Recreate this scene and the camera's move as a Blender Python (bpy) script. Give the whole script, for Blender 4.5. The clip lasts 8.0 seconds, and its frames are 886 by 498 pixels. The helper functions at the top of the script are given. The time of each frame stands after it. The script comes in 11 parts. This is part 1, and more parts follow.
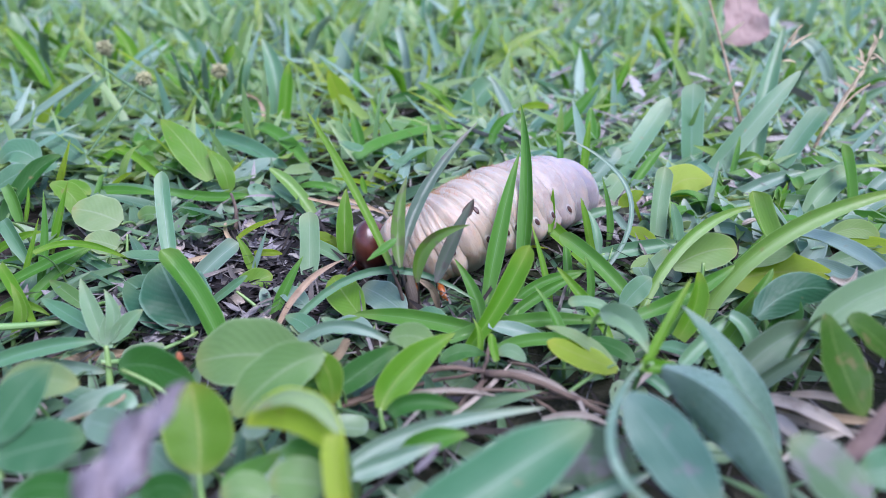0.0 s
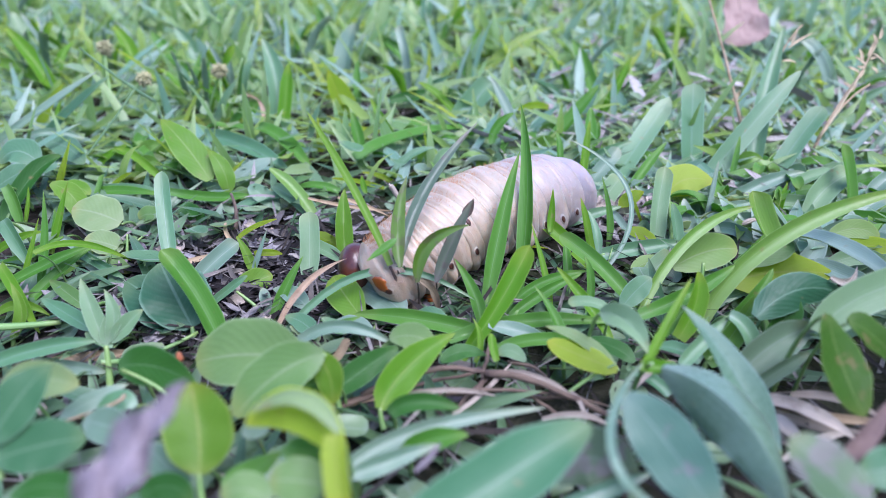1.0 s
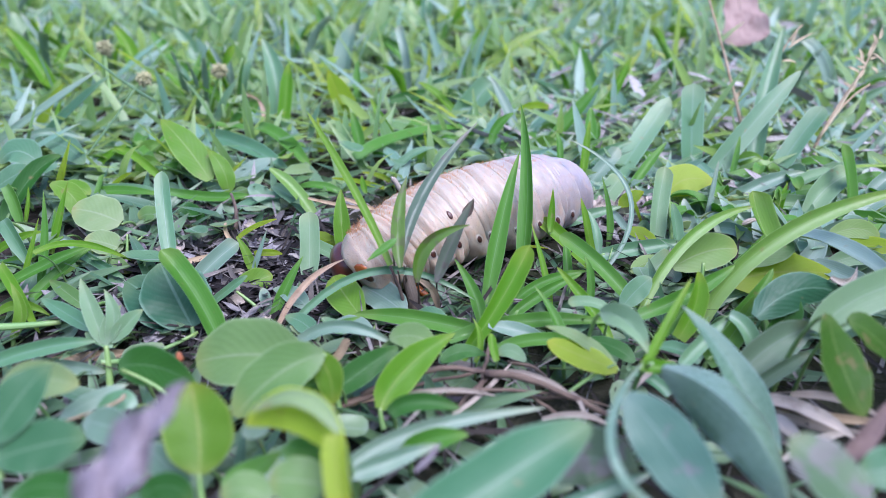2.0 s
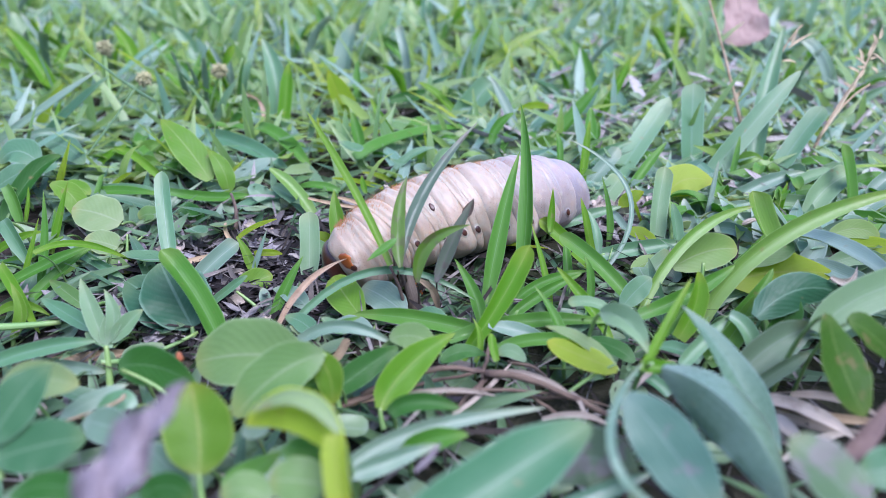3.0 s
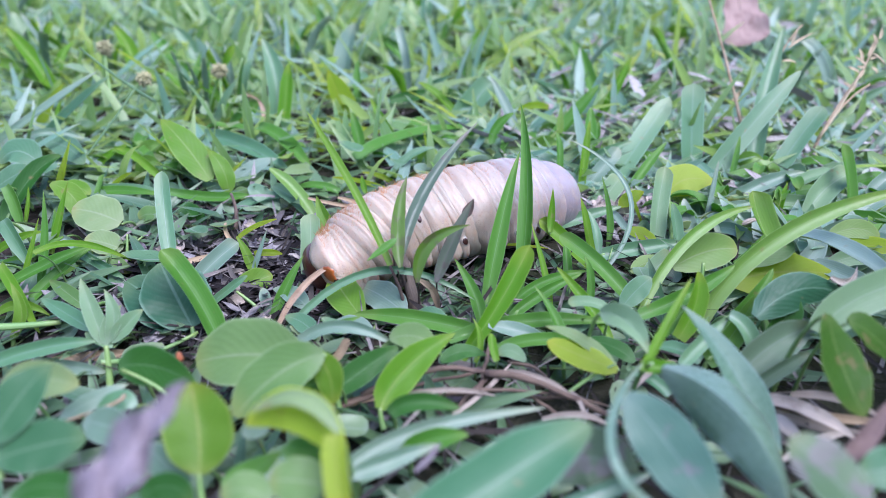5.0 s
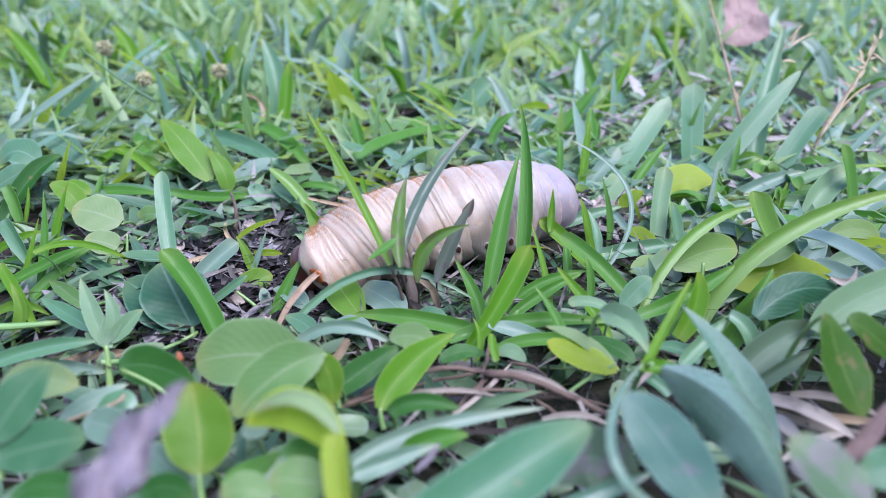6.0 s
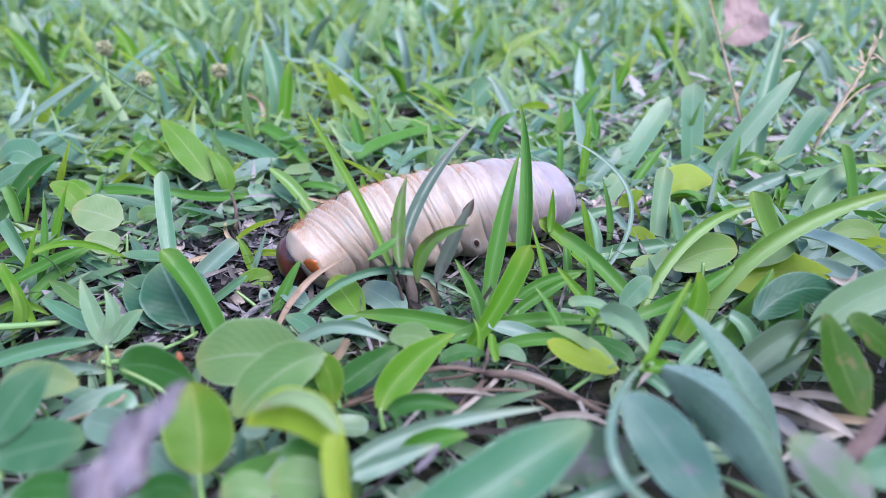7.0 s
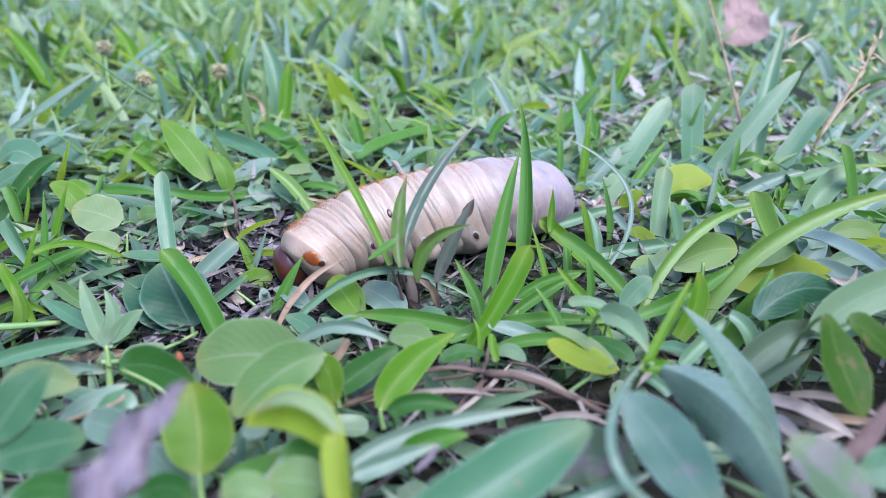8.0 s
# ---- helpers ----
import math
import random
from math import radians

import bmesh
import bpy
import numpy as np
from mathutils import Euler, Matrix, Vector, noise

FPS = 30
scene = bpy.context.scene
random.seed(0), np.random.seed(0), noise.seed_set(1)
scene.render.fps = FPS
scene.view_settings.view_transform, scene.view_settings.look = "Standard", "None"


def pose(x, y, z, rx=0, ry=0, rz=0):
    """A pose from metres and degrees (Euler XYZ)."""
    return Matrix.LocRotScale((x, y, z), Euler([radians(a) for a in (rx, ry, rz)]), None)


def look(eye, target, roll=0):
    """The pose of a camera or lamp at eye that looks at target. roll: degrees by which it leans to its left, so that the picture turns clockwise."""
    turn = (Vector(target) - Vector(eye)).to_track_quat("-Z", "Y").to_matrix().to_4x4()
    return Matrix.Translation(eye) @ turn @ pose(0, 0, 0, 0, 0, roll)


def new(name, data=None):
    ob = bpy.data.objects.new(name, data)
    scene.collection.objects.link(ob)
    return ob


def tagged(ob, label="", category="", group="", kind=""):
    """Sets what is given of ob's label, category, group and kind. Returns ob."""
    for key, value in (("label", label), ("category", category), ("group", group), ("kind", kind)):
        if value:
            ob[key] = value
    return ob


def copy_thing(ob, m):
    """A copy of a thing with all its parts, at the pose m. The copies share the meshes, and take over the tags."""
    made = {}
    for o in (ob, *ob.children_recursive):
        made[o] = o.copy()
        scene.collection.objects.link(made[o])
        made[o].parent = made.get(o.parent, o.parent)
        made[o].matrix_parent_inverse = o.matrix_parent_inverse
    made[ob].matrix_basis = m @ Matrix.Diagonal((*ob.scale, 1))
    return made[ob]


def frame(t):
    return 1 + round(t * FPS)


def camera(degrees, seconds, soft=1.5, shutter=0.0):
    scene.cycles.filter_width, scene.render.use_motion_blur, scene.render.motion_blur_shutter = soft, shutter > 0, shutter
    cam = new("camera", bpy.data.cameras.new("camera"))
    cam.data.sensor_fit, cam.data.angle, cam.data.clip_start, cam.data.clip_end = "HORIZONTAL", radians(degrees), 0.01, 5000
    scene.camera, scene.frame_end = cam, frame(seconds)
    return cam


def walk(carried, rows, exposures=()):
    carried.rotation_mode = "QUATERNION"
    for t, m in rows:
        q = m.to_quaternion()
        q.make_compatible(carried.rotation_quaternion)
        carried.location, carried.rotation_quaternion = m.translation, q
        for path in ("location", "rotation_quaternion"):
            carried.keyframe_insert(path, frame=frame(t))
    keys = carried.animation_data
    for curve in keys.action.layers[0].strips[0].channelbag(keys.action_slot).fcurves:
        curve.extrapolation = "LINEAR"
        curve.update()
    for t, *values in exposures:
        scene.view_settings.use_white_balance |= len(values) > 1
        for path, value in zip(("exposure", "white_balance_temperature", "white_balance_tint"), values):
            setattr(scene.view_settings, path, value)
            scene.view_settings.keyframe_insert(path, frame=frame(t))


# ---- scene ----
cam = camera(65, 8.0, soft=0.9)
EYE = pose(0, 0, 0.085, 62.8, 0, 0)
walk(cam, [(0, EYE), (8, EYE)], exposures=[(0, 0.95, 5450, 25), (0.8, 1.06, 5450, 25), (8, 1.06, 5450, 25)])
# a phone lens this near to its subject: sharp at the animal, soft before and behind it
cam.data.dof.use_dof = True
cam.data.dof.focus_distance = 0.168
cam.data.dof.aperture_fstop = 14.0

# ---- light: a bright, shaded late-afternoon lawn ----
world = bpy.data.worlds.new("sky")
scene.world = world
world.use_nodes = True
wn = world.node_tree.nodes
sky = wn.new("ShaderNodeTexSky")
sky.sky_type, sky.sun_disc = "NISHITA", False
sky.sun_elevation, sky.sun_rotation = radians(64), radians(135)
sky.air_density, sky.dust_density, sky.ozone_density = 1.0, 2.0, 1.0
world.node_tree.links.new(sky.outputs[0], wn["Background"].inputs[0])
wn["Background"].inputs[1].default_value = 0.15
sun = new("sun", bpy.data.lights.new("sun", "SUN"))
sun.data.energy, sun.data.angle, sun.data.color = 2.55, radians(44), (1.0, 0.96, 0.88)
sun.matrix_world = look((0.28, -0.18, 0.8), (0, 0.1, 0))


# ---- materials ----
def blank(name):
    m = bpy.data.materials.new(name)
    m.use_nodes = True
    nt = m.node_tree
    return m, nt, nt.nodes["Principled BSDF"], nt.nodes["Material Output"]


def mixed(nt, fac, a, b, blend="MIX"):
    n = nt.nodes.new("ShaderNodeMix")
    n.data_type, n.blend_type = "RGBA", blend
    for sock, v in ((n.inputs[0], fac), (n.inputs[6], a), (n.inputs[7], b)):
        if isinstance(v, bpy.types.NodeSocket):
            nt.links.new(v, sock)
        elif isinstance(v, tuple):
            sock.default_value = (*v, 1)
        else:
            sock.default_value = v
    return n.outputs[2]


def maths(nt, op, a, b=0.0, clamp=False):
    n = nt.nodes.new("ShaderNodeMath")
    n.operation, n.use_clamp = op, clamp
    for sock, v in zip(n.inputs, (a, b)):
        if isinstance(v, bpy.types.NodeSocket):
            nt.links.new(v, sock)
        else:
            sock.default_value = v
    return n.outputs[0]


def stepped(nt, value, lo, hi, a=0.0, b=1.0):
    n = nt.nodes.new("ShaderNodeMapRange")
    n.interpolation_type = "SMOOTHSTEP"
    nt.links.new(value, n.inputs[0])
    for sock, v in zip(n.inputs[1:5], (lo, hi, a, b)):
        sock.default_value = v
    return n.outputs[0]


def noise_at(nt, coord, scale, detail=3.0, stretch=(1, 1, 1)):
    mp = nt.nodes.new("ShaderNodeMapping")
    mp.inputs["Scale"].default_value = stretch
    nt.links.new(coord, mp.inputs[0])
    n = nt.nodes.new("ShaderNodeTexNoise")
    n.inputs["Scale"].default_value, n.inputs["Detail"].default_value = scale, detail
    nt.links.new(mp.outputs[0], n.inputs[0])
    return n.outputs[0]


def bumped(nt, bsdf, height, strength, dist):
    b = nt.nodes.new("ShaderNodeBump")
    b.inputs["Strength"].default_value, b.inputs["Distance"].default_value = strength, dist
    nt.links.new(height, b.inputs["Height"])
    nt.links.new(b.outputs[0], bsdf.inputs["Normal"])


def leaf_material(name, main, other, rib, through_light=0.35, gloss=0.42, parallel=True, spots=(0.30, 0.20, 0.10), spotted=0.68, islands=False, coat=0.45):
    """Living leaf: two greens mixed by blotches, veins from the leaf's own u (along) and v (across), light passing through the blade."""
    main, other, rib = ((r * 1.10, g, b * 1.27) for r, g, b in (main, other, rib))
    m, nt, bsdf, out = blank(name)
    uv = nt.nodes.new("ShaderNodeUVMap")
    geo = nt.nodes.new("ShaderNodeNewGeometry")
    info = nt.nodes.new("ShaderNodeObjectInfo")
    rnd = geo.outputs["Random Per Island"] if islands else info.outputs["Random"]
    tex = nt.nodes.new("ShaderNodeTexCoord")
    sep = nt.nodes.new("ShaderNodeSeparateXYZ")
    nt.links.new(uv.outputs[0], sep.inputs[0])
    blotch = noise_at(nt, tex.outputs["Object"], 160, 4)
    shade = maths(nt, "ADD", maths(nt, "MULTIPLY", rnd, 0.75), maths(nt, "MULTIPLY", blotch, 0.5))
    col = mixed(nt, stepped(nt, shade, 0.25, 1.0), main, other)
    if parallel:
        wander = noise_at(nt, uv.outputs[0], 5, 2, (0.5, 2.0, 1))
        veins = maths(nt, "ADD", maths(nt, "MULTIPLY", maths(nt, "SINE", maths(nt, "ADD", maths(nt, "MULTIPLY", sep.outputs[1], 70.0), maths(nt, "MULTIPLY", wander, 9.0))), 0.3), wander)
    else:
        slant = maths(nt, "ADD", maths(nt, "MULTIPLY", sep.outputs[0], 1.0), maths(nt, "MULTIPLY", maths(nt, "ABSOLUTE", maths(nt, "SUBTRACT", sep.outputs[1], 0.5)), -0.7))
        veins = maths(nt, "ADD", maths(nt, "MULTIPLY", maths(nt, "SINE", maths(nt, "MULTIPLY", slant, 62.0)), 0.18), 0.5)
    col = mixed(nt, stepped(nt, veins, 0.45, 0.9, 0, 0.08 if parallel else 0.13), col, rib)
    mid = maths(nt, "ABSOLUTE", maths(nt, "SUBTRACT", sep.outputs[1], 0.5))
    col = mixed(nt, stepped(nt, mid, 0.008, 0.035, 0.55 if parallel else 0.7, 0.0), col, rib)
    # pale margin, brightened to paint in light caught along the rim
    col = mixed(nt, stepped(nt, mid, 0.445, 0.5, 0.0, 0.6), col, tuple(min(1, c * 1.25) for c in rib))
    col = mixed(nt, stepped(nt, maths(nt, "ADD", sep.outputs[0], maths(nt, "MULTIPLY", blotch, 0.25)), 0.86, 1.2, 0.0, 0.55), col, (min(1, rib[0] * 1.15), rib[1] * 0.95, rib[2] * 0.6))
    col = mixed(nt, stepped(nt, sep.outputs[0], 0.0, 0.22, 0.45, 0.0), col, rib)
    grain = noise_at(nt, uv.outputs[0], 26, 3, (0.5, 3.0, 1))
    col = mixed(nt, stepped(nt, grain, 0.35, 0.7, 0.22, 0.0), col, (main[0] * 0.55, main[1] * 0.6, main[2] * 0.6))
    fine = noise_at(nt, tex.outputs["Object"], 900, 3)
    spot = noise_at(nt, tex.outputs["Object"], 300, 2)
    col = mixed(nt, stepped(nt, spot, spotted, spotted + 0.1, 0, 0.5), col, spots)
    nt.links.new(col, bsdf.inputs["Base Color"])
    bsdf.inputs["Specular IOR Level"].default_value = 0.5 if coat > 0.28 else 0.2
    nt.links.new(stepped(nt, fine, 0.3, 0.7, gloss - 0.08, gloss + 0.14), bsdf.inputs["Roughness"])
    bsdf.inputs["Coat Weight"].default_value, bsdf.inputs["Coat Roughness"].default_value = coat, 0.33
    bumped(nt, bsdf, maths(nt, "ADD", veins, maths(nt, "MULTIPLY", fine, 0.4)), 0.14 if parallel else 0.2, 0.0004)
    tr = nt.nodes.new("ShaderNodeBsdfTranslucent")
    lit = mixed(nt, 0.55, col, (min(1, main[0] * 2.3 + 0.06), min(1, main[1] * 1.9), main[2] * 0.8))
    nt.links.new(lit, tr.inputs[0])
    mx = nt.nodes.new("ShaderNodeMixShader")
    mx.inputs[0].default_value = through_light
    nt.links.new(bsdf.outputs[0], mx.inputs[1])
    nt.links.new(tr.outputs[0], mx.inputs[2])
    nt.links.new(mx.outputs[0], out.inputs[0])
    return m


def dry_material(name, a, b, dark, rough=0.8, islands=False, long_grain=True):
    m, nt, bsdf, out = blank(name)
    uv = nt.nodes.new("ShaderNodeUVMap")
    geo = nt.nodes.new("ShaderNodeNewGeometry")
    info = nt.nodes.new("ShaderNodeObjectInfo")
    tex = nt.nodes.new("ShaderNodeTexCoord")
    rnd = geo.outputs["Random Per Island"] if islands else info.outputs["Random"]
    streak = noise_at(nt, uv.outputs[0] if long_grain else tex.outputs["Object"], 8 if long_grain else 250, 4, (0.4, 4, 1) if long_grain else (1, 1, 1))
    blot = noise_at(nt, tex.outputs["Object"], 220, 4)
    col = mixed(nt, stepped(nt, rnd, 0.35, 1.0), a, b)
    col = mixed(nt, stepped(nt, streak, 0.45, 0.75, 0, 0.7), col, dark)
    col = mixed(nt, stepped(nt, blot, 0.5, 0.72, 0, 0.75), col, dark)
    nt.links.new(col, bsdf.inputs["Base Color"])
    bsdf.inputs["Roughness"].default_value = rough
    bsdf.inputs["Specular IOR Level"].default_value = 0.2
    bumped(nt, bsdf, maths(nt, "ADD", streak, blot), 0.6, 0.0006)
    return m


GREENS = {
    # green with the bluish reflection of the sky mixed into the colour
    "blue": leaf_material("sky_tinted_blade", (0.098, 0.262, 0.098), (0.148, 0.310, 0.125), (0.26, 0.41, 0.26), 0.38),
    "mid": leaf_material("mid_green_blade", (0.085, 0.272, 0.026), (0.122, 0.315, 0.042), (0.24, 0.43, 0.14), 0.50, 0.40, coat=0.18),
    "bright": leaf_material("bright_green_blade", (0.112, 0.318, 0.012), (0.155, 0.352, 0.020), (0.33, 0.46, 0.09), 0.54, 0.40, coat=0.18),
    "sage": leaf_material("sage_blade", (0.145, 0.275, 0.150), (0.205, 0.328, 0.195), (0.33, 0.44, 0.30), 0.34),
    "deep": leaf_material("deep_green_leaf", (0.022, 0.102, 0.010), (0.034, 0.134, 0.016), (0.09, 0.205, 0.06), 0.28, 0.5, parallel=False, coat=0.12),
    "olive": leaf_material("olive_leaf", (0.022, 0.080, 0.004), (0.034, 0.100, 0.006), (0.10, 0.17, 0.035), 0.22, 0.55, parallel=False, coat=0.05, spots=(0.17, 0.12, 0.06), spotted=0.56),
    "round": leaf_material("round_leaf", (0.122, 0.262, 0.060), (0.170, 0.308, 0.085), (0.28, 0.385, 0.17), 0.42, 0.5, parallel=False, coat=0.16),
    "lime": leaf_material("lime_leaf", (0.265, 0.455, 0.022), (0.325, 0.49, 0.04), (0.45, 0.49, 0.08), 0.78, 0.42, parallel=False, coat=0.16),
    "lemon": leaf_material("lemon_leaf", (0.355, 0.53, 0.05), (0.41, 0.55, 0.08), (0.48, 0.56, 0.14), 0.7, 0.42, parallel=False, coat=0.16),
    "leaf": leaf_material("fresh_leaf", (0.118, 0.295, 0.018), (0.16, 0.33, 0.03), (0.29, 0.42, 0.10), 0.5, 0.42, parallel=False, coat=0.16),
    "pale": leaf_material("pale_leaf", (0.095, 0.235, 0.10), (0.135, 0.275, 0.125), (0.24, 0.38, 0.22), 0.38, 0.48, parallel=False, coat=0.16),
    "milky": leaf_material("milky_leaf", (0.23, 0.37, 0.13), (0.28, 0.41, 0.16), (0.38, 0.48, 0.24), 0.5, 0.46, parallel=False, coat=0.2),
    "moss": leaf_material("moss_leaf", (0.084, 0.218, 0.008), (0.112, 0.250, 0.012), (0.27, 0.35, 0.06), 0.45, 0.46, parallel=False, coat=0.16),
    "clover": leaf_material("clover_leaf", (0.020, 0.088, 0.034), (0.030, 0.108, 0.042), (0.12, 0.24, 0.13), 0.22, 0.45, parallel=False, coat=0.1),
    "star": leaf_material("star_leaf", (0.175, 0.335, 0.135), (0.215, 0.37, 0.165), (0.33, 0.46, 0.27), 0.4, 0.45, coat=0.2),
    # base colour made blue-grey for the sky's sheen, besides the glossy coat
    "sheen": leaf_material("blue_sheened_blade", (0.098, 0.222, 0.108), (0.128, 0.255, 0.138), (0.23, 0.36, 0.27), 0.32, 0.30, coat=0.7),
    "frost": leaf_material("greyish_blade", (0.068, 0.175, 0.092), (0.092, 0.20, 0.11), (0.17, 0.28, 0.18), 0.28, 0.40, coat=0.3, spots=(0.24, 0.17, 0.21), spotted=0.64),
    "teal": leaf_material("teal_blade", (0.055, 0.180, 0.066), (0.082, 0.215, 0.086), (0.22, 0.34, 0.20), 0.32, 0.36, coat=0.28),
    "spring": leaf_material("spring_blade", (0.175, 0.375, 0.050), (0.215, 0.405, 0.075), (0.34, 0.48, 0.17), 0.5, 0.38, coat=0.4),
    "fresh": leaf_material("pale_fresh_leaf", (0.205, 0.370, 0.085), (0.25, 0.405, 0.115), (0.36, 0.47, 0.20), 0.5, 0.46, parallel=False, coat=0.16),
    # pale base colour stands in for sky reflected on these blades
    "skylit": leaf_material("skylit_blade", (0.235, 0.385, 0.245), (0.275, 0.420, 0.285), (0.38, 0.50, 0.37), 0.36, 0.36, coat=0.6),
    # base lightened to paint in the sky's gleam on the arching blade
    "gleam": leaf_material("gleaming_blade", (0.150, 0.275, 0.155), (0.185, 0.310, 0.190), (0.30, 0.42, 0.31), 0.38, 0.30, coat=0.8),
    "worn": leaf_material("worn_blade", (0.098, 0.182, 0.086), (0.125, 0.21, 0.105), (0.22, 0.30, 0.19), 0.28, 0.5, coat=0.12, spots=(0.30, 0.26, 0.22), spotted=0.64),
    "shade": leaf_material("shade_leaf", (0.036, 0.128, 0.040), (0.052, 0.155, 0.052), (0.13, 0.24, 0.11), 0.28, 0.5, parallel=False, coat=0.12),
    "dusk": leaf_material("dusky_leaf", (0.082, 0.118, 0.062), (0.10, 0.138, 0.078), (0.13, 0.11, 0.10), 0.25, 0.5, coat=0.12, spots=(0.09, 0.05, 0.06), spotted=0.54),
    "blotch": leaf_material("blotched_leaf", (0.075, 0.155, 0.055), (0.10, 0.17, 0.075), (0.19, 0.27, 0.16), 0.3, coat=0.2, spots=(0.21, 0.15, 0.19), spotted=0.50),
    "bronze": leaf_material("bronze_leaf", (0.092, 0.212, 0.016), (0.112, 0.235, 0.022), (0.13, 0.15, 0.06), 0.42, spots=(0.13, 0.075, 0.07), spotted=0.56),
    "slate": leaf_material("slate_leaf", (0.062, 0.128, 0.062), (0.085, 0.150, 0.078), (0.18, 0.22, 0.14), 0.3, coat=0.3, spots=(0.12, 0.075, 0.075), spotted=0.56),
}
MAT_DRY = dry_material("dry_straw", (0.46, 0.35, 0.23), (0.40, 0.31, 0.21), (0.22, 0.15, 0.08))
MAT_TAN = dry_material("dry_tan_leaf", (0.46, 0.34, 0.24), (0.40, 0.29, 0.20), (0.24, 0.16, 0.11))
MAT_MAUVE = dry_material("dry_mauve_leaf", (0.27, 0.235, 0.270), (0.33, 0.275, 0.275), (0.10, 0.08, 0.09))
MAT_PINK = dry_material("dry_pink_leaf", (0.31, 0.225, 0.20), (0.28, 0.20, 0.18), (0.18, 0.115, 0.10))
MAT_ROSE = dry_material("dry_rose_stalk", (0.21, 0.15, 0.14), (0.18, 0.13, 0.12), (0.09, 0.06, 0.06))
MAT_TWIG = dry_material("twig_bark", (0.18, 0.132, 0.10), (0.14, 0.105, 0.083), (0.08, 0.055, 0.05))
MAT_STEM = leaf_material("green_stem", (0.14, 0.30, 0.06), (0.20, 0.36, 0.08), (0.26, 0.40, 0.15), 0.1)
MAT_STALK = leaf_material("dark_stalk", (0.055, 0.150, 0.040), (0.080, 0.185, 0.050), (0.10, 0.21, 0.07), 0.1)
MAT_STEM_DARK = dry_material("bronze_stem", (0.15, 0.12, 0.09), (0.17, 0.12, 0.10), (0.07, 0.05, 0.05), 0.6)
MAT_POD = dry_material("orange_seed", (0.26, 0.085, 0.04), (0.30, 0.105, 0.05), (0.30, 0.07, 0.03), 0.3, long_grain=False)
MAT_PLUME = dry_material("seed_plume", (0.42, 0.34, 0.22), (0.34, 0.28, 0.19), (0.18, 0.14, 0.09), 0.85, long_grain=False)
MAT_SEED = dry_material("seed_head", (0.38, 0.36, 0.20), (0.30, 0.31, 0.17), (0.17, 0.15, 0.08), 0.85, long_grain=False)
# grey straw; its near-black pieces paint in the shaded gaps between
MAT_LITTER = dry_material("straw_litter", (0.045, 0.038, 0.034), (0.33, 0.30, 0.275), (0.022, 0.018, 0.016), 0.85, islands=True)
MAT_PALE = dry_material("bleached_litter", (0.25, 0.23, 0.22), (0.52, 0.49, 0.48), (0.20, 0.17, 0.16), 0.7, islands=True)
MAT_STICK = dry_material("grey_stick", (0.36, 0.31, 0.26), (0.42, 0.36, 0.30), (0.16, 0.13, 0.11))
MAT_RUST = dry_material("rusty_leaf", (0.42, 0.19, 0.09), (0.46, 0.22, 0.11), (0.26, 0.10, 0.05))
MAT_PALESTRAW = dry_material("bleached_straw", (0.52, 0.46, 0.40), (0.46, 0.40, 0.35), (0.26, 0.20, 0.16))
# grey flakes, with near-black ones standing in for shaded gaps among them
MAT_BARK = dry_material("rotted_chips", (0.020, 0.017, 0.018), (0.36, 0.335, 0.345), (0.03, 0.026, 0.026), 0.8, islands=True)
# greens darkened to stand in for shade in the gaps under the leaves
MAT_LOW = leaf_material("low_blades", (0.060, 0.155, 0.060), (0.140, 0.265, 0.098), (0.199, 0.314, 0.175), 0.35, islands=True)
# lawn greens lightened to stand in for haze and sky sheen further back
MAT_LAWN = leaf_material("lawn_blades", (0.150, 0.325, 0.085), (0.33, 0.49, 0.165), (0.439, 0.584, 0.327), 0.55, islands=True)
MAT_LAWN_BLUE = leaf_material("lawn_blades_blue", (0.154, 0.338, 0.195), (0.29, 0.455, 0.30), (0.47, 0.60, 0.46), 0.48, islands=True)
MAT_LAWN_LIME = leaf_material("lawn_blades_yellowish", (0.20, 0.36, 0.03), (0.32, 0.45, 0.05), (0.46, 0.52, 0.14), 0.6, islands=True)
MAT_WEED = leaf_material("low_weed_leaves", (0.104, 0.248, 0.0912), (0.26, 0.386, 0.163), (0.343, 0.459, 0.286), 0.42, parallel=False, islands=True)


def soil_material():
    m, nt, bsdf, out = blank("dark_soil")
    tex = nt.nodes.new("ShaderNodeTexCoord")
    big = noise_at(nt, tex.outputs["Object"], 30, 5)
    small = noise_at(nt, tex.outputs["Object"], 420, 5)
    green = noise_at(nt, tex.outputs["Object"], 9, 6)
    col = mixed(nt, stepped(nt, big, 0.35, 0.7), (0.024, 0.019, 0.018), (0.055, 0.045, 0.040))
    col = mixed(nt, stepped(nt, small, 0.5, 0.7, 0, 0.5), col, (0.085, 0.068, 0.06))
    nt.links.new(mixed(nt, stepped(nt, green, 0.35, 0.62, 0.0, 0.45), col, (0.025, 0.045, 0.014)), bsdf.inputs["Base Color"])
    bsdf.inputs["Roughness"].default_value = 0.9
    bsdf.inputs["Specular IOR Level"].default_value = 0.08
    bumped(nt, bsdf, maths(nt, "ADD", big, small), 0.8, 0.003)
    return m


MAT_SOIL = soil_material()


# ---- builders ----
def part(name, bm, material, parent, label=""):
    me = bpy.data.meshes.new(name)
    bm.to_mesh(me)
    bm.free()
    for p in me.polygons:
        p.use_smooth = True
    me.materials.append(material)
    ob = new(name, me)
    ob.parent = parent
    return tagged(ob, label)


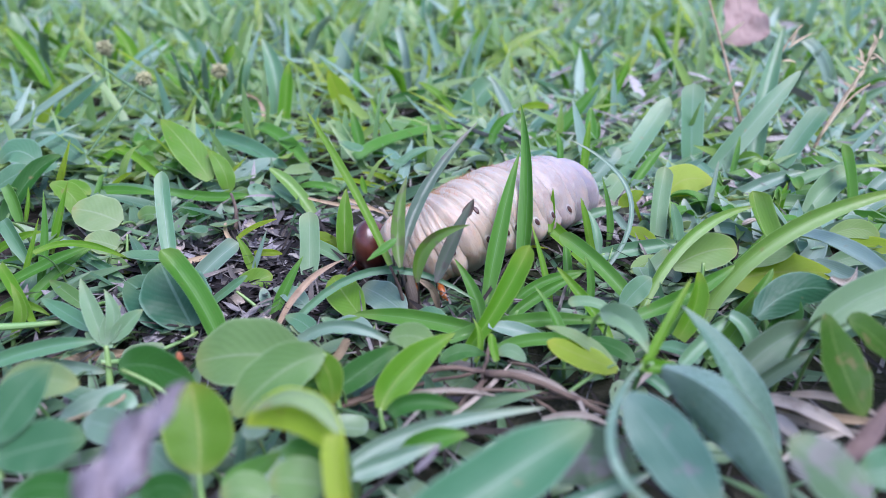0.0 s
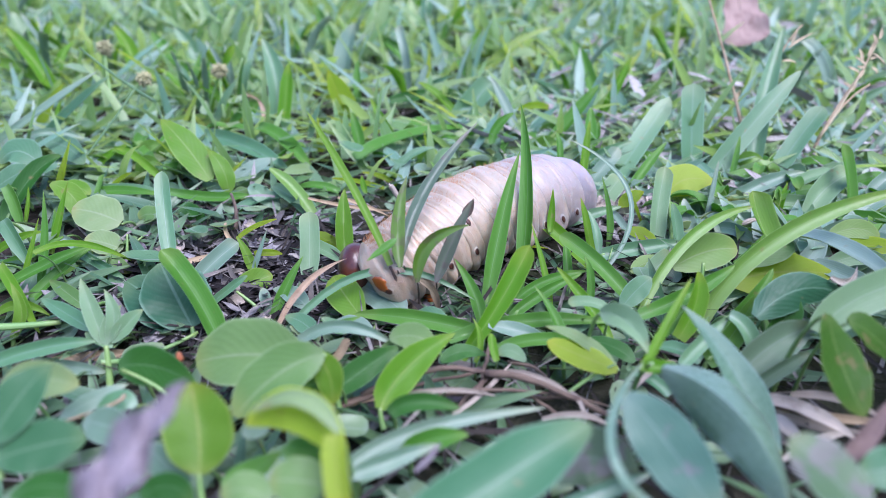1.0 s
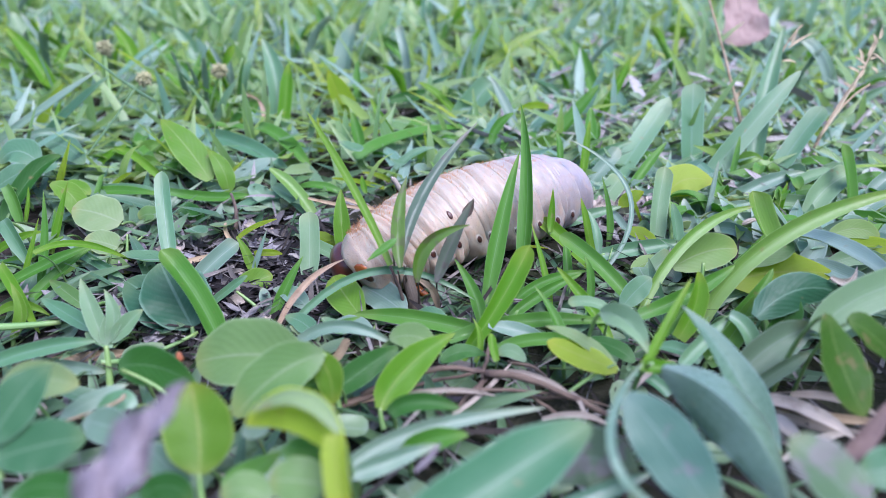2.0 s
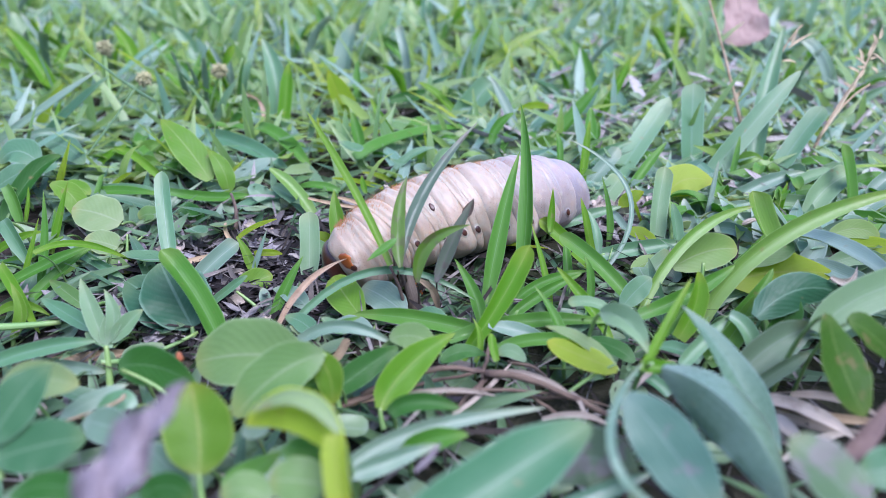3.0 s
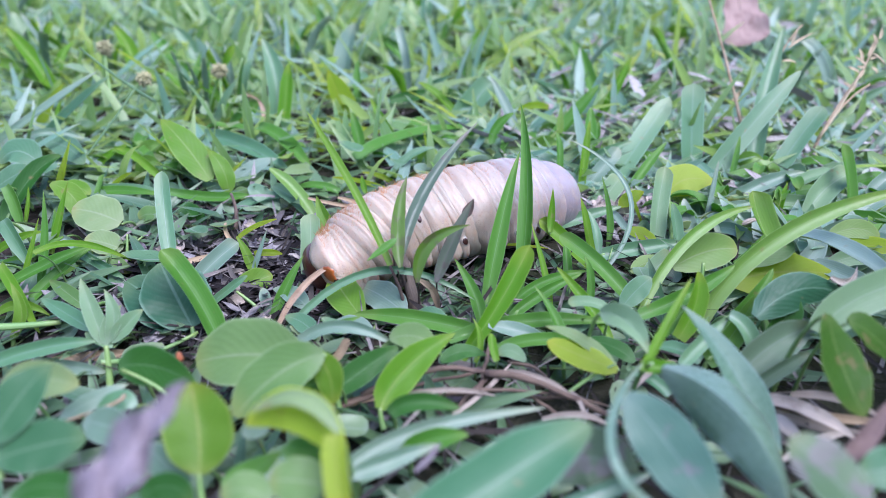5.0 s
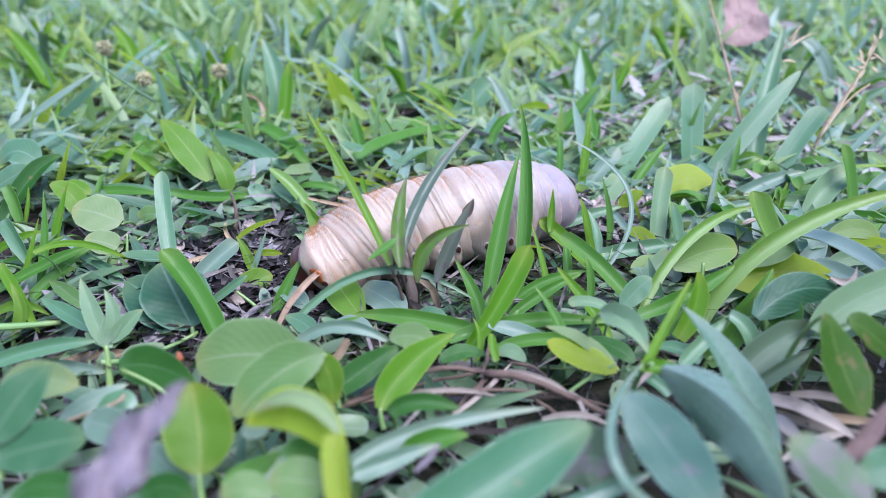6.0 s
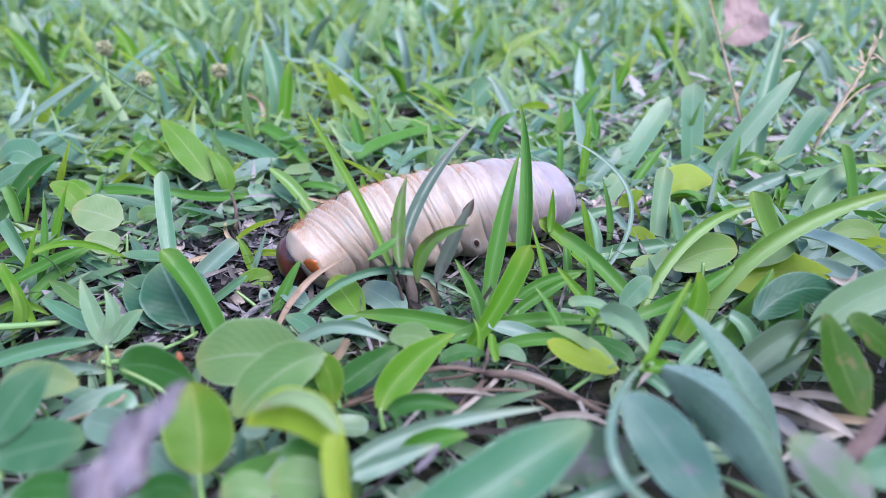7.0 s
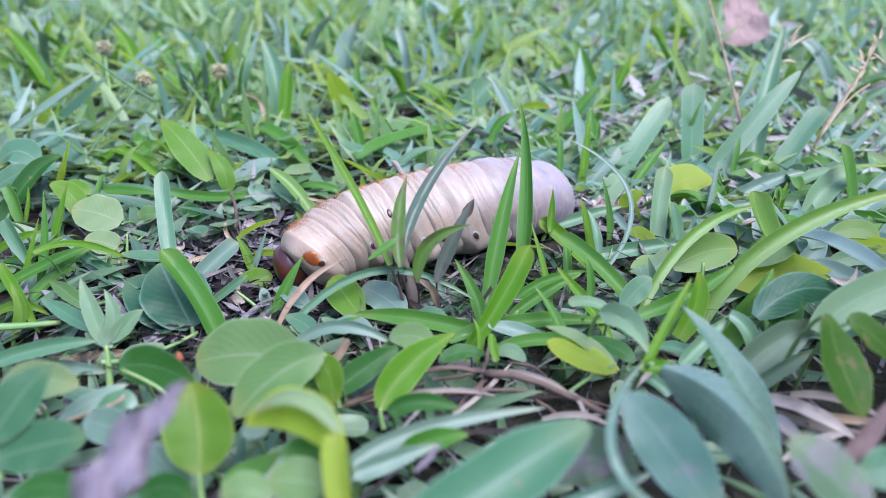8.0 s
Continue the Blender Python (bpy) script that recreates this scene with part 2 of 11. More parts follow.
def thing(name, at, label, category, group="", kind=""):
    ob = new(name)
    ob.empty_display_size = 0.005
    ob.location = at
    return tagged(ob, label, category, group, kind)


SHAPES = {
    "grass": lambda u: min(1, 0.72 + u * 1.2) * min(1, (1 - u) ** 0.55 * 1.75),
    "blunt": lambda u: min(1, 0.75 + u) * min(1, (1 - u) ** 0.5 * 3.2),
    "spear": lambda u: min(1, 0.5 + 1.6 * u) * (1 - u ** 2.2) ** 0.9 + 0.01,
    "lance": lambda u: math.sin(math.pi * min(1, u ** 0.8 * 0.94 + 0.06)) ** 0.8,
    "oval": lambda u: math.sin(math.pi * (u * 0.975 + 0.02)) ** 0.55,
    "obovate": lambda u: 0.12 + 0.88 * math.sin(math.pi * (u ** 1.6 * 0.97)) ** 0.55 if u < 0.97 else 0.45 * ((1 - u) / 0.03) ** 0.5 + 0.02,
    "fan": lambda u: 0.30 + 0.70 * min(1, u * 1.05) ** 0.8 if u < 0.94 else 0.45 + 0.55 * ((1 - u) / 0.06),
    "club": lambda u: min(1, 0.42 + 0.85 * u) * min(1, (1 - u) ** 0.5 * 3.2),
    "curl": lambda u: (0.35 + 0.65 * math.sin(math.pi * (0.1 + 0.85 * u))) * (1 - u ** 6),
}
FACING = Vector((0, -0.62, 0.78))


def leaf_part(parent, name, root, via, tip, width, roll=0, mat="mid", shape="grass", cup=0.4, thick=0.00028, label="", ripple=0.0, droop=0.0, steps=14, across=6):
    """One solid leaf from root to tip by way of via: a curved midrib, a shaped outline, a channel along the middle and two faces with a real edge."""
    root, via, tip = (Vector(p) - parent.location for p in (root, via, tip))
    ctrl = via * 2 - (root + tip) / 2
    bm = bmesh.new()
    layer = bm.loops.layers.uv.new("UVMap")
    sheets = []
    key = root.x * 91.7 + tip.y * 57.3
    for i in range(steps + 1):
        u = i / steps
        u = u ** 0.85 if shape in ("obovate", "oval", "lance") else 1 - (1 - u) ** 1.25
        p = root * (1 - u) ** 2 + ctrl * (2 * u * (1 - u)) + tip * u * u
        tan = ((ctrl - root) * (1 - u) + (tip - ctrl) * u).normalized()
        n = FACING - tan * FACING.dot(tan)
        n = (n if n.length > 0.05 else Vector((0, -1, 0.2))).normalized()
        n = Matrix.Rotation(radians(roll + 14 * math.sin(key + 2.4 * u)), 3, tan) @ n
        side = tan.cross(n).normalized()
        half = width * 0.5 * max(SHAPES[shape](u), 0.015)
        broad = shape in ("oval", "lance", "obovate")
        uneven = [1 + (0.07 if broad else 0.03) * noise.noise(Vector((key + 7 * k, u * (5 if broad else 3), k))) for k in (-1, 1)]
        row = []
        for j in range(across + 1):
            v = j / across * 2 - 1
            wave = (ripple + (0.05 if broad else 0.02)) * half * math.sin(key + u * 17 + v * 3) * abs(v)
            lift = abs(v) ** (1.2 if broad else 1.55) * cup * half - droop * half * v * v + wave
            q = p + side * half * v * uneven[0 if v < 0 else 1] + n * lift
            t = n * thick * (1 - 0.6 * abs(v)) * 0.5
            row.append((q + t, q - t, u, (v + 1) / 2))
        sheets.append(row)
    top = [[bm.verts.new(c[0]) for c in row] for row in sheets]
    low = [[bm.verts.new(c[1]) for c in row] for row in sheets]
    uvs = {}
    for a, b, row in zip(top, low, sheets):
        for p, q, c in zip(a, b, row):
            uvs[p] = uvs[q] = (c[2], c[3])

    def quad(*vs):
        for loop in bm.faces.new(vs).loops:
            loop[layer].uv = uvs[loop.vert]

    for i in range(steps):
        for j in range(across):
            quad(top[i][j], top[i][j + 1], top[i + 1][j + 1], top[i + 1][j])
            quad(low[i][j], low[i + 1][j], low[i + 1][j + 1], low[i][j + 1])
        quad(top[i][0], top[i + 1][0], low[i + 1][0], low[i][0])
        quad(top[i][across], low[i][across], low[i + 1][across], top[i + 1][across])
    for i in (0, steps):
        for j in range(across):
            quad(top[i][j], low[i][j], low[i][j + 1], top[i][j + 1])
    ob = part(name, bm, GREENS.get(mat, mat), parent, label)
    ob.data.set_sharp_from_angle(angle=radians(42))
    return ob


def tube(bm, points, radii, sides=8):
    """A round stem through points, closed at both ends, with u along and v around."""
    layer = bm.loops.layers.uv.verify()
    points = [Vector(p) for p in points]
    rings = []
    for i, (p, r) in enumerate(zip(points, radii)):
        tan = (points[min(i + 1, len(points) - 1)] - points[max(i - 1, 0)]).normalized()
        a = tan.cross(Vector((0.3, 0.2, 1)) if abs(tan.z) < 0.9 else Vector((1, 0, 0))).normalized()
        b = tan.cross(a)
        rings.append([bm.verts.new(p + (a * math.cos(k / sides * math.tau) + b * math.sin(k / sides * math.tau)) * r) for k in range(sides)])
    for i in range(len(rings) - 1):
        for k in range(sides):
            f = bm.faces.new((rings[i][k], rings[i][(k + 1) % sides], rings[i + 1][(k + 1) % sides], rings[i + 1][k]))
            for loop, (du, dv) in zip(f.loops, ((0, 0), (0, 1), (1, 1), (1, 0))):
                loop[layer].uv = ((i + du) / (len(rings) - 1), (k + dv) / sides)
    bm.faces.new(rings[0][::-1])
    bm.faces.new(rings[-1])


def bend(root, via, tip, n=9):
    root, via, tip = Vector(root), Vector(via), Vector(tip)
    ctrl = via * 2 - (root + tip) / 2
    return [root * (1 - u) ** 2 + ctrl * (2 * u * (1 - u)) + tip * u * u for u in (i / n for i in range(n + 1))]


def stem_part(parent, name, root, via, tip, radius, mat=None, label="", knobs=0.0, taper=0.4):
    pts = [p - parent.location for p in bend(root, via, tip, 12)]
    if name in ("sheath", "petiole"):
        # runs in under the back of its blade
        pts = [p - FACING * (radius * 1.4 * (i / 12) ** 2) for i, p in enumerate(pts)]
    bm = bmesh.new()
    radii = [radius * (1 - taper * i / 12) * (1 + knobs * noise.noise(p * 900)) for i, p in enumerate(pts)]
    pts = [p + Vector((noise.noise(p * 500), noise.noise(p * 500 + Vector((9, 0, 0))), 0)) * radius * knobs * 3 for p in pts]
    tube(bm, pts, radii)
    return part(name, bm, mat or MAT_STEM, parent, label)


# ---- ground: one sheet, finest where the camera lies, out to the horizon ----
def ground_height(x, y):
    near = math.exp(-((x * x + (y - 0.3) ** 2) / 0.5))
    v = Vector((x, y, 0))
    return near * (0.0016 * noise.noise(v * 60) + 0.0009 * noise.noise(v * 240) - 0.0012)


def build_ground():
    spread = [math.copysign(abs(k / 70) ** 3 * 60 + abs(k / 70) * 0.5, k) for k in range(-70, 71)]
    bm = bmesh.new()
    grid = [[bm.verts.new((x, y + 0.22, ground_height(x, y + 0.22))) for x in spread] for y in spread]
    for r0, r1 in zip(grid, grid[1:]):
        for k in range(len(spread) - 1):
            bm.faces.new((r0[k], r0[k + 1], r1[k + 1], r1[k]))
    ob = part("ground", bm, MAT_SOIL, None)
    tagged(ob, "dark crumbly soil under the lawn, with moss and rot", "ground", kind="structure")


build_ground()


def seed_head(plant, at, radius):
    """A fuzzy round head of many small pointed husks."""
    random.seed(int(radius * 1e5))
    bm = bmesh.new()
    at = Vector(at) - plant.location
    for k in range(90):
        z = 1 - 2 * (k + 0.5) / 90
        a = k * 2.39996
        d = Vector((math.cos(a) * (1 - z * z) ** 0.5, math.sin(a) * (1 - z * z) ** 0.5, z))
        d = (d + Vector((random.gauss(0, 0.2), random.gauss(0, 0.2), random.gauss(0, 0.2)))).normalized()
        tube(bm, [at, at + d * radius * 0.7, at + d * radius * random.uniform(0.85, 1.15)], [radius * 0.1, radius * 0.13, radius * 0.02], 5)
    part("seed_head", bm, MAT_SEED, plant, "fuzzy straw-brown seed head")


def seed_pod(at):
    bm = bmesh.new()
    bmesh.ops.create_uvsphere(bm, u_segments=16, v_segments=10, radius=0.00062)
    for v in bm.verts:
        v.co.z *= 1.2
        if v.co.z > 0.0006:
            v.co.z += 0.0004
    pod = part("seed", bm, MAT_POD, None)
    pod.location = at
    tagged(pod, "tiny glossy orange-red seed on a leaf", "seed")


# ---- the lawn's uncountable growth ----
def blades_mesh(name, rows, material, label, category, segs=5):
    """rows: root, heading, lean, length, width, curve for every blade; each one a folded, tapered, bending strip."""
    verts, faces, uvs = [], [], []
    for root, heading, lean, length, width, curve, blunt in rows:
        d = Vector((math.cos(heading), math.sin(heading), 0))
        twist = random.uniform(-0.9, 0.9)
        side0 = Vector((-d.y, d.x, 0))
        p, ang, first = Vector(root), lean, len(verts)
        step = length / segs
        for i in range(segs + 1):
            u = i / segs
            tan = d * math.sin(ang) + Vector((0, 0, math.cos(ang)))
            n = d * -math.cos(ang) + Vector((0, 0, math.sin(ang)))
            side = side0 * math.cos(twist) + n * math.sin(twist)
            n2 = n * math.cos(twist) - side0 * math.sin(twist)
            half = width * 0.5 * max((min(1, (1 - u) * 2.6) if blunt else (1 - u * u) ** 0.8), 0.06)
            verts += [p - side * half + n2 * half * 0.3, p, p + side * half + n2 * half * 0.3]
            if i < segs:
                for k in (0, 1):
                    a = first + i * 3 + k
                    faces.append((a, a + 1, a + 4, a + 3))
                    for du, dv in ((0, k), (0, k + 1), (1, k + 1), (1, k)):
                        uvs += [(i + du) / segs, dv / 2]
            p = p + tan * step
            ang = min(ang + curve / segs, 2.2)
    me = bpy.data.meshes.new(name)
    me.from_pydata(verts, [], faces)
    me.uv_layers.new(name="UVMap").data.foreach_set("uv", uvs)
    me.polygons.foreach_set("use_smooth", [True] * len(faces))
    me.materials.append(material)
    return tagged(new(name, me), label, category, kind="stuff")


def weed_mesh(name, rows, material, label, category):
    """rows: place, normal heading, tilt, radius, stretch: small rounded leaves, cupped, on short stalks."""
    verts, faces, uvs = [], [], []
    for place, heading, tilt, radius, stretch in rows:
        m = Matrix.Translation(place) @ Matrix.Rotation(heading, 4, "Z") @ Matrix.Rotation(tilt, 4, "Y")
        first = len(verts)
        verts.append(m @ Vector((0, 0, 0)))
        for ring, rr in ((1, 0.55), (2, 1.0)):
            for k in range(12):
                a = k / 12 * math.tau
                x = math.cos(a) * (1 + 0.12 * math.cos(a))
                verts.append(m @ Vector((x * radius * rr * stretch, math.sin(a) * radius * rr * (1 - 0.32 * math.cos(a)) * (1 + 0.1 * math.sin(3 * a + heading)), rr * rr * radius * (0.18 + 0.16 * abs(math.sin(a))))))
        uvp = [(0.5, 0.5)] + [(0.5 + 0.5 * rr * math.cos(k / 12 * math.tau), 0.5 + 0.5 * rr * math.sin(k / 12 * math.tau)) for rr in (0.55, 1) for k in range(12)]
        for k in range(12):
            n = (k + 1) % 12
            faces.append((first, first + 1 + k, first + 1 + n))
            uvs += [*uvp[0], *uvp[1 + k], *uvp[1 + n]]
            faces.append((first + 1 + k, first + 13 + k, first + 13 + n, first + 1 + n))
            uvs += [*uvp[1 + k], *uvp[13 + k], *uvp[13 + n], *uvp[1 + n]]
    me = bpy.data.meshes.new(name)
    me.from_pydata(verts, [], faces)
    me.uv_layers.new(name="UVMap").data.foreach_set("uv", uvs)
    me.polygons.foreach_set("use_smooth", [True] * len(faces))
    me.materials.append(material)
    return tagged(new(name, me), label, category, kind="stuff")


def in_bare(x, y):
    """The trodden hollow in which the animal crawls, and the scrape beside it where soil shows."""
    hollow = ((x + 0.002) / 0.062) ** 2 + ((y - 0.161 - 0.30 * x) / 0.036) ** 2 < 1
    scrape = ((x + 0.049) / 0.019) ** 2 + ((y - 0.142) / 0.018) ** 2 < 1
    den = ((x - 0.070) / 0.036) ** 2 + ((y - 0.102) / 0.024) ** 2 < 1
    strawy = ((x - 0.049) / 0.015) ** 2 + ((y - 0.181) / 0.012) ** 2 < 1
    return hollow or scrape or den or strawy


def sown(count, x0, x1, y0, y1):
    while count:
        x, y = random.uniform(x0, x1), random.uniform(y0, y1)
        if not in_bare(x, y) and abs(x) < 0.12 + 0.85 * max(y, 0.05):
            count -= 1
            yield x, y


def build_lawn():
    random.seed(11)
    far, blue, lime = [], [], []
    for k in range(17500):
        x, y = next(sown(1, -0.95, 0.95, 0.205, 1.15))
        if x * 0.15 + 0.205 > y and abs(x) < 0.08:
            continue
        kind = random.random()
        if kind < 0.56:
            lean, curve = random.uniform(0.95, 1.5), random.uniform(-0.3, 0.4)
        elif kind < 0.90:
            lean, curve = random.uniform(0.45, 1.0), random.uniform(-0.1, 0.7)
        else:
            lean, curve = random.uniform(0.05, 0.45), random.uniform(0.0, 0.5)
        far_off = min(1, max(0, (y - 0.25) / 0.2))
        hue = random.random()
        bluish = 0.24 + 0.26 * min(1, max(0, x / 0.15))
        (blue if hue < bluish else lime if hue > 0.91 else far).append(
            ((x, y, random.uniform(-0.002, 0.006)), random.uniform(0, math.tau), lean, random.uniform(0.014, 0.030) * (1 + 0.8 * far_off), random.uniform(0.0020, 0.0044) * (1 + 0.65 * far_off), curve, random.random() < 0.4))
    # the lower layer, bowed flat over the soil
    for x, y in sown(8500, -0.6, 0.6, 0.2, 0.72):
        if x * 0.15 + 0.205 > y and abs(x) < 0.08:
            continue
        (blue if random.random() < 0.35 else far).append(((x, y, random.uniform(0.0, 0.004)), random.uniform(0, math.tau), random.uniform(1.15, 1.55), random.uniform(0.009, 0.020), random.uniform(0.0026, 0.0055), random.uniform(-0.2, 0.2), random.random() < 0.5))
    # extra low, mostly pale blades on the right, standing in for haze over dark gaps
    for k in range(2600):
        x, y = random.uniform(0.02, 0.26), random.uniform(0.2, 0.36)
        if not in_bare(x, y) and y > 0.19 + 0.15 * x:
            (far if random.random() < 0.4 else blue).append(((x, y, -0.001), random.uniform(0, math.tau), random.uniform(0.75, 1.4), random.uniform(0.009, 0.022), random.uniform(0.002, 0.0045), random.uniform(-0.2, 0.5), random.random() < 0.4))
    blades_mesh("lawn_grass", far, MAT_LAWN, "broad green grass blades of the lawn behind", "grass")
    blades_mesh("lawn_grass_bluish", blue, MAT_LAWN_BLUE, "bluish broad grass blades among the lawn", "grass")
    blades_mesh("lawn_grass_yellowish", lime, MAT_LAWN_LIME, "yellow-green grass blades among the lawn", "grass")
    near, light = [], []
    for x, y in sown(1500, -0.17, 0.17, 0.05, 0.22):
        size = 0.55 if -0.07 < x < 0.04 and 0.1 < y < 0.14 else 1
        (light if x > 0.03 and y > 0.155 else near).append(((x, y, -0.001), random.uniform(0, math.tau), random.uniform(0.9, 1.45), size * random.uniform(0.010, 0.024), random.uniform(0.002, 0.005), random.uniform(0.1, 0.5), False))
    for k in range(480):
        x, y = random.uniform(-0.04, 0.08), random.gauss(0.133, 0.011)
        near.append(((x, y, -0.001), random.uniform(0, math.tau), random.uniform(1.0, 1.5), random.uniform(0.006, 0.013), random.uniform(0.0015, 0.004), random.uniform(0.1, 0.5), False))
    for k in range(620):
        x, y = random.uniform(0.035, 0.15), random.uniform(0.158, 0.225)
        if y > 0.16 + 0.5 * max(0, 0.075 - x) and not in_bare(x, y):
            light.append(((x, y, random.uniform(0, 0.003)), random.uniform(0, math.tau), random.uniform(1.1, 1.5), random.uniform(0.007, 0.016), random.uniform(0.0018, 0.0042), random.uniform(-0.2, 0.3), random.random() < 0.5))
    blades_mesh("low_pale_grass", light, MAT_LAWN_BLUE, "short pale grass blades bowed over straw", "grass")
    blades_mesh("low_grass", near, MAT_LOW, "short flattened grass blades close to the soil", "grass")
    weeds = []
    for x, y in sown(2600, -0.9, 0.9, 0.2, 1.1):
        if y < 0.36 and random.random() < 0.7:
            continue
        weeds.append((Vector((x, y, random.uniform(0.003, 0.022))), random.uniform(0, math.tau), random.uniform(-0.9, 0.9), random.uniform(0.0015, 0.0036) * (1 + 0.6 * min(1, max(0, (y - 0.24) / 0.2))), random.uniform(1.2, 2.4)))
    for x, y in sown(150, -0.15, 0.15, 0.05, 0.21):
        weeds.append((Vector((x, y, random.uniform(0.001, 0.006))), random.uniform(0, math.tau), random.uniform(-0.5, 0.5), random.uniform(0.0014, 0.0036), random.uniform(1.2, 2.2)))
    weed_mesh("low_weeds", weeds, MAT_WEED, "small rounded weed leaves scattered through the grass", "weeds")
    around = []
    while len(around) < 26000:
        a, r = random.uniform(0, math.tau), 0.12 + 2.3 * random.random() ** 1.25
        x, y = r * math.cos(a), 0.35 + r * math.sin(a)
        seen = 0.0 < y < 1.15 and abs(x) < 0.12 + 0.85 * y
        if not seen and not (abs(x) < 0.16 and -0.08 < y < 0.2):
            around.append(((x, y, -0.002), random.uniform(0, math.tau), random.uniform(0.2, 1.3), random.uniform(0.03, 0.06), random.uniform(0.006, 0.011), random.uniform(0, 0.8), True))
    # unseen upright blades beside the view, added to shade its edges
    for k in range(520):
        y = random.uniform(-0.02, 0.30)
        x = (0.566 * max(y, 0) + 0.060 + 0.09 * random.random()) * (1 if k % 2 else -1)
        around.append(((x, y, -0.002), random.uniform(0, math.tau), random.uniform(0.05, 0.4), random.uniform(0.03, 0.05), random.uniform(0.005, 0.009), random.uniform(0, 0.4), True))
    # taller unseen blades on the right, added to keep light off the den
    for k in range(130):
        x, y = random.uniform(0.084, 0.15), random.uniform(0.03, 0.14)
        if x > 0.66 * y + 0.022:
            around.append(((x, y, -0.002), random.uniform(0, math.tau), random.uniform(0.05, 0.35), random.uniform(0.045, 0.07), random.uniform(0.006, 0.010), random.uniform(0, 0.4), True))
    blades_mesh("lawn_grass_around", around, MAT_LAWN, "broad green blades of the same lawn, some added for shade", "grass", 3)


def build_litter():
    random.seed(5)
    straw = []
    for k in range(2300):
        x, y = random.gauss(0, 0.11), random.uniform(0.04, 0.32)
        straw.append(((x, y, random.uniform(0.0002, 0.003)), random.uniform(0, math.tau), random.uniform(1.35, 1.6), random.uniform(0.006, 0.024), random.uniform(0.00025, 0.0010), random.uniform(-0.3, 0.3), True))
    for k in range(170):
        x, y = random.uniform(-0.06, 0.06), random.gauss(0.137, 0.012)
        straw.append(((x, y, random.uniform(0.0002, 0.004)), random.uniform(0, math.tau), random.uniform(1.1, 1.6), random.uniform(0.004, 0.016), random.uniform(0.0003, 0.0014), random.uniform(-0.5, 0.5), True))
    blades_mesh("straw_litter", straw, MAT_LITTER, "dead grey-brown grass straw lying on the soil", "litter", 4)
    chips = []
    for k in range(1500):
        x, y = random.gauss(-0.052, 0.02), random.gauss(0.147, 0.018)
        chips.append(((x, y, random.uniform(0.0002, 0.002)), random.uniform(0, math.tau), random.uniform(1.2, 1.6), random.uniform(0.003, 0.009), random.uniform(0.0004, 0.0020), random.uniform(-0.6, 0.6), True))
    for k in range(120):
        x, y = random.gauss(0.06, 0.03), random.gauss(0.09, 0.025)
        chips.append(((x, y, random.uniform(0.0002, 0.002)), random.uniform(0, math.tau), random.uniform(1.2, 1.55), random.uniform(0.003, 0.012), random.uniform(0.00025, 0.0010), random.uniform(-0.5, 0.5), True))
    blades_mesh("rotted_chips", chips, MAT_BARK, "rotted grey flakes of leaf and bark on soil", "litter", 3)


def build_pale_litter():
    random.seed(8)
    rows = []
    for k in range(1150):
        x, y = random.gauss(0.20, 0.12), random.uniform(0.215, 0.75)
        x = abs(x) + 0.01
        rows.append(((x, y, random.uniform(0.002, 0.012)), random.uniform(0, math.tau), random.uniform(1.1, 1.5), random.uniform(0.006, 0.022), random.uniform(0.0015, 0.005), random.uniform(-0.4, 0.5), random.random() < 0.5))
    # further bleached scraps, added to imitate haze between the blades
    for k in range(700):
        x, y = random.uniform(0.04, 0.24), random.uniform(0.19, 0.34)
        rows.append(((x, y, random.uniform(0.001, 0.006)), random.uniform(0, math.tau), random.uniform(1.1, 1.5), random.uniform(0.005, 0.015), random.uniform(0.001, 0.0035), random.uniform(-0.4, 0.5), random.random() < 0.5))
    for k in range(190):
        x, y = random.gauss(0.056, 0.016), random.gauss(0.188, 0.010)
        rows.append(((x, y, 0.001), random.uniform(0, math.tau), random.uniform(1.2, 1.5), random.uniform(0.004, 0.014), random.uniform(0.0008, 0.003), random.uniform(-0.4, 0.5), True))
    for k in range(5):
        x, y = random.gauss(-0.045, 0.012), random.gauss(0.188, 0.012)
        rows.append(((x, y, random.uniform(0.001, 0.005)), random.uniform(0, math.tau), random.uniform(0.9, 1.5), random.uniform(0.004, 0.014), random.uniform(0.0006, 0.0022), random.uniform(-0.4, 0.5), True))
    blades_mesh("bleached_litter", rows, MAT_PALE, "bleached pale dead leaves lying among the grass", "litter", 4)


build_lawn()
build_litter()
build_pale_litter()


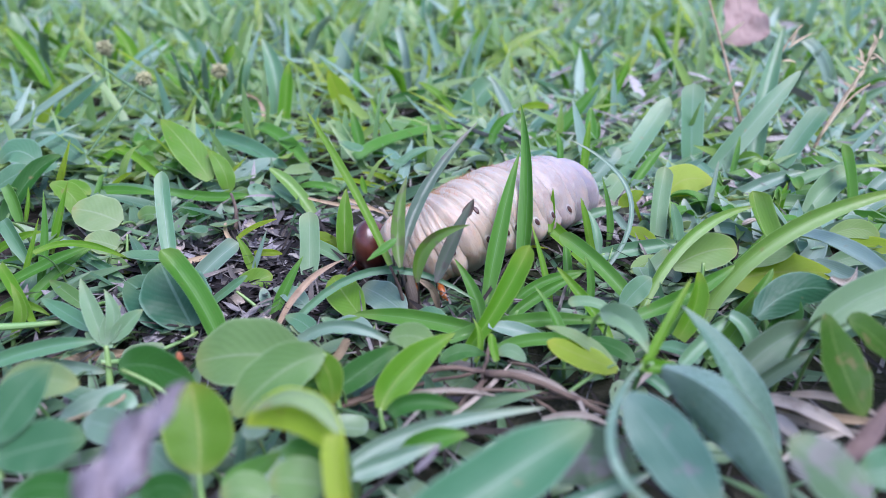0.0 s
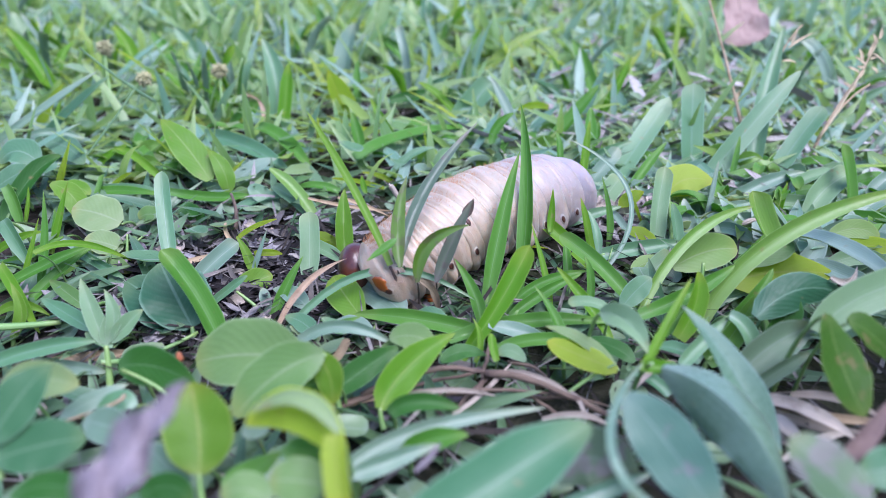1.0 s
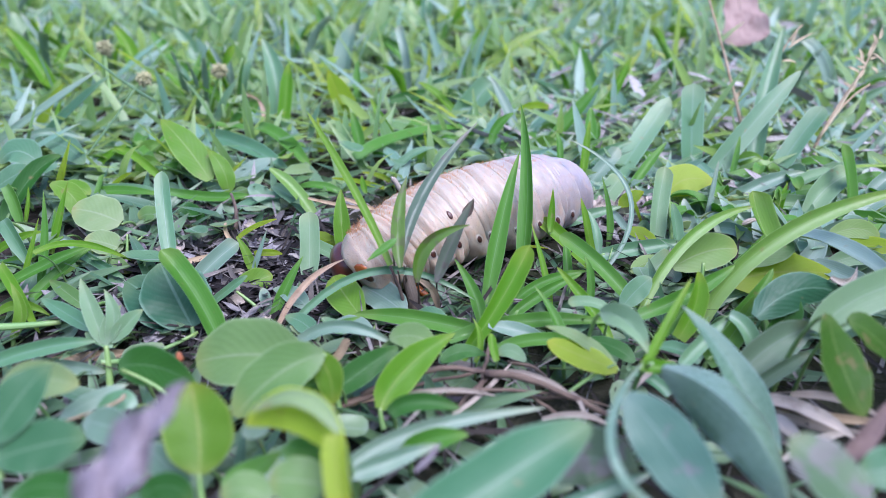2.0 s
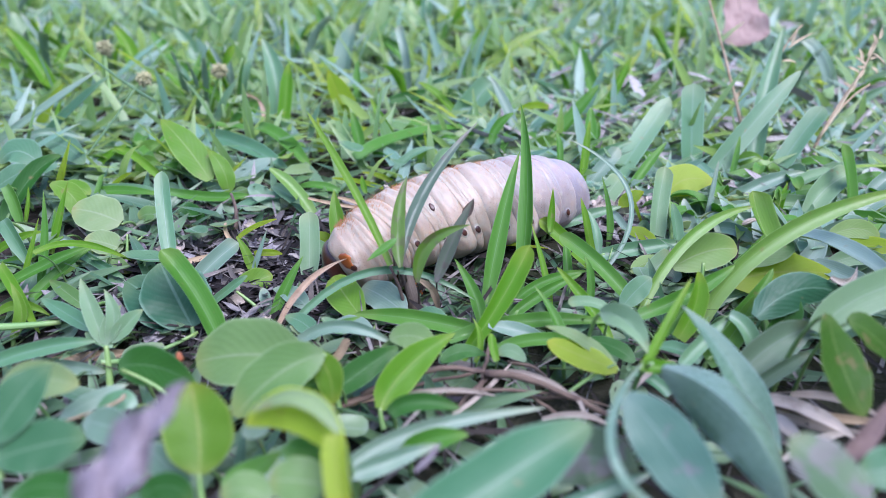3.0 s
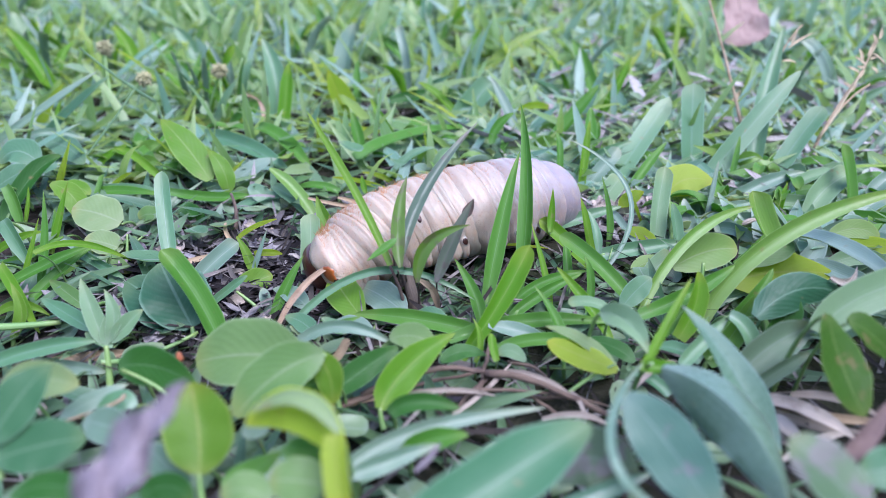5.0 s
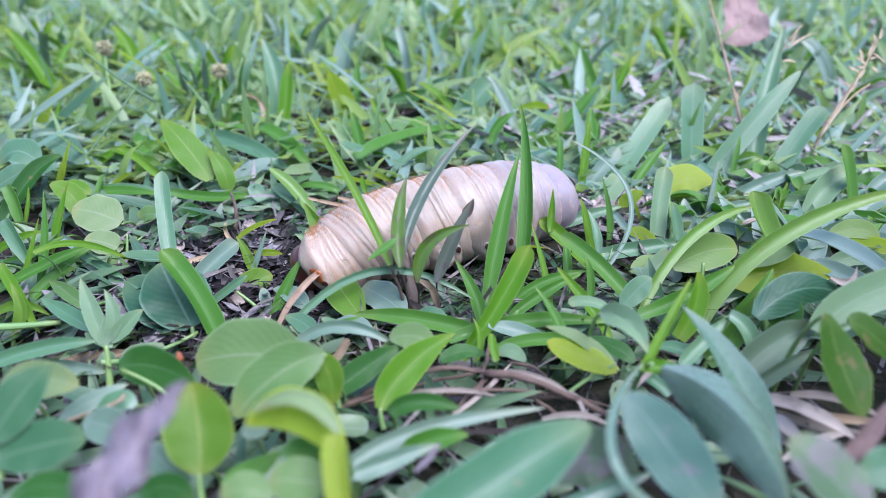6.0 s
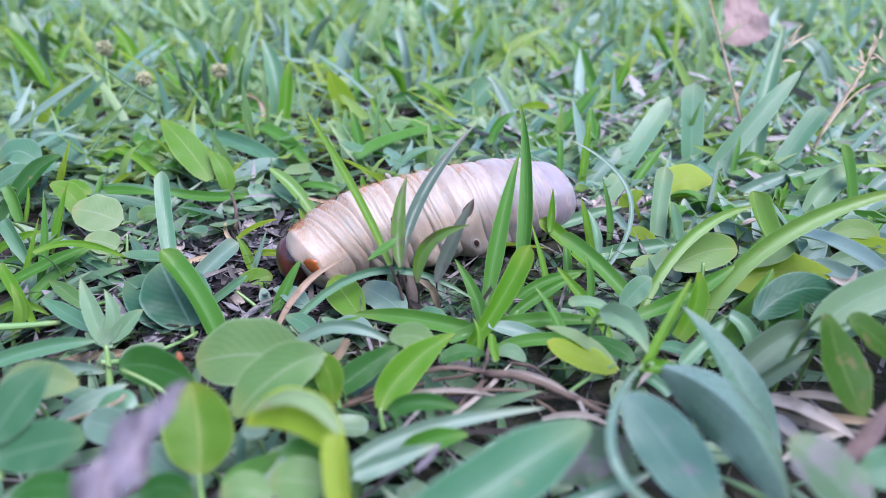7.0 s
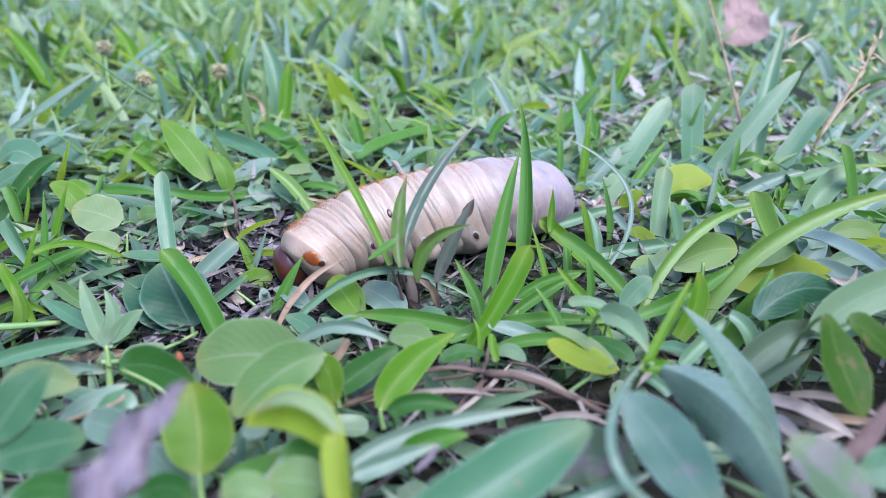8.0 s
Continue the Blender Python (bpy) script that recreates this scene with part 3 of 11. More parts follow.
# ---- the animal: a fat cream beetle grub crawling through the grass ----
def grub_skin(name, a, b, orange, specks):
    """Soft, moist, slightly see-through skin: cream with warmer blotches, violet-grey towards the rump (object colour red), pitted over the back."""
    m, nt, bsdf, out = blank(name)
    tex = nt.nodes.new("ShaderNodeTexCoord")
    soft = noise_at(nt, tex.outputs["Object"], 150, 4)
    info = nt.nodes.new("ShaderNodeObjectInfo")
    sep = nt.nodes.new("ShaderNodeSeparateColor")
    nt.links.new(info.outputs["Color"], sep.inputs[0])
    col = mixed(nt, stepped(nt, soft, 0.35, 0.65), a, b)
    col = mixed(nt, sep.outputs[0], col, mixed(nt, stepped(nt, soft, 0.3, 0.7), (0.315, 0.272, 0.290), (0.235, 0.200, 0.222)))
    col = mixed(nt, maths(nt, "MULTIPLY", sep.outputs[1], 0.16), col, (0.56, 0.36, 0.22))
    stain = noise_at(nt, tex.outputs["Object"], 230, 3)
    col = mixed(nt, stepped(nt, stain, 0.52, 0.78, 0, 0.30), col, orange)
    pale = noise_at(nt, tex.outputs["Object"], 420, 3)
    col = mixed(nt, stepped(nt, pale, 0.52, 0.72, 0, 0.35), col, tuple(min(1, c * 1.22) for c in a))
    vor = nt.nodes.new("ShaderNodeTexVoronoi")
    vor.inputs["Scale"].default_value = 2300
    nt.links.new(tex.outputs["Object"], vor.inputs[0])
    few = nt.nodes.new("ShaderNodeSeparateColor")
    nt.links.new(vor.outputs["Color"], few.inputs[0])
    speck = maths(nt, "MULTIPLY", stepped(nt, vor.outputs["Distance"], 0.12, 0.24, specks, 0.0), stepped(nt, few.outputs[0], 0.95, 0.96))
    col = mixed(nt, speck, col, (0.11, 0.06, 0.035))
    dots = maths(nt, "MULTIPLY", stepped(nt, vor.outputs["Distance"], 0.12, 0.36, 0.6, 0.0), stepped(nt, soft, 0.40, 0.60))
    col = mixed(nt, dots, col, (0.24, 0.17, 0.14))
    nt.links.new(col, bsdf.inputs["Base Color"])
    nt.links.new(stepped(nt, pale, 0.35, 0.7, 0.38, 0.54), bsdf.inputs["Roughness"])
    bsdf.inputs["Subsurface Weight"].default_value = 0.75
    bsdf.inputs["Subsurface Radius"].default_value = (1.0, 0.55, 0.38)
    bsdf.inputs["Subsurface Scale"].default_value = 0.0022
    bsdf.inputs["Coat Weight"].default_value, bsdf.inputs["Coat Roughness"].default_value = 0.16, 0.28
    place = nt.nodes.new("ShaderNodeSeparateXYZ")
    nt.links.new(tex.outputs["Object"], place.inputs[0])
    pits = maths(nt, "MULTIPLY", stepped(nt, vor.outputs["Distance"], 0.05, 0.42, -1.0, 0.0), maths(nt, "MULTIPLY", stepped(nt, place.outputs[2], -0.003, 0.005), stepped(nt, sep.outputs[0], 0.5, 1.0, 1.0, 0.25)))
    folds = noise_at(nt, tex.outputs["Object"], 150, 2, (3.0, 1, 1))
    creases = noise_at(nt, tex.outputs["Object"], 330, 3, (3.4, 0.7, 0.7))
    relief = maths(nt, "ADD", maths(nt, "MULTIPLY", folds, 1.2), maths(nt, "MULTIPLY", creases, 0.42))
    bumped(nt, bsdf, maths(nt, "ADD", relief, maths(nt, "MULTIPLY", pits, 0.32)), 0.55, 0.0005)
    return m


def shell_material(name, a, b, rough, coat):
    m, nt, bsdf, out = blank(name)
    tex = nt.nodes.new("ShaderNodeTexCoord")
    soft = noise_at(nt, tex.outputs["Object"], 260, 4)
    nt.links.new(mixed(nt, stepped(nt, soft, 0.35, 0.65), a, b), bsdf.inputs["Base Color"])
    bsdf.inputs["Roughness"].default_value = rough
    bsdf.inputs["Coat Weight"].default_value, bsdf.inputs["Coat Roughness"].default_value = coat, 0.2
    bumped(nt, bsdf, noise_at(nt, tex.outputs["Object"], 1400, 2), 0.25, 0.0003)
    return m


MAT_SKIN = grub_skin("grub_skin", (0.396, 0.330, 0.258), (0.350, 0.278, 0.209), (0.39, 0.240, 0.135), 0.8)
MAT_RIM = grub_skin("grub_pale_skin", (0.42, 0.35, 0.28), (0.39, 0.31, 0.24), (0.46, 0.30, 0.17), 0.0)
MAT_HEAD = shell_material("grub_head", (0.060, 0.014, 0.009), (0.105, 0.026, 0.014), 0.34, 0.5)
MAT_ORANGE = shell_material("grub_plate", (0.44, 0.13, 0.02), (0.24, 0.06, 0.012), 0.34, 0.3)
MAT_SPIRACLE = shell_material("spiracle_brown", (0.07, 0.022, 0.014), (0.035, 0.012, 0.01), 0.4, 0.2)
MAT_BRISTLE = shell_material("bristle_rust", (0.40, 0.19, 0.07), (0.30, 0.13, 0.045), 0.5, 0.0)

SEGMENTS = 21
RADII = (0.00890, 0.01080, 0.01190, 0.01231, 0.01148, 0.00896)
# (seconds, x, y, z) of six places along the body, from behind the head to the rump
STATION_A = ((0, -0.0094, 0.1489, 0.0090), (0.5, -0.0123, 0.1456, 0.0088), (1, -0.0140, 0.1366, 0.0084), (1.5, -0.0162, 0.1387, 0.0085), (3, -0.0214, 0.1435, 0.0087), (3.5, -0.0221, 0.1417, 0.0086), (4, -0.0223, 0.1405, 0.0086), (4.5, -0.0238, 0.1400, 0.0085), (6, -0.0277, 0.1400, 0.0085), (6.5, -0.0281, 0.1415, 0.0086), (7, -0.0308, 0.1428, 0.0087), (7.5, -0.0314, 0.1433, 0.0087), (8, -0.0314, 0.1433, 0.0087))
STATION_B = ((0, -0.0019, 0.1499, 0.0104), (0.5, -0.0035, 0.1496, 0.0104), (1, -0.0061, 0.1448, 0.0101), (1.5, -0.0080, 0.1472, 0.0103), (3, -0.0129, 0.1521, 0.0105), (3.5, -0.0137, 0.1513, 0.0105), (4, -0.0141, 0.1507, 0.0105), (4.5, -0.0156, 0.1504, 0.0105), (6, -0.0194, 0.1482, 0.0103), (6.5, -0.0196, 0.1499, 0.0104), (7, -0.0225, 0.1511, 0.0105), (7.5, -0.0232, 0.1518, 0.0105), (8, -0.0227, 0.1521, 0.0105))
STATION_C = ((0, 0.0065, 0.1572, 0.0115), (0.5, 0.0058, 0.1575, 0.0115), (1, 0.0031, 0.1558, 0.0114), (1.5, 0.0020, 0.1572, 0.0115), (3, -0.0019, 0.1599, 0.0116), (3.5, -0.0024, 0.1596, 0.0116), (4, -0.0027, 0.1593, 0.0116), (4.5, -0.0041, 0.1587, 0.0116), (6, -0.0067, 0.1558, 0.0114), (6.5, -0.0068, 0.1569, 0.0115), (7, -0.0096, 0.1575, 0.0115), (7.5, -0.0102, 0.1578, 0.0115), (8, -0.0099, 0.1581, 0.0115))
STATION_D = ((0, 0.0155, 0.1649, 0.0119), (0.5, 0.0152, 0.1649, 0.0119), (1, 0.0140, 0.1649, 0.0119), (1.5, 0.0138, 0.1656, 0.0120), (3, 0.0112, 0.1669, 0.0120), (3.5, 0.0106, 0.1665, 0.0120), (4, 0.0102, 0.1662, 0.0120), (4.5, 0.0090, 0.1656, 0.0120), (6, 0.0067, 0.1630, 0.0118), (6.5, 0.0067, 0.1640, 0.0119), (7, 0.0045, 0.1646, 0.0119), (7.5, 0.0041, 0.1649, 0.0119), (8, 0.0040, 0.1652, 0.0119))
STATION_E = ((0, 0.0264, 0.1756, 0.0112), (0.5, 0.0264, 0.1756, 0.0112), (1, 0.0257, 0.1760, 0.0112), (1.5, 0.0254, 0.1760, 0.0112), (3, 0.0235, 0.1756, 0.0112), (3.5, 0.0228, 0.1753, 0.0112), (4, 0.0225, 0.1749, 0.0112), (4.5, 0.0215, 0.1742, 0.0112), (6, 0.0198, 0.1715, 0.0110), (6.5, 0.0197, 0.1721, 0.0110), (7, 0.0186, 0.1728, 0.0111), (7.5, 0.0182, 0.1735, 0.0111), (8, 0.0179, 0.1739, 0.0111))
STATION_F = ((0, 0.0350, 0.1848, 0.0088), (0.5, 0.0350, 0.1848, 0.0088), (1, 0.0351, 0.1855, 0.0088), (1.5, 0.0348, 0.1855, 0.0088), (3, 0.0326, 0.1840, 0.0088), (3.5, 0.0320, 0.1836, 0.0087), (4, 0.0317, 0.1836, 0.0087), (4.5, 0.0309, 0.1832, 0.0087), (6, 0.0295, 0.1798, 0.0086), (6.5, 0.0293, 0.1802, 0.0086), (7, 0.0292, 0.1813, 0.0087), (7.5, 0.0291, 0.1817, 0.0087), (8, 0.0289, 0.1821, 0.0087))
STATIONS = (STATION_A, STATION_B, STATION_C, STATION_D, STATION_E, STATION_F)
HEAD = ((0, -0.0167, 0.1518, 0.0081), (0.5, -0.0192, 0.1491, 0.0090), (1, -0.0187, 0.1397, 0.0080), (1.5, -0.0199, 0.1415, 0.0072), (3, -0.0231, 0.1460, 0.0069), (3.5, -0.0243, 0.1444, 0.0073), (4, -0.0241, 0.1431, 0.0071), (4.5, -0.0256, 0.1428, 0.0075), (6, -0.0300, 0.1425, 0.0069), (6.5, -0.0303, 0.1441, 0.0071), (7, -0.0339, 0.1455, 0.0074), (7.5, -0.0340, 0.1456, 0.0067), (8, -0.0345, 0.1452, 0.0059))


TWISTS = ((0, 16), (1, 12), (1.5, 4), (3, 0), (4, -2), (6, -10), (8, -16))
TURNS = ((0, -14), (1, -20), (1.5, -20), (3, -24), (4, -27), (6, -25), (7, -11), (8, -3))
ROLLS = ((0, -4), (0.5, -6), (1, -14), (1.5, -12), (3, -1), (4, -3), (6, -13), (7, -10), (7.5, -9), (8, 0))


def between(rows, t):
    """Smoothly from row to row of (seconds, values...)."""
    rows = [(r[0], *r[1:]) for r in rows]
    if t <= rows[0][0]:
        return Vector(rows[0][1:]) if len(rows[0]) > 2 else rows[0][1]
    for k in range(len(rows) - 1):
        a, b = rows[k], rows[k + 1]
        if t <= b[0]:
            u = (t - a[0]) / (b[0] - a[0])
            before, after = rows[max(k - 1, 0)], rows[min(k + 2, len(rows) - 1)]
            out = []
            for i in range(1, len(a)):
                ma = (b[i] - before[i]) / max(b[0] - before[0], 1e-6)
                mb = (after[i] - a[i]) / max(after[0] - a[0], 1e-6)
                h = b[0] - a[0]
                out.append((2 * u ** 3 - 3 * u ** 2 + 1) * a[i] + (u ** 3 - 2 * u ** 2 + u) * h * ma + (3 * u ** 2 - 2 * u ** 3) * b[i] + (u ** 3 - u ** 2) * h * mb)
            return Vector(out) if len(out) > 1 else out[0]
    return Vector(rows[-1][1:]) if len(rows[-1]) > 2 else rows[-1][1]


def spine(t, s):
    """The place along the back-to-front middle line at s (0 behind the head, 1 at the rump's centre) at t seconds."""
    pts = [(k / 5, *between(st, t)) for k, st in enumerate(STATIONS)]
    return between(pts, s)


def girth(s):
    return between([(k / 5, r) for k, r in enumerate(RADII)], s)


def place_on(i):
    """Rings stand unevenly: close folds behind the head, broad ones towards the rump."""
    f = max(0, min(1, i / (SEGMENTS - 1)))
    wob = 0.011 * math.sin(i * 2.1 + 0.6) if 0.05 < f < 0.95 else 0
    return f ** 1.22 + wob


def on_ring(u, a, length, radius, front, back, folds, lobe, ahead, proud=1.0):
    """The skin of a body segment at u (-1 back, 1 front) and angle a round its x axis: creased ends, folds over the back, a soft lobe low on either flank."""
    end = front if u > 0 else back
    c, s = math.cos(a), math.sin(a)
    r = radius * proud * (1 - abs(u) ** (2.1 if end > 0.7 else 2.3) * (1 - end))
    r *= 1 + folds * max(0, s + 0.25) / 1.25 * math.cos(u * math.pi * 3.0 + 0.5 * c + length * 300) * (1 - abs(u) ** 3)
    r *= 1 + lobe * math.exp(-((s + 0.24) / 0.26) ** 2) * (1 - u * u)
    r *= 1 + 0.016 * noise.noise(Vector((u * 2, c * 3, s * 3 + length * 900))) + 0.007 * noise.noise(Vector((u * 5, c * 9, s * 9 + length * 500)))
    skew = -0.22 * radius * (1 - s) + 0.09 * radius * noise.noise(Vector((a * 1.2, length * 700, 3)))
    return Vector((u * length * 0.5 + ahead + skew, c * r, s * r * (0.93 if s > 0 else 0.94)))


def ring_mesh(*form):
    bm = bmesh.new()
    steps, around = 20, 56
    length = form[0]
    rows = [[bm.verts.new(on_ring(i / steps * 2 - 1, k / around * math.tau, *form)) for k in range(around)] for i in range(steps + 1)]
    for a, b in zip(rows, rows[1:]):
        for k in range(around):
            n = (k + 1) % around
            bm.faces.new((a[k], b[k], b[n], a[n]))
    for row, way in ((rows[0], -1), (rows[-1], 1)):
        mid = bm.verts.new(sum((v.co for v in row), Vector()) / around + Vector((way * length * 0.03, 0, 0)))
        for k in range(around):
            n = (k + 1) % around
            bm.faces.new((row[k], row[n], mid) if way > 0 else (row[n], row[k], mid))
    bmesh.ops.recalc_face_normals(bm, faces=bm.faces)
    return bm


def patch(form, u0, a0, du, da, proud, jag=0.0, tip=0.0):
    """A slightly domed plate lying on the skin of a segment."""
    bm = bmesh.new()
    rings = []
    for rr, lift in ((0.0, proud), (0.5, proud), (0.85, proud - 0.008), (1.0, 0.985)):
        row = []
        for k in range(20):
            t = k / 20 * math.tau
            w = rr * (1 + jag * noise.noise(Vector((math.cos(t) * 1.6, math.sin(t) * 1.6, u0 * 9))) + tip * max(0, -math.sin(t)) ** 3)
            row.append(bm.verts.new(on_ring(u0 + du * w * math.cos(t), a0 + da * w * math.sin(t), *form, lift)))
        rings.append(row)
    for a, b in zip(rings, rings[1:]):
        for k in range(20):
            bm.faces.new((a[k], a[(k + 1) % 20], b[(k + 1) % 20], b[k]))
    bmesh.ops.remove_doubles(bm, verts=bm.verts, dist=1e-7)
    bmesh.ops.recalc_face_normals(bm, faces=bm.faces)
    return bm


def blob(bm, centre, axes, turn=None, segs=14, rings=9):
    m = Matrix.Translation(centre) @ (turn or Matrix()) @ Matrix.Diagonal((*axes, 1))
    bmesh.ops.create_uvsphere(bm, u_segments=segs, v_segments=rings, radius=1, matrix=m)


def bristles(radius, length, count, reach):
    """Rusty hairs in a band along the back, most of them on its crest."""
    bm = bmesh.new()
    for k in range(count):
        a = random.gauss(2.0, 0.30) if k % 4 else random.uniform(0.7, 2.4)
        u = random.uniform(-0.8, 0.8)
        base = Vector((u * length * 0.4, math.cos(a) * radius * 0.96, math.sin(a) * radius * 0.89))
        d = (Vector((random.uniform(-0.9, 0.3), math.cos(a), math.sin(a))) + Vector((random.gauss(0, 0.3), random.gauss(0, 0.3), 0))).normalized()
        tip = base + d * reach * random.uniform(0.4, 1.25) * (1 if k % 4 else 0.45)
        w = 0.00005 if k % 4 else 0.00003
        a1, a2 = d.orthogonal().normalized() * w, d.cross(d.orthogonal()).normalized() * w
        vs = [bm.verts.new(base + a1), bm.verts.new(base - a1 + a2), bm.verts.new(base - a1 - a2)]
        top = bm.verts.new(tip)
        bm.faces.new(vs)
        for i in range(3):
            bm.faces.new((vs[i], vs[(i + 1) % 3], top))
    return bm


# body segments that carry a breathing hole, and how far before the middle it sits
HOLES = {0: 0.50, 5: 0.0, 7: 0.0, 9: 0.0, 10: 0.0, 12: 0.0, 14: 0.0, 15: 0.0, 17: 0.0}


def build_grub():
    random.seed(3)
    grub = thing("beetle_grub", (0, 0.165, 0), "fat cream beetle grub with brown head crawling in grass", "grub")
    grub.rotation_mode = "QUATERNION"
    rings = []
    for i in range(SEGMENTS):
        s = place_on(i)
        r = girth(s)
        gap = (spine(8, min(1, place_on(i + 0.5))) - spine(8, place_on(i - 0.5))).length
        length = max(gap * 1.9, 0.0052)
        rump = i >= SEGMENTS - 4
        if i in (SEGMENTS - 3, SEGMENTS - 1):
            continue
        if i == SEGMENTS - 2:
            # the smooth last segment, closed behind
            form = (0.0230, r * 1.035, 1.10, 0.10, 0.003, 0.02, -0.0005)
        elif rump:
            form = (length, r * 1.005, 0.95, 0.95, 0.004, 0.05, 0)
        elif i == 0:
            form = (0.0085, r * 0.985, 0.60, 0.84, 0.022, 0.05, 0.0005)
        else:
            end = 0.82 + 0.05 * s - (0.03 if i % 3 == 1 else 0)
            form = (length, r * (1.0 + 0.018 * math.cos(i * 2.1)), end, end, 0.023 - 0.014 * s, 0.13 if i in HOLES else 0.02, 0)
        ring = part("body_segment", ring_mesh(*form), MAT_SKIN, grub, "greyish violet hind segment" if rump else "")
        ring.color = (min(1, max(0, (s - 0.5) / 0.42)), max(0, 1 - s / 0.45), 0, 1)
        rings.append((s, ring))
        part("bristles", bristles(r, length, 45 if rump else 130, 0.0008 if s > 0.6 else 0.0013), MAT_BRISTLE, ring, "short rusty bristles")
        if i in HOLES:
            for side, way in ((0.0, 1), (math.pi, -1)):
                low = side + way * (0.36 if i == 0 else 0.26 - 0.34 * s)
                wide, tall = 0.0017 / form[0], 0.00105 / r
                rim = part("spiracle_rim", patch(form, HOLES[i], low, wide * 1.55, tall * 1.5, 1.012), MAT_RIM, ring, "pale swollen rim")
                rim.color = ring.color
                part("spiracle", patch(form, HOLES[i], low, wide, tall, 1.022), MAT_SPIRACLE, ring, "dark brown breathing hole")
        if i == 0:
            part("neck_plate", patch(form, 0.66, 0.66, 0.0025 / form[0], 0.23, 1.03, 0.45, 0.5), MAT_ORANGE, ring, "glossy orange-brown plate")
        if i == 8:
            part("skin_mark", patch(form, 0.1, 0.87, 0.0011 / length, 0.11, 1.03), MAT_SPIRACLE, ring, "dark oblong scar")
        if i in (0, 2, 4):
            for way in (-1, 1):
                hip = Vector((0, way * r * 0.55, -r * 0.70))
                knee = hip + Vector((-0.0004, way * 0.0052, -0.0010))
                shin = knee + Vector((-0.0012, way * 0.0014, -0.0034))
                claw = shin + Vector((0.0010, -way * 0.0006, -0.0012))
                bm = bmesh.new()
                tube(bm, [hip, (hip + knee) / 2, knee, (knee + shin) / 2, shin, claw], [0.0011, 0.0010, 0.0008, 0.0009, 0.0006, 0.0001], 8)
                part("leg", bm, MAT_ORANGE, ring, "jointed amber leg")
    head = bmesh.new()
    hr = 0.0057
    blob(head, (0, 0, 0), (hr * 0.80, hr, hr * 1.16), None, 32, 20)
    for v in head.verts:
        # a shallow groove down the brow, and a flatter face
        v.co.x -= 0.06 * hr * math.exp(-(v.co.y / (hr * 0.16)) ** 2) * max(0, v.co.x / hr)
    for way in (-1, 1):
        for p, axes in (((hr * 0.62, way * hr * 0.30, -hr * 0.80), (hr * 0.26, hr * 0.22, hr * 0.42)), ((hr * 0.7, way * hr * 0.12, -hr * 1.12), (hr * 0.14, hr * 0.13, hr * 0.26))):
            blob(head, p, axes, Matrix.Rotation(-0.35, 4, "Y"))
        tube(head, [(hr * 0.5, way * hr * 0.75, -hr * 0.35), (hr * 0.8, way * hr * 1.0, -hr * 0.6), (hr * 1.0, way * hr * 0.98, -hr * 0.95)], [hr * 0.09, hr * 0.07, hr * 0.06], 7)
    capsule = part("head", head, MAT_HEAD, grub, "glossy dark red-brown head capsule")
    return grub, rings, capsule


GRUB, RINGS, CAPSULE = build_grub()


# ---- plants round the animal, one by one ----
plant = thing("bronze_weed", (-0.0058, 0.1317, 0), "bronze-purple young weed with narrow leaves before the grub", "weed")
stem_part(plant, "stem", (-0.0058, 0.1317, 0.0010), (-0.0077, 0.1362, 0.0065), (-0.0098, 0.1410, 0.0127), 0.00166, MAT_STEM_DARK, "", 0, 0.4)
stem_part(plant, "petiole", (-0.0095, 0.1360, 0), (-0.0095, 0.1330, 0.0089), (-0.0095, 0.1270, 0.0148), 0.00028, MAT_STEM_DARK)
leaf_part(plant, "leaf", (-0.0089, 0.1275, 0.0151), (-0.0096, 0.1335, 0.0226), (-0.0077, 0.1397, 0.0309), 0.00310, 0, "bronze", "lance", 0.55)
stem_part(plant, "petiole", (-0.0082, 0.1373, 0), (-0.0082, 0.1343, 0.0091), (-0.0082, 0.1283, 0.0152), 0.00028, MAT_STEM_DARK)
leaf_part(plant, "leaf", (-0.0086, 0.1300, 0.0163), (-0.0040, 0.1412, 0.0268), (0.0080, 0.1536, 0.0385), 0.00270, 0, "slate", "lance", 0.55, label="slate-grey narrow leaf")
stem_part(plant, "petiole", (-0.0053, 0.1331, 0), (-0.0053, 0.1301, 0.0081), (-0.0053, 0.1241, 0.0135), 0.00028, MAT_STEM_DARK)
leaf_part(plant, "leaf", (-0.0053, 0.1241, 0.0135), (-0.0030, 0.1268, 0.0210), (0.0056, 0.1277, 0.0249), 0.00288, 15, "bronze", "lance", 0.55)
stem_part(plant, "petiole", (-0.0014, 0.1357, 0), (-0.0014, 0.1327, 0.0072), (-0.0014, 0.1267, 0.0120), 0.00028, MAT_STEM_DARK)
leaf_part(plant, "leaf", (-0.0014, 0.1267, 0.0120), (0.0019, 0.1313, 0.0190), (0.0065, 0.1365, 0.0268), 0.00299, -10, "dusk", "lance", 0.55, label="grey-purple leaf with a dark tip")
leaf_part(plant, "leaf_tip", (0.0044, 0.1362, 0.0225), (0.0058, 0.1368, 0.0246), (0.0066, 0.137, 0.0267), 0.0024, -10, MAT_TWIG, "spear", 0.5, label="withered dark brown tip")
stem_part(plant, "petiole", (-0.0106, 0.1361, 0), (-0.0106, 0.1331, 0.0130), (-0.0106, 0.1271, 0.0216), 0.00028, MAT_STEM_DARK)
leaf_part(plant, "leaf", (-0.0096, 0.1271, 0.0220), (-0.0123, 0.1251, 0.0203), (-0.0153, 0.1234, 0.0189), 0.00180, 0, "mid", "lance", 0.55)
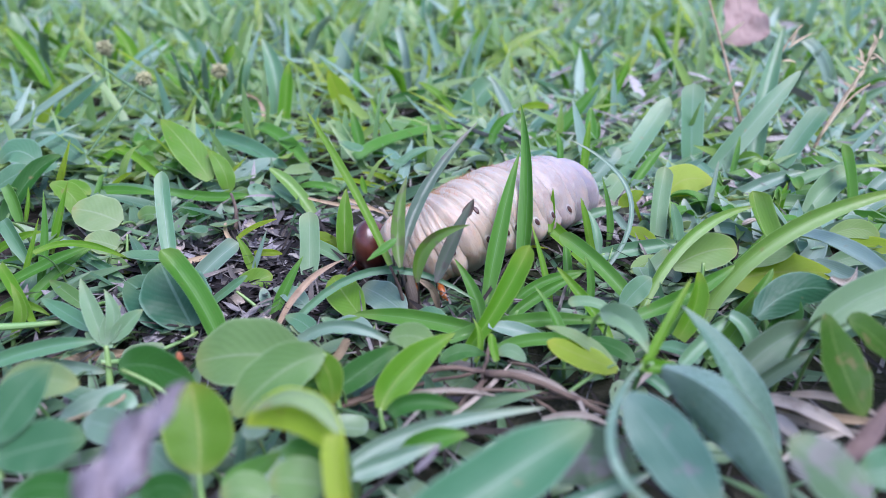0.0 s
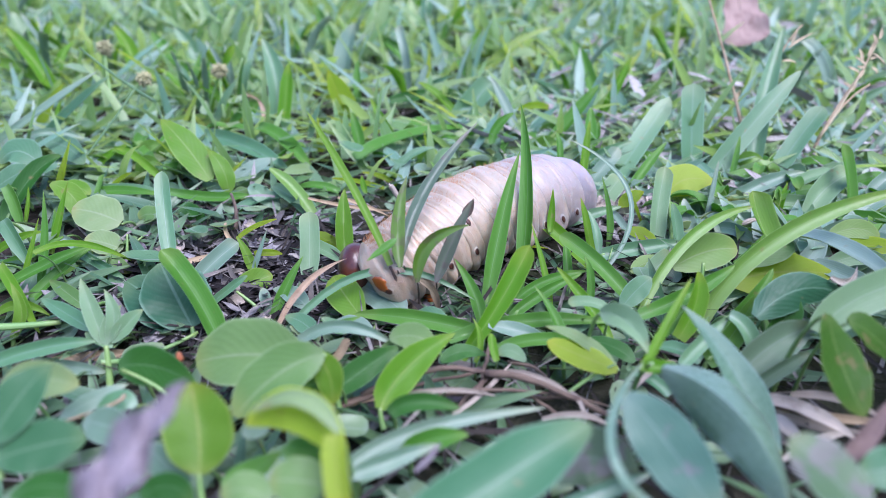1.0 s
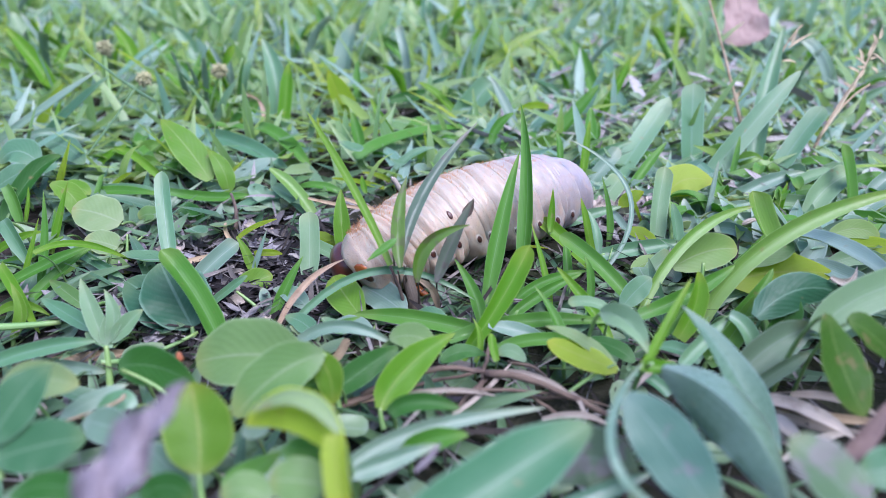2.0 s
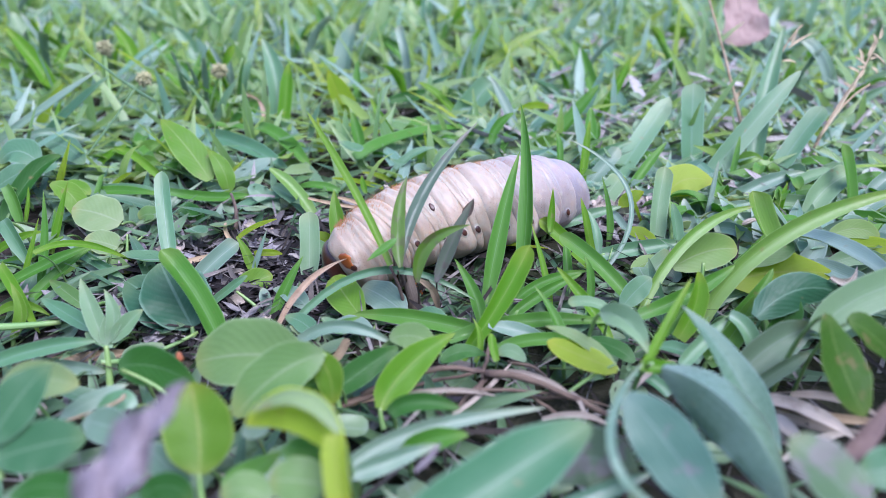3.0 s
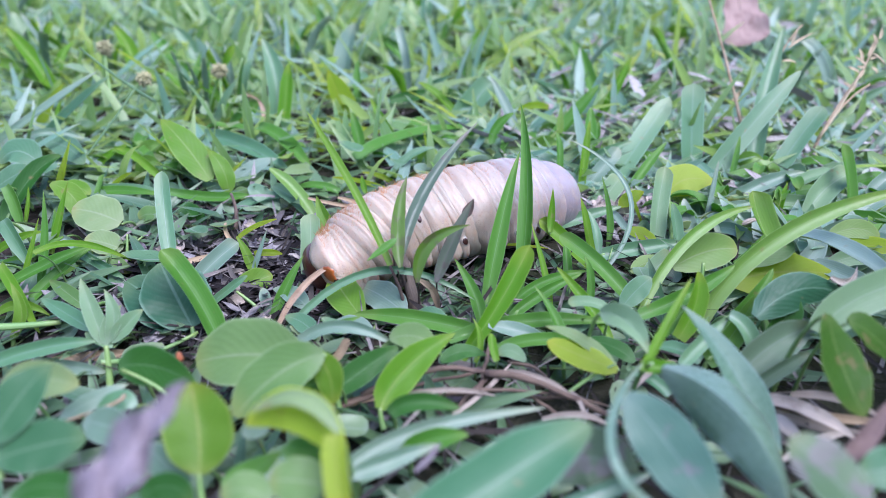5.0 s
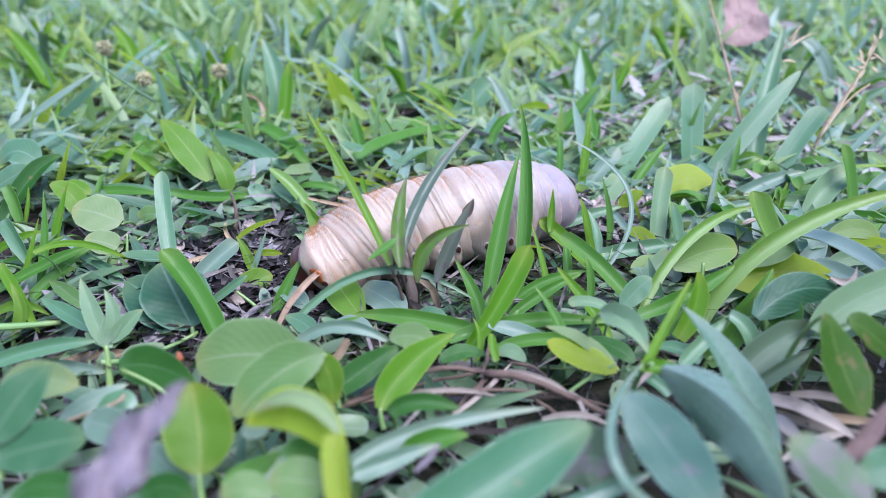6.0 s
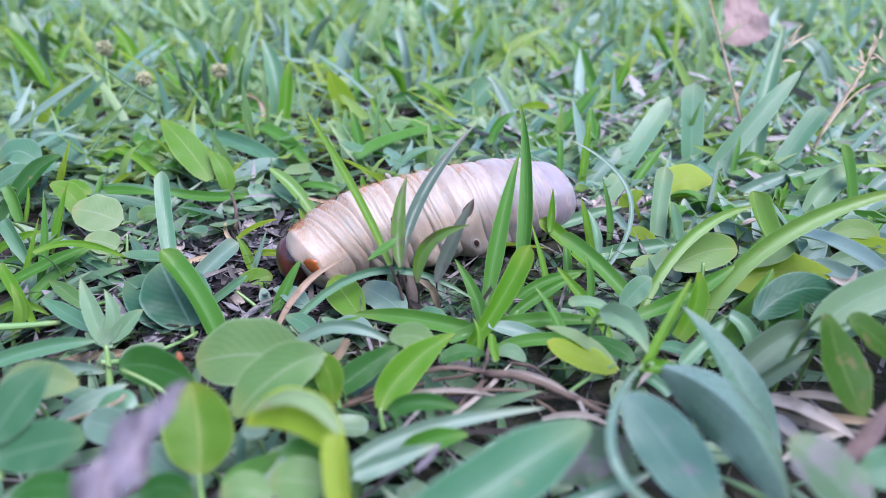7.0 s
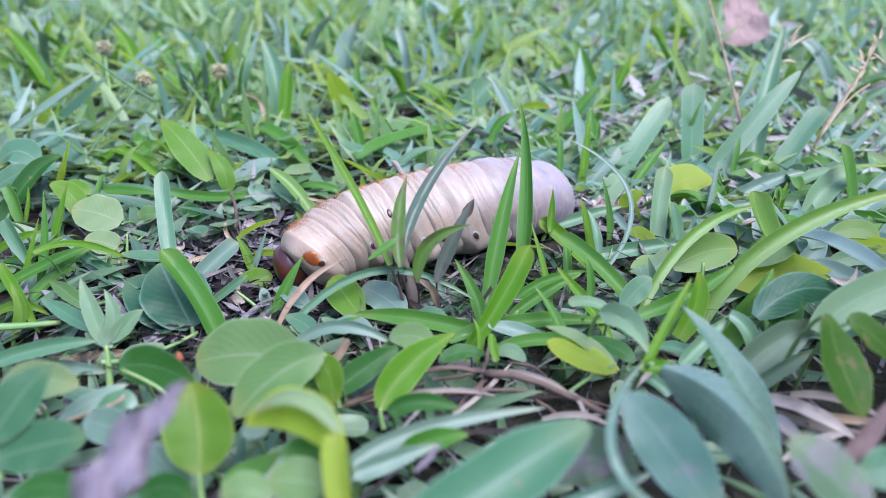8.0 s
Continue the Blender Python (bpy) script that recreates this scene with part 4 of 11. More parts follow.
plant = thing("grass_tuft", (-0.0078, 0.1307, 0), "long narrow grass blade leaning over the grub", "grass", group="grass tufts in the lawn")
stem_part(plant, "sheath", (-0.0078, 0.1307, -0.001), (-0.0090, 0.1300, 0.0070), (-0.0112, 0.129, 0.0148), 0.00050, MAT_STEM_DARK)
leaf_part(plant, "blade", (-0.0112, 0.129, 0.0148), (-0.0198, 0.14, 0.0283), (-0.0311, 0.1554, 0.0405), 0.00185, 0, "leaf", "grass", 0.55)
plant = thing("grass_tuft", (0.0095, 0.1343, 0), "two tall upright grass blades before the pale grub", "grass", group="grass tufts in the lawn")
stem_part(plant, "sheath", (0.0095, 0.1343, -0.001), (0.0101, 0.1360, 0.0033), (0.0106, 0.1376, 0.0056), 0.00076)
leaf_part(plant, "blade", (0.0095, 0.1343, 0.0010), (0.0133, 0.1455, 0.0163), (0.0181, 0.1562, 0.0306), 0.00444, 0, "mid", "spear", 0.55)
stem_part(plant, "sheath", (0.0178, 0.1405, -0.001), (0.0182, 0.1428, 0.0041), (0.0186, 0.1451, 0.0073), 0.00072)
leaf_part(plant, "blade", (0.0178, 0.1405, 0.0010), (0.0204, 0.1558, 0.0219), (0.0192, 0.1688, 0.0386), 0.00422, -20, "mid", "spear", 0.55)
plant = thing("grass_tuft", (0.0027, 0.1131, 0), "bright short grass shoot with a blunt tip", "grass", group="grass tufts in the lawn")
stem_part(plant, "sheath", (0.0027, 0.1131, -0.001), (0.0039, 0.1141, 0.0023), (0.0051, 0.1151, 0.0037), 0.00076)
leaf_part(plant, "blade", (0.0027, 0.1131, 0.0010), (0.0108, 0.1199, 0.0100), (0.0179, 0.1275, 0.0204), 0.00447, 0, "bright", "club", 0.55)
stem_part(plant, "sheath", (0.0083, 0.1251, -0.001), (0.0080, 0.1259, 0.0019), (0.0078, 0.1267, 0.0028), 0.00057)
leaf_part(plant, "blade", (0.0083, 0.1251, 0.0010), (0.0067, 0.1305, 0.0070), (0.0025, 0.1357, 0.0129), 0.00333, 0, "mid", "spear", 0.55)
plant = thing("grass_tuft", (-0.0348, 0.1195, 0), "arching grass blade bowed over the soil", "grass", group="grass tufts in the lawn")
stem_part(plant, "sheath", (-0.0348, 0.1195, -0.001), (-0.0319, 0.1212, 0.0027), (-0.0291, 0.1229, 0.0043), 0.00039)
leaf_part(plant, "blade", (-0.0348, 0.1195, 0.0010), (-0.0157, 0.1308, 0.0122), (0.0068, 0.1272, 0.0073), 0.00175, 10, "blue", "grass", 0.55)
plant = thing("dry_leaf", (-0.0359, 0.1245, 0), "curled tan dry grass leaf standing on end", "dry leaf")
stem_part(plant, "midrib", (-0.0359, 0.1247, 0.0008), (-0.0300, 0.1310, 0.0087), (-0.0214, 0.1353, 0.0128), 0.00006, MAT_TWIG)
leaf_part(plant, "leaf_blade", (-0.0359, 0.1245, 0.0010), (-0.0300, 0.1308, 0.0089), (-0.0212, 0.1352, 0.0131), 0.00150, 0, MAT_TAN, "curl", 0.9, ripple=0.3)
plant = thing("dry_leaf", (-0.0051, 0.1285, 0), "small twisted tan dead leaf beside the bronze weed", "dry leaf")
stem_part(plant, "midrib", (-0.0051, 0.1287, 0.0111), (-0.0020, 0.1307, 0.0068), (-0.0012, 0.1318, 0.0010), 0.00005, MAT_TWIG)
leaf_part(plant, "leaf_blade", (-0.0051, 0.1285, 0.0113), (-0.0020, 0.1305, 0.0070), (-0.0011, 0.1317, 0.0010), 0.00173, 0, MAT_DRY, "curl", 0.9, ripple=0.3)
plant = thing("round_leaf_weed", (-0.0174, 0.1256, 0), "low weed with lobed fresh green leaf", "weed", group="round-leaved weeds")
stem_part(plant, "petiole", (-0.0174, 0.1346, 0), (-0.0174, 0.1316, 0.0024), (-0.0174, 0.1256, 0.0040), 0.00046)
leaf_part(plant, "leaf", (-0.0174, 0.1256, 0.0040), (-0.0215, 0.1304, 0.0068), (-0.0244, 0.1348, 0.0088), 0.00765, -12, "leaf", "oval", 0.12)
stem_part(plant, "petiole", (-0.0083, 0.1360, 0), (-0.0083, 0.1330, 0.0024), (-0.0083, 0.1270, 0.0040), 0.00045)
leaf_part(plant, "leaf", (-0.0083, 0.1270, 0.0040), (-0.0129, 0.1311, 0.0055), (-0.0180, 0.1348, 0.0062), 0.00746, 0, "sage", "oval", 0.12, ripple=0.08)
stem_part(plant, "petiole", (-0.0296, 0.1385, 0), (-0.0296, 0.1355, 0.0024), (-0.0296, 0.1295, 0.0040), 0.00028)
leaf_part(plant, "leaf", (-0.0296, 0.1295, 0.0040), (-0.0337, 0.1326, 0.0057), (-0.0383, 0.1348, 0.0056), 0.00426, 0, "sage", "lance", 0.15)
stem_part(plant, "petiole", (-0.0258, 0.1266, 0), (-0.0258, 0.1236, 0.0024), (-0.0258, 0.1176, 0.0040), 0.00028)
leaf_part(plant, "leaf", (-0.0258, 0.1176, 0.0040), (-0.0285, 0.1206, 0.0055), (-0.0330, 0.1231, 0.0059), 0.00397, 0, "pale", "oval", 0.15)
stem_part(plant, "petiole", (-0.0145, 0.1286, 0), (-0.0145, 0.1256, 0.0024), (-0.0145, 0.1196, 0.0040), 0.00028)
leaf_part(plant, "leaf", (-0.0145, 0.1196, 0.0040), (-0.0187, 0.1217, 0.0047), (-0.0231, 0.1229, 0.0039), 0.00424, 0, "sage", "oval", 0.15)
stem_part(plant, "petiole", (0.0007, 0.1318, 0), (0.0007, 0.1288, 0.0024), (0.0007, 0.1228, 0.0040), 0.00028)
leaf_part(plant, "leaf", (0.0007, 0.1228, 0.0040), (-0.0023, 0.1249, 0.0048), (-0.0059, 0.1260, 0.0037), 0.00408, 0, "pale", "oval", 0.15)
plant = thing("grass_tuft", (0.0089, 0.1207, 0), "flat green grass blade lying across the hollow", "grass", group="grass tufts in the lawn")
stem_part(plant, "sheath", (0.0089, 0.1207, -0.001), (0.0068, 0.1211, 0.0033), (0.0047, 0.1215, 0.0035), 0.00061)
leaf_part(plant, "blade", (0.0089, 0.1207, 0.0030), (-0.0052, 0.1235, 0.0048), (-0.0188, 0.1254, 0.0050), 0.00357, -20, "mid", "grass", 0.55)
plant = thing("grass_tuft", (0.0013, 0.1184, 0), "flat green grass blade lying beside the shoots", "grass", group="grass tufts in the lawn")
stem_part(plant, "sheath", (0.0013, 0.1184, -0.001), (0.0036, 0.1187, 0.0035), (0.0060, 0.1190, 0.0040), 0.00055)
leaf_part(plant, "blade", (0.0013, 0.1184, 0.0030), (0.0170, 0.1203, 0.0063), (0.0342, 0.1204, 0.0060), 0.00325, -15, "mid", "grass", 0.55)
plant = thing("grass_tuft", (0.0241, 0.1317, 0), "grass tuft with stiff blades beside the grub", "grass", group="grass tufts in the lawn")
stem_part(plant, "sheath", (0.0241, 0.1317, -0.001), (0.0239, 0.1326, 0.0021), (0.0237, 0.1335, 0.0033), 0.00033)
leaf_part(plant, "blade", (0.0241, 0.1317, 0.0010), (0.0228, 0.1378, 0.0086), (0.0202, 0.1446, 0.0174), 0.00192, 0, "bright", "spear", 0.55)
stem_part(plant, "sheath", (0.0377, 0.1514, -0.001), (0.0368, 0.1522, 0.0018), (0.0358, 0.1529, 0.0026), 0.00063)
leaf_part(plant, "blade", (0.0377, 0.1514, 0.0010), (0.0314, 0.1564, 0.0064), (0.0246, 0.1610, 0.0108), 0.00370, 0, "bright", "blunt", 0.55)
stem_part(plant, "sheath", (0.0440, 0.1317, -0.001), (0.0427, 0.1329, 0.0022), (0.0415, 0.1342, 0.0033), 0.00062)
leaf_part(plant, "blade", (0.0440, 0.1317, 0.0010), (0.0358, 0.1401, 0.0088), (0.0274, 0.1469, 0.0132), 0.00363, 0, "mid", "blunt", 0.55)
stem_part(plant, "sheath", (0.0133, 0.1307, -0.001), (0.0145, 0.1313, 0.0018), (0.0156, 0.1319, 0.0027), 0.00037)
leaf_part(plant, "blade", (0.0133, 0.1307, 0.0010), (0.0210, 0.1348, 0.0066), (0.0326, 0.1371, 0.0090), 0.00215, 0, "mid", "grass", 0.55)
plant = thing("grass_tuft", (0.0294, 0.1734, 0), "short upright shoots behind the stiff tuft", "grass", group="grass tufts in the lawn")
stem_part(plant, "sheath", (0.0295, 0.1728, -0.001), (0.0293, 0.1714, 0.0006), (0.0269, 0.157, 0.0089), 0.00035)
leaf_part(plant, "blade", (0.0269, 0.157, 0.0089), (0.0273, 0.16, 0.0133), (0.0275, 0.1615, 0.0191), 0.00215, 0, "bright", "spear", 0.55)
stem_part(plant, "sheath", (0.0387, 0.1599, -0.001), (0.0385, 0.1604, 0.0020), (0.0383, 0.1610, 0.0030), 0.00052)
leaf_part(plant, "blade", (0.0387, 0.1599, 0.0010), (0.0373, 0.1634, 0.0078), (0.0358, 0.1668, 0.0143), 0.00308, 0, "bright", "spear", 0.55)
stem_part(plant, "sheath", (0.0441, 0.1664, -0.001), (0.0442, 0.1670, 0.0021), (0.0442, 0.1675, 0.0031), 0.00039)
leaf_part(plant, "blade", (0.0441, 0.1664, 0.0010), (0.0445, 0.1700, 0.0080), (0.0426, 0.1747, 0.0172), 0.00227, 0, "mid", "spear", 0.55)
stem_part(plant, "sheath", (0.0300, 0.1405, -0.001), (0.0300, 0.1414, 0.0017), (0.0299, 0.1422, 0.0023), 0.00037)
leaf_part(plant, "blade", (0.0300, 0.1405, 0.0010), (0.0297, 0.1462, 0.0055), (0.0297, 0.1513, 0.0089), 0.00216, 0, "mid", "grass", 0.55)
stem_part(plant, "sheath", (0.0322, 0.1307, -0.001), (0.0323, 0.1312, 0.0020), (0.0324, 0.1318, 0.0030), 0.00030)
leaf_part(plant, "blade", (0.0322, 0.1307, 0.0010), (0.0329, 0.1342, 0.0077), (0.0315, 0.1368, 0.0127), 0.00176, 0, "mid", "grass", 0.55)
plant = thing("grass_tuft", (0.0271, 0.1707, 0), "bluish blade lying flat on straw", "grass", group="grass tufts in the lawn")
stem_part(plant, "sheath", (0.0271, 0.1707, -0.001), (0.0286, 0.1713, 0.0032), (0.0300, 0.1720, 0.0034), 0.00059)
leaf_part(plant, "blade", (0.0271, 0.1707, 0.0030), (0.0370, 0.1752, 0.0043), (0.0504, 0.1799, 0.0060), 0.00344, 0, "blue", "grass", 0.55)
stem_part(plant, "sheath", (0.0382, 0.1552, -0.001), (0.0399, 0.1554, 0.0033), (0.0416, 0.1555, 0.0035), 0.00063)
leaf_part(plant, "blade", (0.0382, 0.1552, 0.0030), (0.0494, 0.1563, 0.0048), (0.0616, 0.1572, 0.0060), 0.00371, 0, "blue", "grass", 0.55)
stem_part(plant, "sheath", (0.0032, 0.1666, 0), (0.0032, 0.1636, 0.0024), (0.0032, 0.1576, 0.0040), 0.00028)
leaf_part(plant, "blade", (0.0032, 0.1576, 0.0040), (0.0109, 0.1573, 0.0056), (0.0265, 0.1560, 0.0050), 0.00129, 0, "lime", "grass", 0.55)
stem_part(plant, "sheath", (0.0480, 0.1918, 0), (0.0480, 0.1888, 0.0024), (0.0480, 0.1828, 0.0040), 0.00034)
leaf_part(plant, "blade", (0.0480, 0.1828, 0.0040), (0.0493, 0.1677, 0.0041), (0.0499, 0.1529, 0.0050), 0.00212, 0, "sage", "grass", 0.55)
plant = thing("grass_tuft", (0.0406, 0.1520, 0), "thin pale blade arching over to its tip", "grass", group="grass tufts in the lawn")
stem_part(plant, "sheath", (0.0406, 0.1520, -0.001), (0.0417, 0.1540, 0.0032), (0.0428, 0.1560, 0.0054), 0.00022)
leaf_part(plant, "blade", (0.0406, 0.1520, 0.0010), (0.0478, 0.1652, 0.0157), (0.0334, 0.1765, 0.0268), 0.00131, 0, "sage", "grass", 0.55)
plant = thing("grass_tuft", (0.0564, 0.1644, 0), "broad upright bluish blade with a blunt tip", "grass", group="grass tufts in the lawn")
stem_part(plant, "sheath", (0.0564, 0.1644, -0.001), (0.0566, 0.1654, 0.0022), (0.0568, 0.1664, 0.0035), 0.00083)
leaf_part(plant, "blade", (0.0564, 0.1644, 0.0010), (0.0576, 0.1709, 0.0093), (0.0604, 0.1780, 0.0187), 0.00485, 0, "star", "blunt", 0.5)
stem_part(plant, "sheath", (0.0617, 0.1621, -0.001), (0.0616, 0.1626, 0.0019), (0.0616, 0.1631, 0.0028), 0.00055)
leaf_part(plant, "blade", (0.0617, 0.1621, 0.0010), (0.0611, 0.1652, 0.0069), (0.0602, 0.1679, 0.0122), 0.00326, 0, "blue", "grass", 0.55)
plant = thing("lime_leaf_weed", (0.0644, 0.1850, 0), "weed with a folded lime-yellow leaf", "weed", group="lime-leaved weeds")
stem_part(plant, "petiole", (0.0644, 0.1940, 0), (0.0644, 0.1910, 0.0045), (0.0644, 0.1850, 0.0075), 0.00050)
leaf_part(plant, "leaf", (0.0644, 0.1850, 0.0075), (0.0702, 0.1875, 0.0112), (0.0787, 0.1875, 0.0101), 0.01075, -12, "lemon", "lance", 0.05)
stem_part(plant, "stem", (0.0614, 0.1671, 0.0010), (0.0611, 0.1699, 0.0064), (0.0608, 0.1727, 0.0118), 0.00061, MAT_STEM, "", 0, 0.4)
plant = thing("grass_tuft", (0.0431, 0.1303, 0), "slender blade arching to the light", "grass", group="grass tufts in the lawn")
stem_part(plant, "sheath", (0.0431, 0.1303, -0.001), (0.0450, 0.1321, 0.0030), (0.0469, 0.1340, 0.0049), 0.00046)
leaf_part(plant, "blade", (0.0431, 0.1303, 0.0010), (0.0558, 0.1426, 0.0140), (0.0734, 0.1507, 0.0188), 0.00272, 15, "spring", "grass", 0.55)
plant = thing("grass_tuft", (0.0539, 0.1241, 0), "long arching blade crossing over the lawn", "grass", group="grass tufts in the lawn")
stem_part(plant, "sheath", (0.0539, 0.1241, -0.001), (0.0564, 0.1254, 0.0037), (0.0590, 0.1268, 0.0063), 0.00066)
leaf_part(plant, "blade", (0.0539, 0.1241, 0.0010), (0.0708, 0.1332, 0.0187), (0.1016, 0.1383, 0.0287), 0.00387, 10, "spring", "grass", 0.55)
plant = thing("grass_tuft", (0.0872, 0.1544, 0), "folded bright blade with pale edge", "grass", group="grass tufts in the lawn")
stem_part(plant, "sheath", (0.0872, 0.1544, -0.001), (0.0863, 0.1550, 0.0021), (0.0854, 0.1556, 0.0033), 0.00112)
leaf_part(plant, "blade", (0.0872, 0.1544, 0.0010), (0.0811, 0.1583, 0.0086), (0.0782, 0.1630, 0.0178), 0.00657, 0, "spring", "blunt", 0.8)
stem_part(plant, "sheath", (0.0915, 0.1559, -0.001), (0.0907, 0.1565, 0.0022), (0.0900, 0.1572, 0.0035), 0.00059)
leaf_part(plant, "blade", (0.0915, 0.1559, 0.0010), (0.0865, 0.1602, 0.0093), (0.0797, 0.1641, 0.0170), 0.00345, 30, "sage", "blunt", 0.55)
stem_part(plant, "sheath", (0.0926, 0.1785, -0.001), (0.0930, 0.1789, 0.0018), (0.0935, 0.1794, 0.0026), 0.00046)
leaf_part(plant, "blade", (0.0926, 0.1785, 0.0010), (0.0955, 0.1813, 0.0064), (0.0977, 0.1841, 0.0118), 0.00272, 0, "bright", "spear", 0.55)
plant = thing("round_leaf_weed", (0.0501, 0.1331, 0), "low weed with a pale rounded folded leaf", "weed", group="round-leaved weeds")
stem_part(plant, "petiole", (0.0543, 0.1505, 0), (0.0543, 0.1485, 0.0035), (0.0543, 0.1445, 0.0058), 0.00048)
leaf_part(plant, "leaf", (0.0543, 0.1445, 0.0058), (0.0631, 0.1480, 0.0082), (0.0713, 0.1500, 0.0078), 0.00870, 10, "fresh", "oval", 0.35)
stem_part(plant, "petiole", (0.0696, 0.1468, 0), (0.0696, 0.1438, 0.0060), (0.0696, 0.1378, 0.0100), 0.00035)
leaf_part(plant, "leaf", (0.0696, 0.1378, 0.0100), (0.0770, 0.1414, 0.0125), (0.0786, 0.1438, 0.0127), 0.00581, 0, "round", "oval", 0.15)
stem_part(plant, "stem", (0.0576, 0.1355, 0.0010), (0.0589, 0.1378, 0.0056), (0.0595, 0.1399, 0.0096), 0.00065, MAT_STEM, "", 0, 0.4)
plant = thing("lime_leaf_weed", (0.0603, 0.1267, 0), "weed with a broad yellow-green leaf over deeper leaf", "weed", group="lime-leaved weeds")
stem_part(plant, "petiole", (0.0652, 0.1430, 0), (0.0652, 0.1410, 0.0037), (0.0652, 0.1370, 0.0061), 0.00050)
leaf_part(plant, "leaf", (0.0652, 0.1370, 0.0061), (0.0782, 0.1400, 0.0071), (0.0920, 0.1415, 0.0053), 0.01130, -10, "lemon", "lance", 0.2)
stem_part(plant, "petiole", (0.0595, 0.1207, 0), (0.0595, 0.1177, 0.0078), (0.0595, 0.1117, 0.0130), 0.00043)
leaf_part(plant, "leaf", (0.0595, 0.1117, 0.0130), (0.0693, 0.1161, 0.0166), (0.0797, 0.1175, 0.0140), 0.00722, 5, "clover", "lance", -0.2)
stem_part(plant, "stem", (0.0687, 0.1219, 0.0010), (0.0675, 0.1241, 0.0052), (0.0663, 0.1258, 0.0084), 0.00095, MAT_STEM, "", 0, 0.4)
plant = thing("lime_leaf_weed", (0.0964, 0.1563, 0), "weed with yellowing leaf edge turning orange", "weed", group="lime-leaved weeds")
stem_part(plant, "petiole", (0.0964, 0.1653, 0), (0.0964, 0.1623, 0.0048), (0.0964, 0.1563, 0.0080), 0.00030)
leaf_part(plant, "leaf", (0.0964, 0.1563, 0.0080), (0.1032, 0.1568, 0.0101), (0.1086, 0.1551, 0.0080), 0.00508, 0, "fresh", "oval", 0.15)
stem_part(plant, "petiole", (0.0993, 0.1630, 0), (0.0993, 0.1600, 0.0036), (0.0993, 0.1540, 0.0060), 0.00030)
leaf_part(plant, "leaf", (0.0993, 0.1540, 0.0060), (0.1062, 0.1541, 0.0067), (0.1158, 0.1534, 0.0060), 0.00506, 0, "lemon", "lance", 0.15)
plant = thing("grass_tuft", (0.0800, 0.1482, 0), "broad pale blade bowing low", "grass", group="grass tufts in the lawn")
stem_part(plant, "sheath", (0.0800, 0.1572, 0), (0.0800, 0.1542, 0.0072), (0.0800, 0.1482, 0.0120), 0.00050)
leaf_part(plant, "blade", (0.0800, 0.1482, 0.0120), (0.0847, 0.1335, 0.0172), (0.0901, 0.1154, 0.0160), 0.00460, 6, "skylit", "grass", 0.55)
stem_part(plant, "sheath", (0.0884, 0.1548, 0), (0.0884, 0.1518, 0.0036), (0.0884, 0.1458, 0.0060), 0.00050)
leaf_part(plant, "blade", (0.0884, 0.1458, 0.0060), (0.0929, 0.1390, 0.0061), (0.0969, 0.1321, 0.0060), 0.00441, 0, "skylit", "grass", 0.55)
stem_part(plant, "sheath", (0.0894, 0.1544, -0.001), (0.0900, 0.1547, 0.0016), (0.0907, 0.1550, 0.0021), 0.00087)
leaf_part(plant, "blade", (0.0894, 0.1544, 0.0010), (0.0937, 0.1563, 0.0048), (0.0915, 0.1590, 0.0099), 0.00514, 0, "skylit", "blunt", 0.55)
plant = thing("grass_tuft", (0.0661, 0.1019, 0), "broad sage blade rising out of the thicket", "grass", group="grass tufts in the lawn")
stem_part(plant, "sheath", (0.0661, 0.1109, 0), (0.0661, 0.1079, 0.0096), (0.0661, 0.1019, 0.0160), 0.00050)
leaf_part(plant, "blade", (0.0661, 0.1019, 0.0160), (0.0726, 0.1046, 0.0213), (0.0850, 0.1064, 0.0248), 0.00660, 0, "star", "blunt", 0.3)
plant = thing("grass_tuft", (0.1131, 0.1748, 0), "upright blades at the thicket's edge", "grass", group="grass tufts in the lawn")
stem_part(plant, "sheath", (0.1131, 0.1748, -0.001), (0.1131, 0.1757, 0.0026), (0.1132, 0.1765, 0.0043), 0.00064)
leaf_part(plant, "blade", (0.1131, 0.1748, 0.0010), (0.1133, 0.1804, 0.0119), (0.1114, 0.1858, 0.0224), 0.00378, 0, "mid", "blunt", 0.55)
stem_part(plant, "sheath", (0.1107, 0.1860, 0), (0.1107, 0.1830, 0.0024), (0.1107, 0.1770, 0.0040), 0.00050)
leaf_part(plant, "blade", (0.1107, 0.1770, 0.0040), (0.1169, 0.1730, 0.0053), (0.1272, 0.1686, 0.0060), 0.00402, 0, "mid", "grass", 0.55)
stem_part(plant, "sheath", (0.1453, 0.2271, -0.001), (0.1460, 0.2275, 0.0018), (0.1466, 0.2279, 0.0026), 0.00073)
leaf_part(plant, "blade", (0.1453, 0.2271, 0.0010), (0.1496, 0.2298, 0.0062), (0.1555, 0.2328, 0.0121), 0.00430, 0, "sage", "grass", 0.55)
plant = thing("dry_leaf", (0.1017, 0.1928, 0), "scrap of orange-brown dead leaf", "dry leaf")
stem_part(plant, "midrib", (0.1017, 0.1930, 0.0038), (0.1057, 0.1931, 0.0056), (0.1099, 0.1913, 0.0039), 0.00009, MAT_TWIG)
leaf_part(plant, "leaf_blade", (0.1017, 0.1928, 0.0040), (0.1057, 0.1929, 0.0058), (0.1100, 0.1911, 0.0040), 0.00304, 0, MAT_RUST, "curl", 0.4)
plant = thing("dry_leaf", (0.0756, 0.1181, 0), "white curled dry straw tip", "dry leaf")
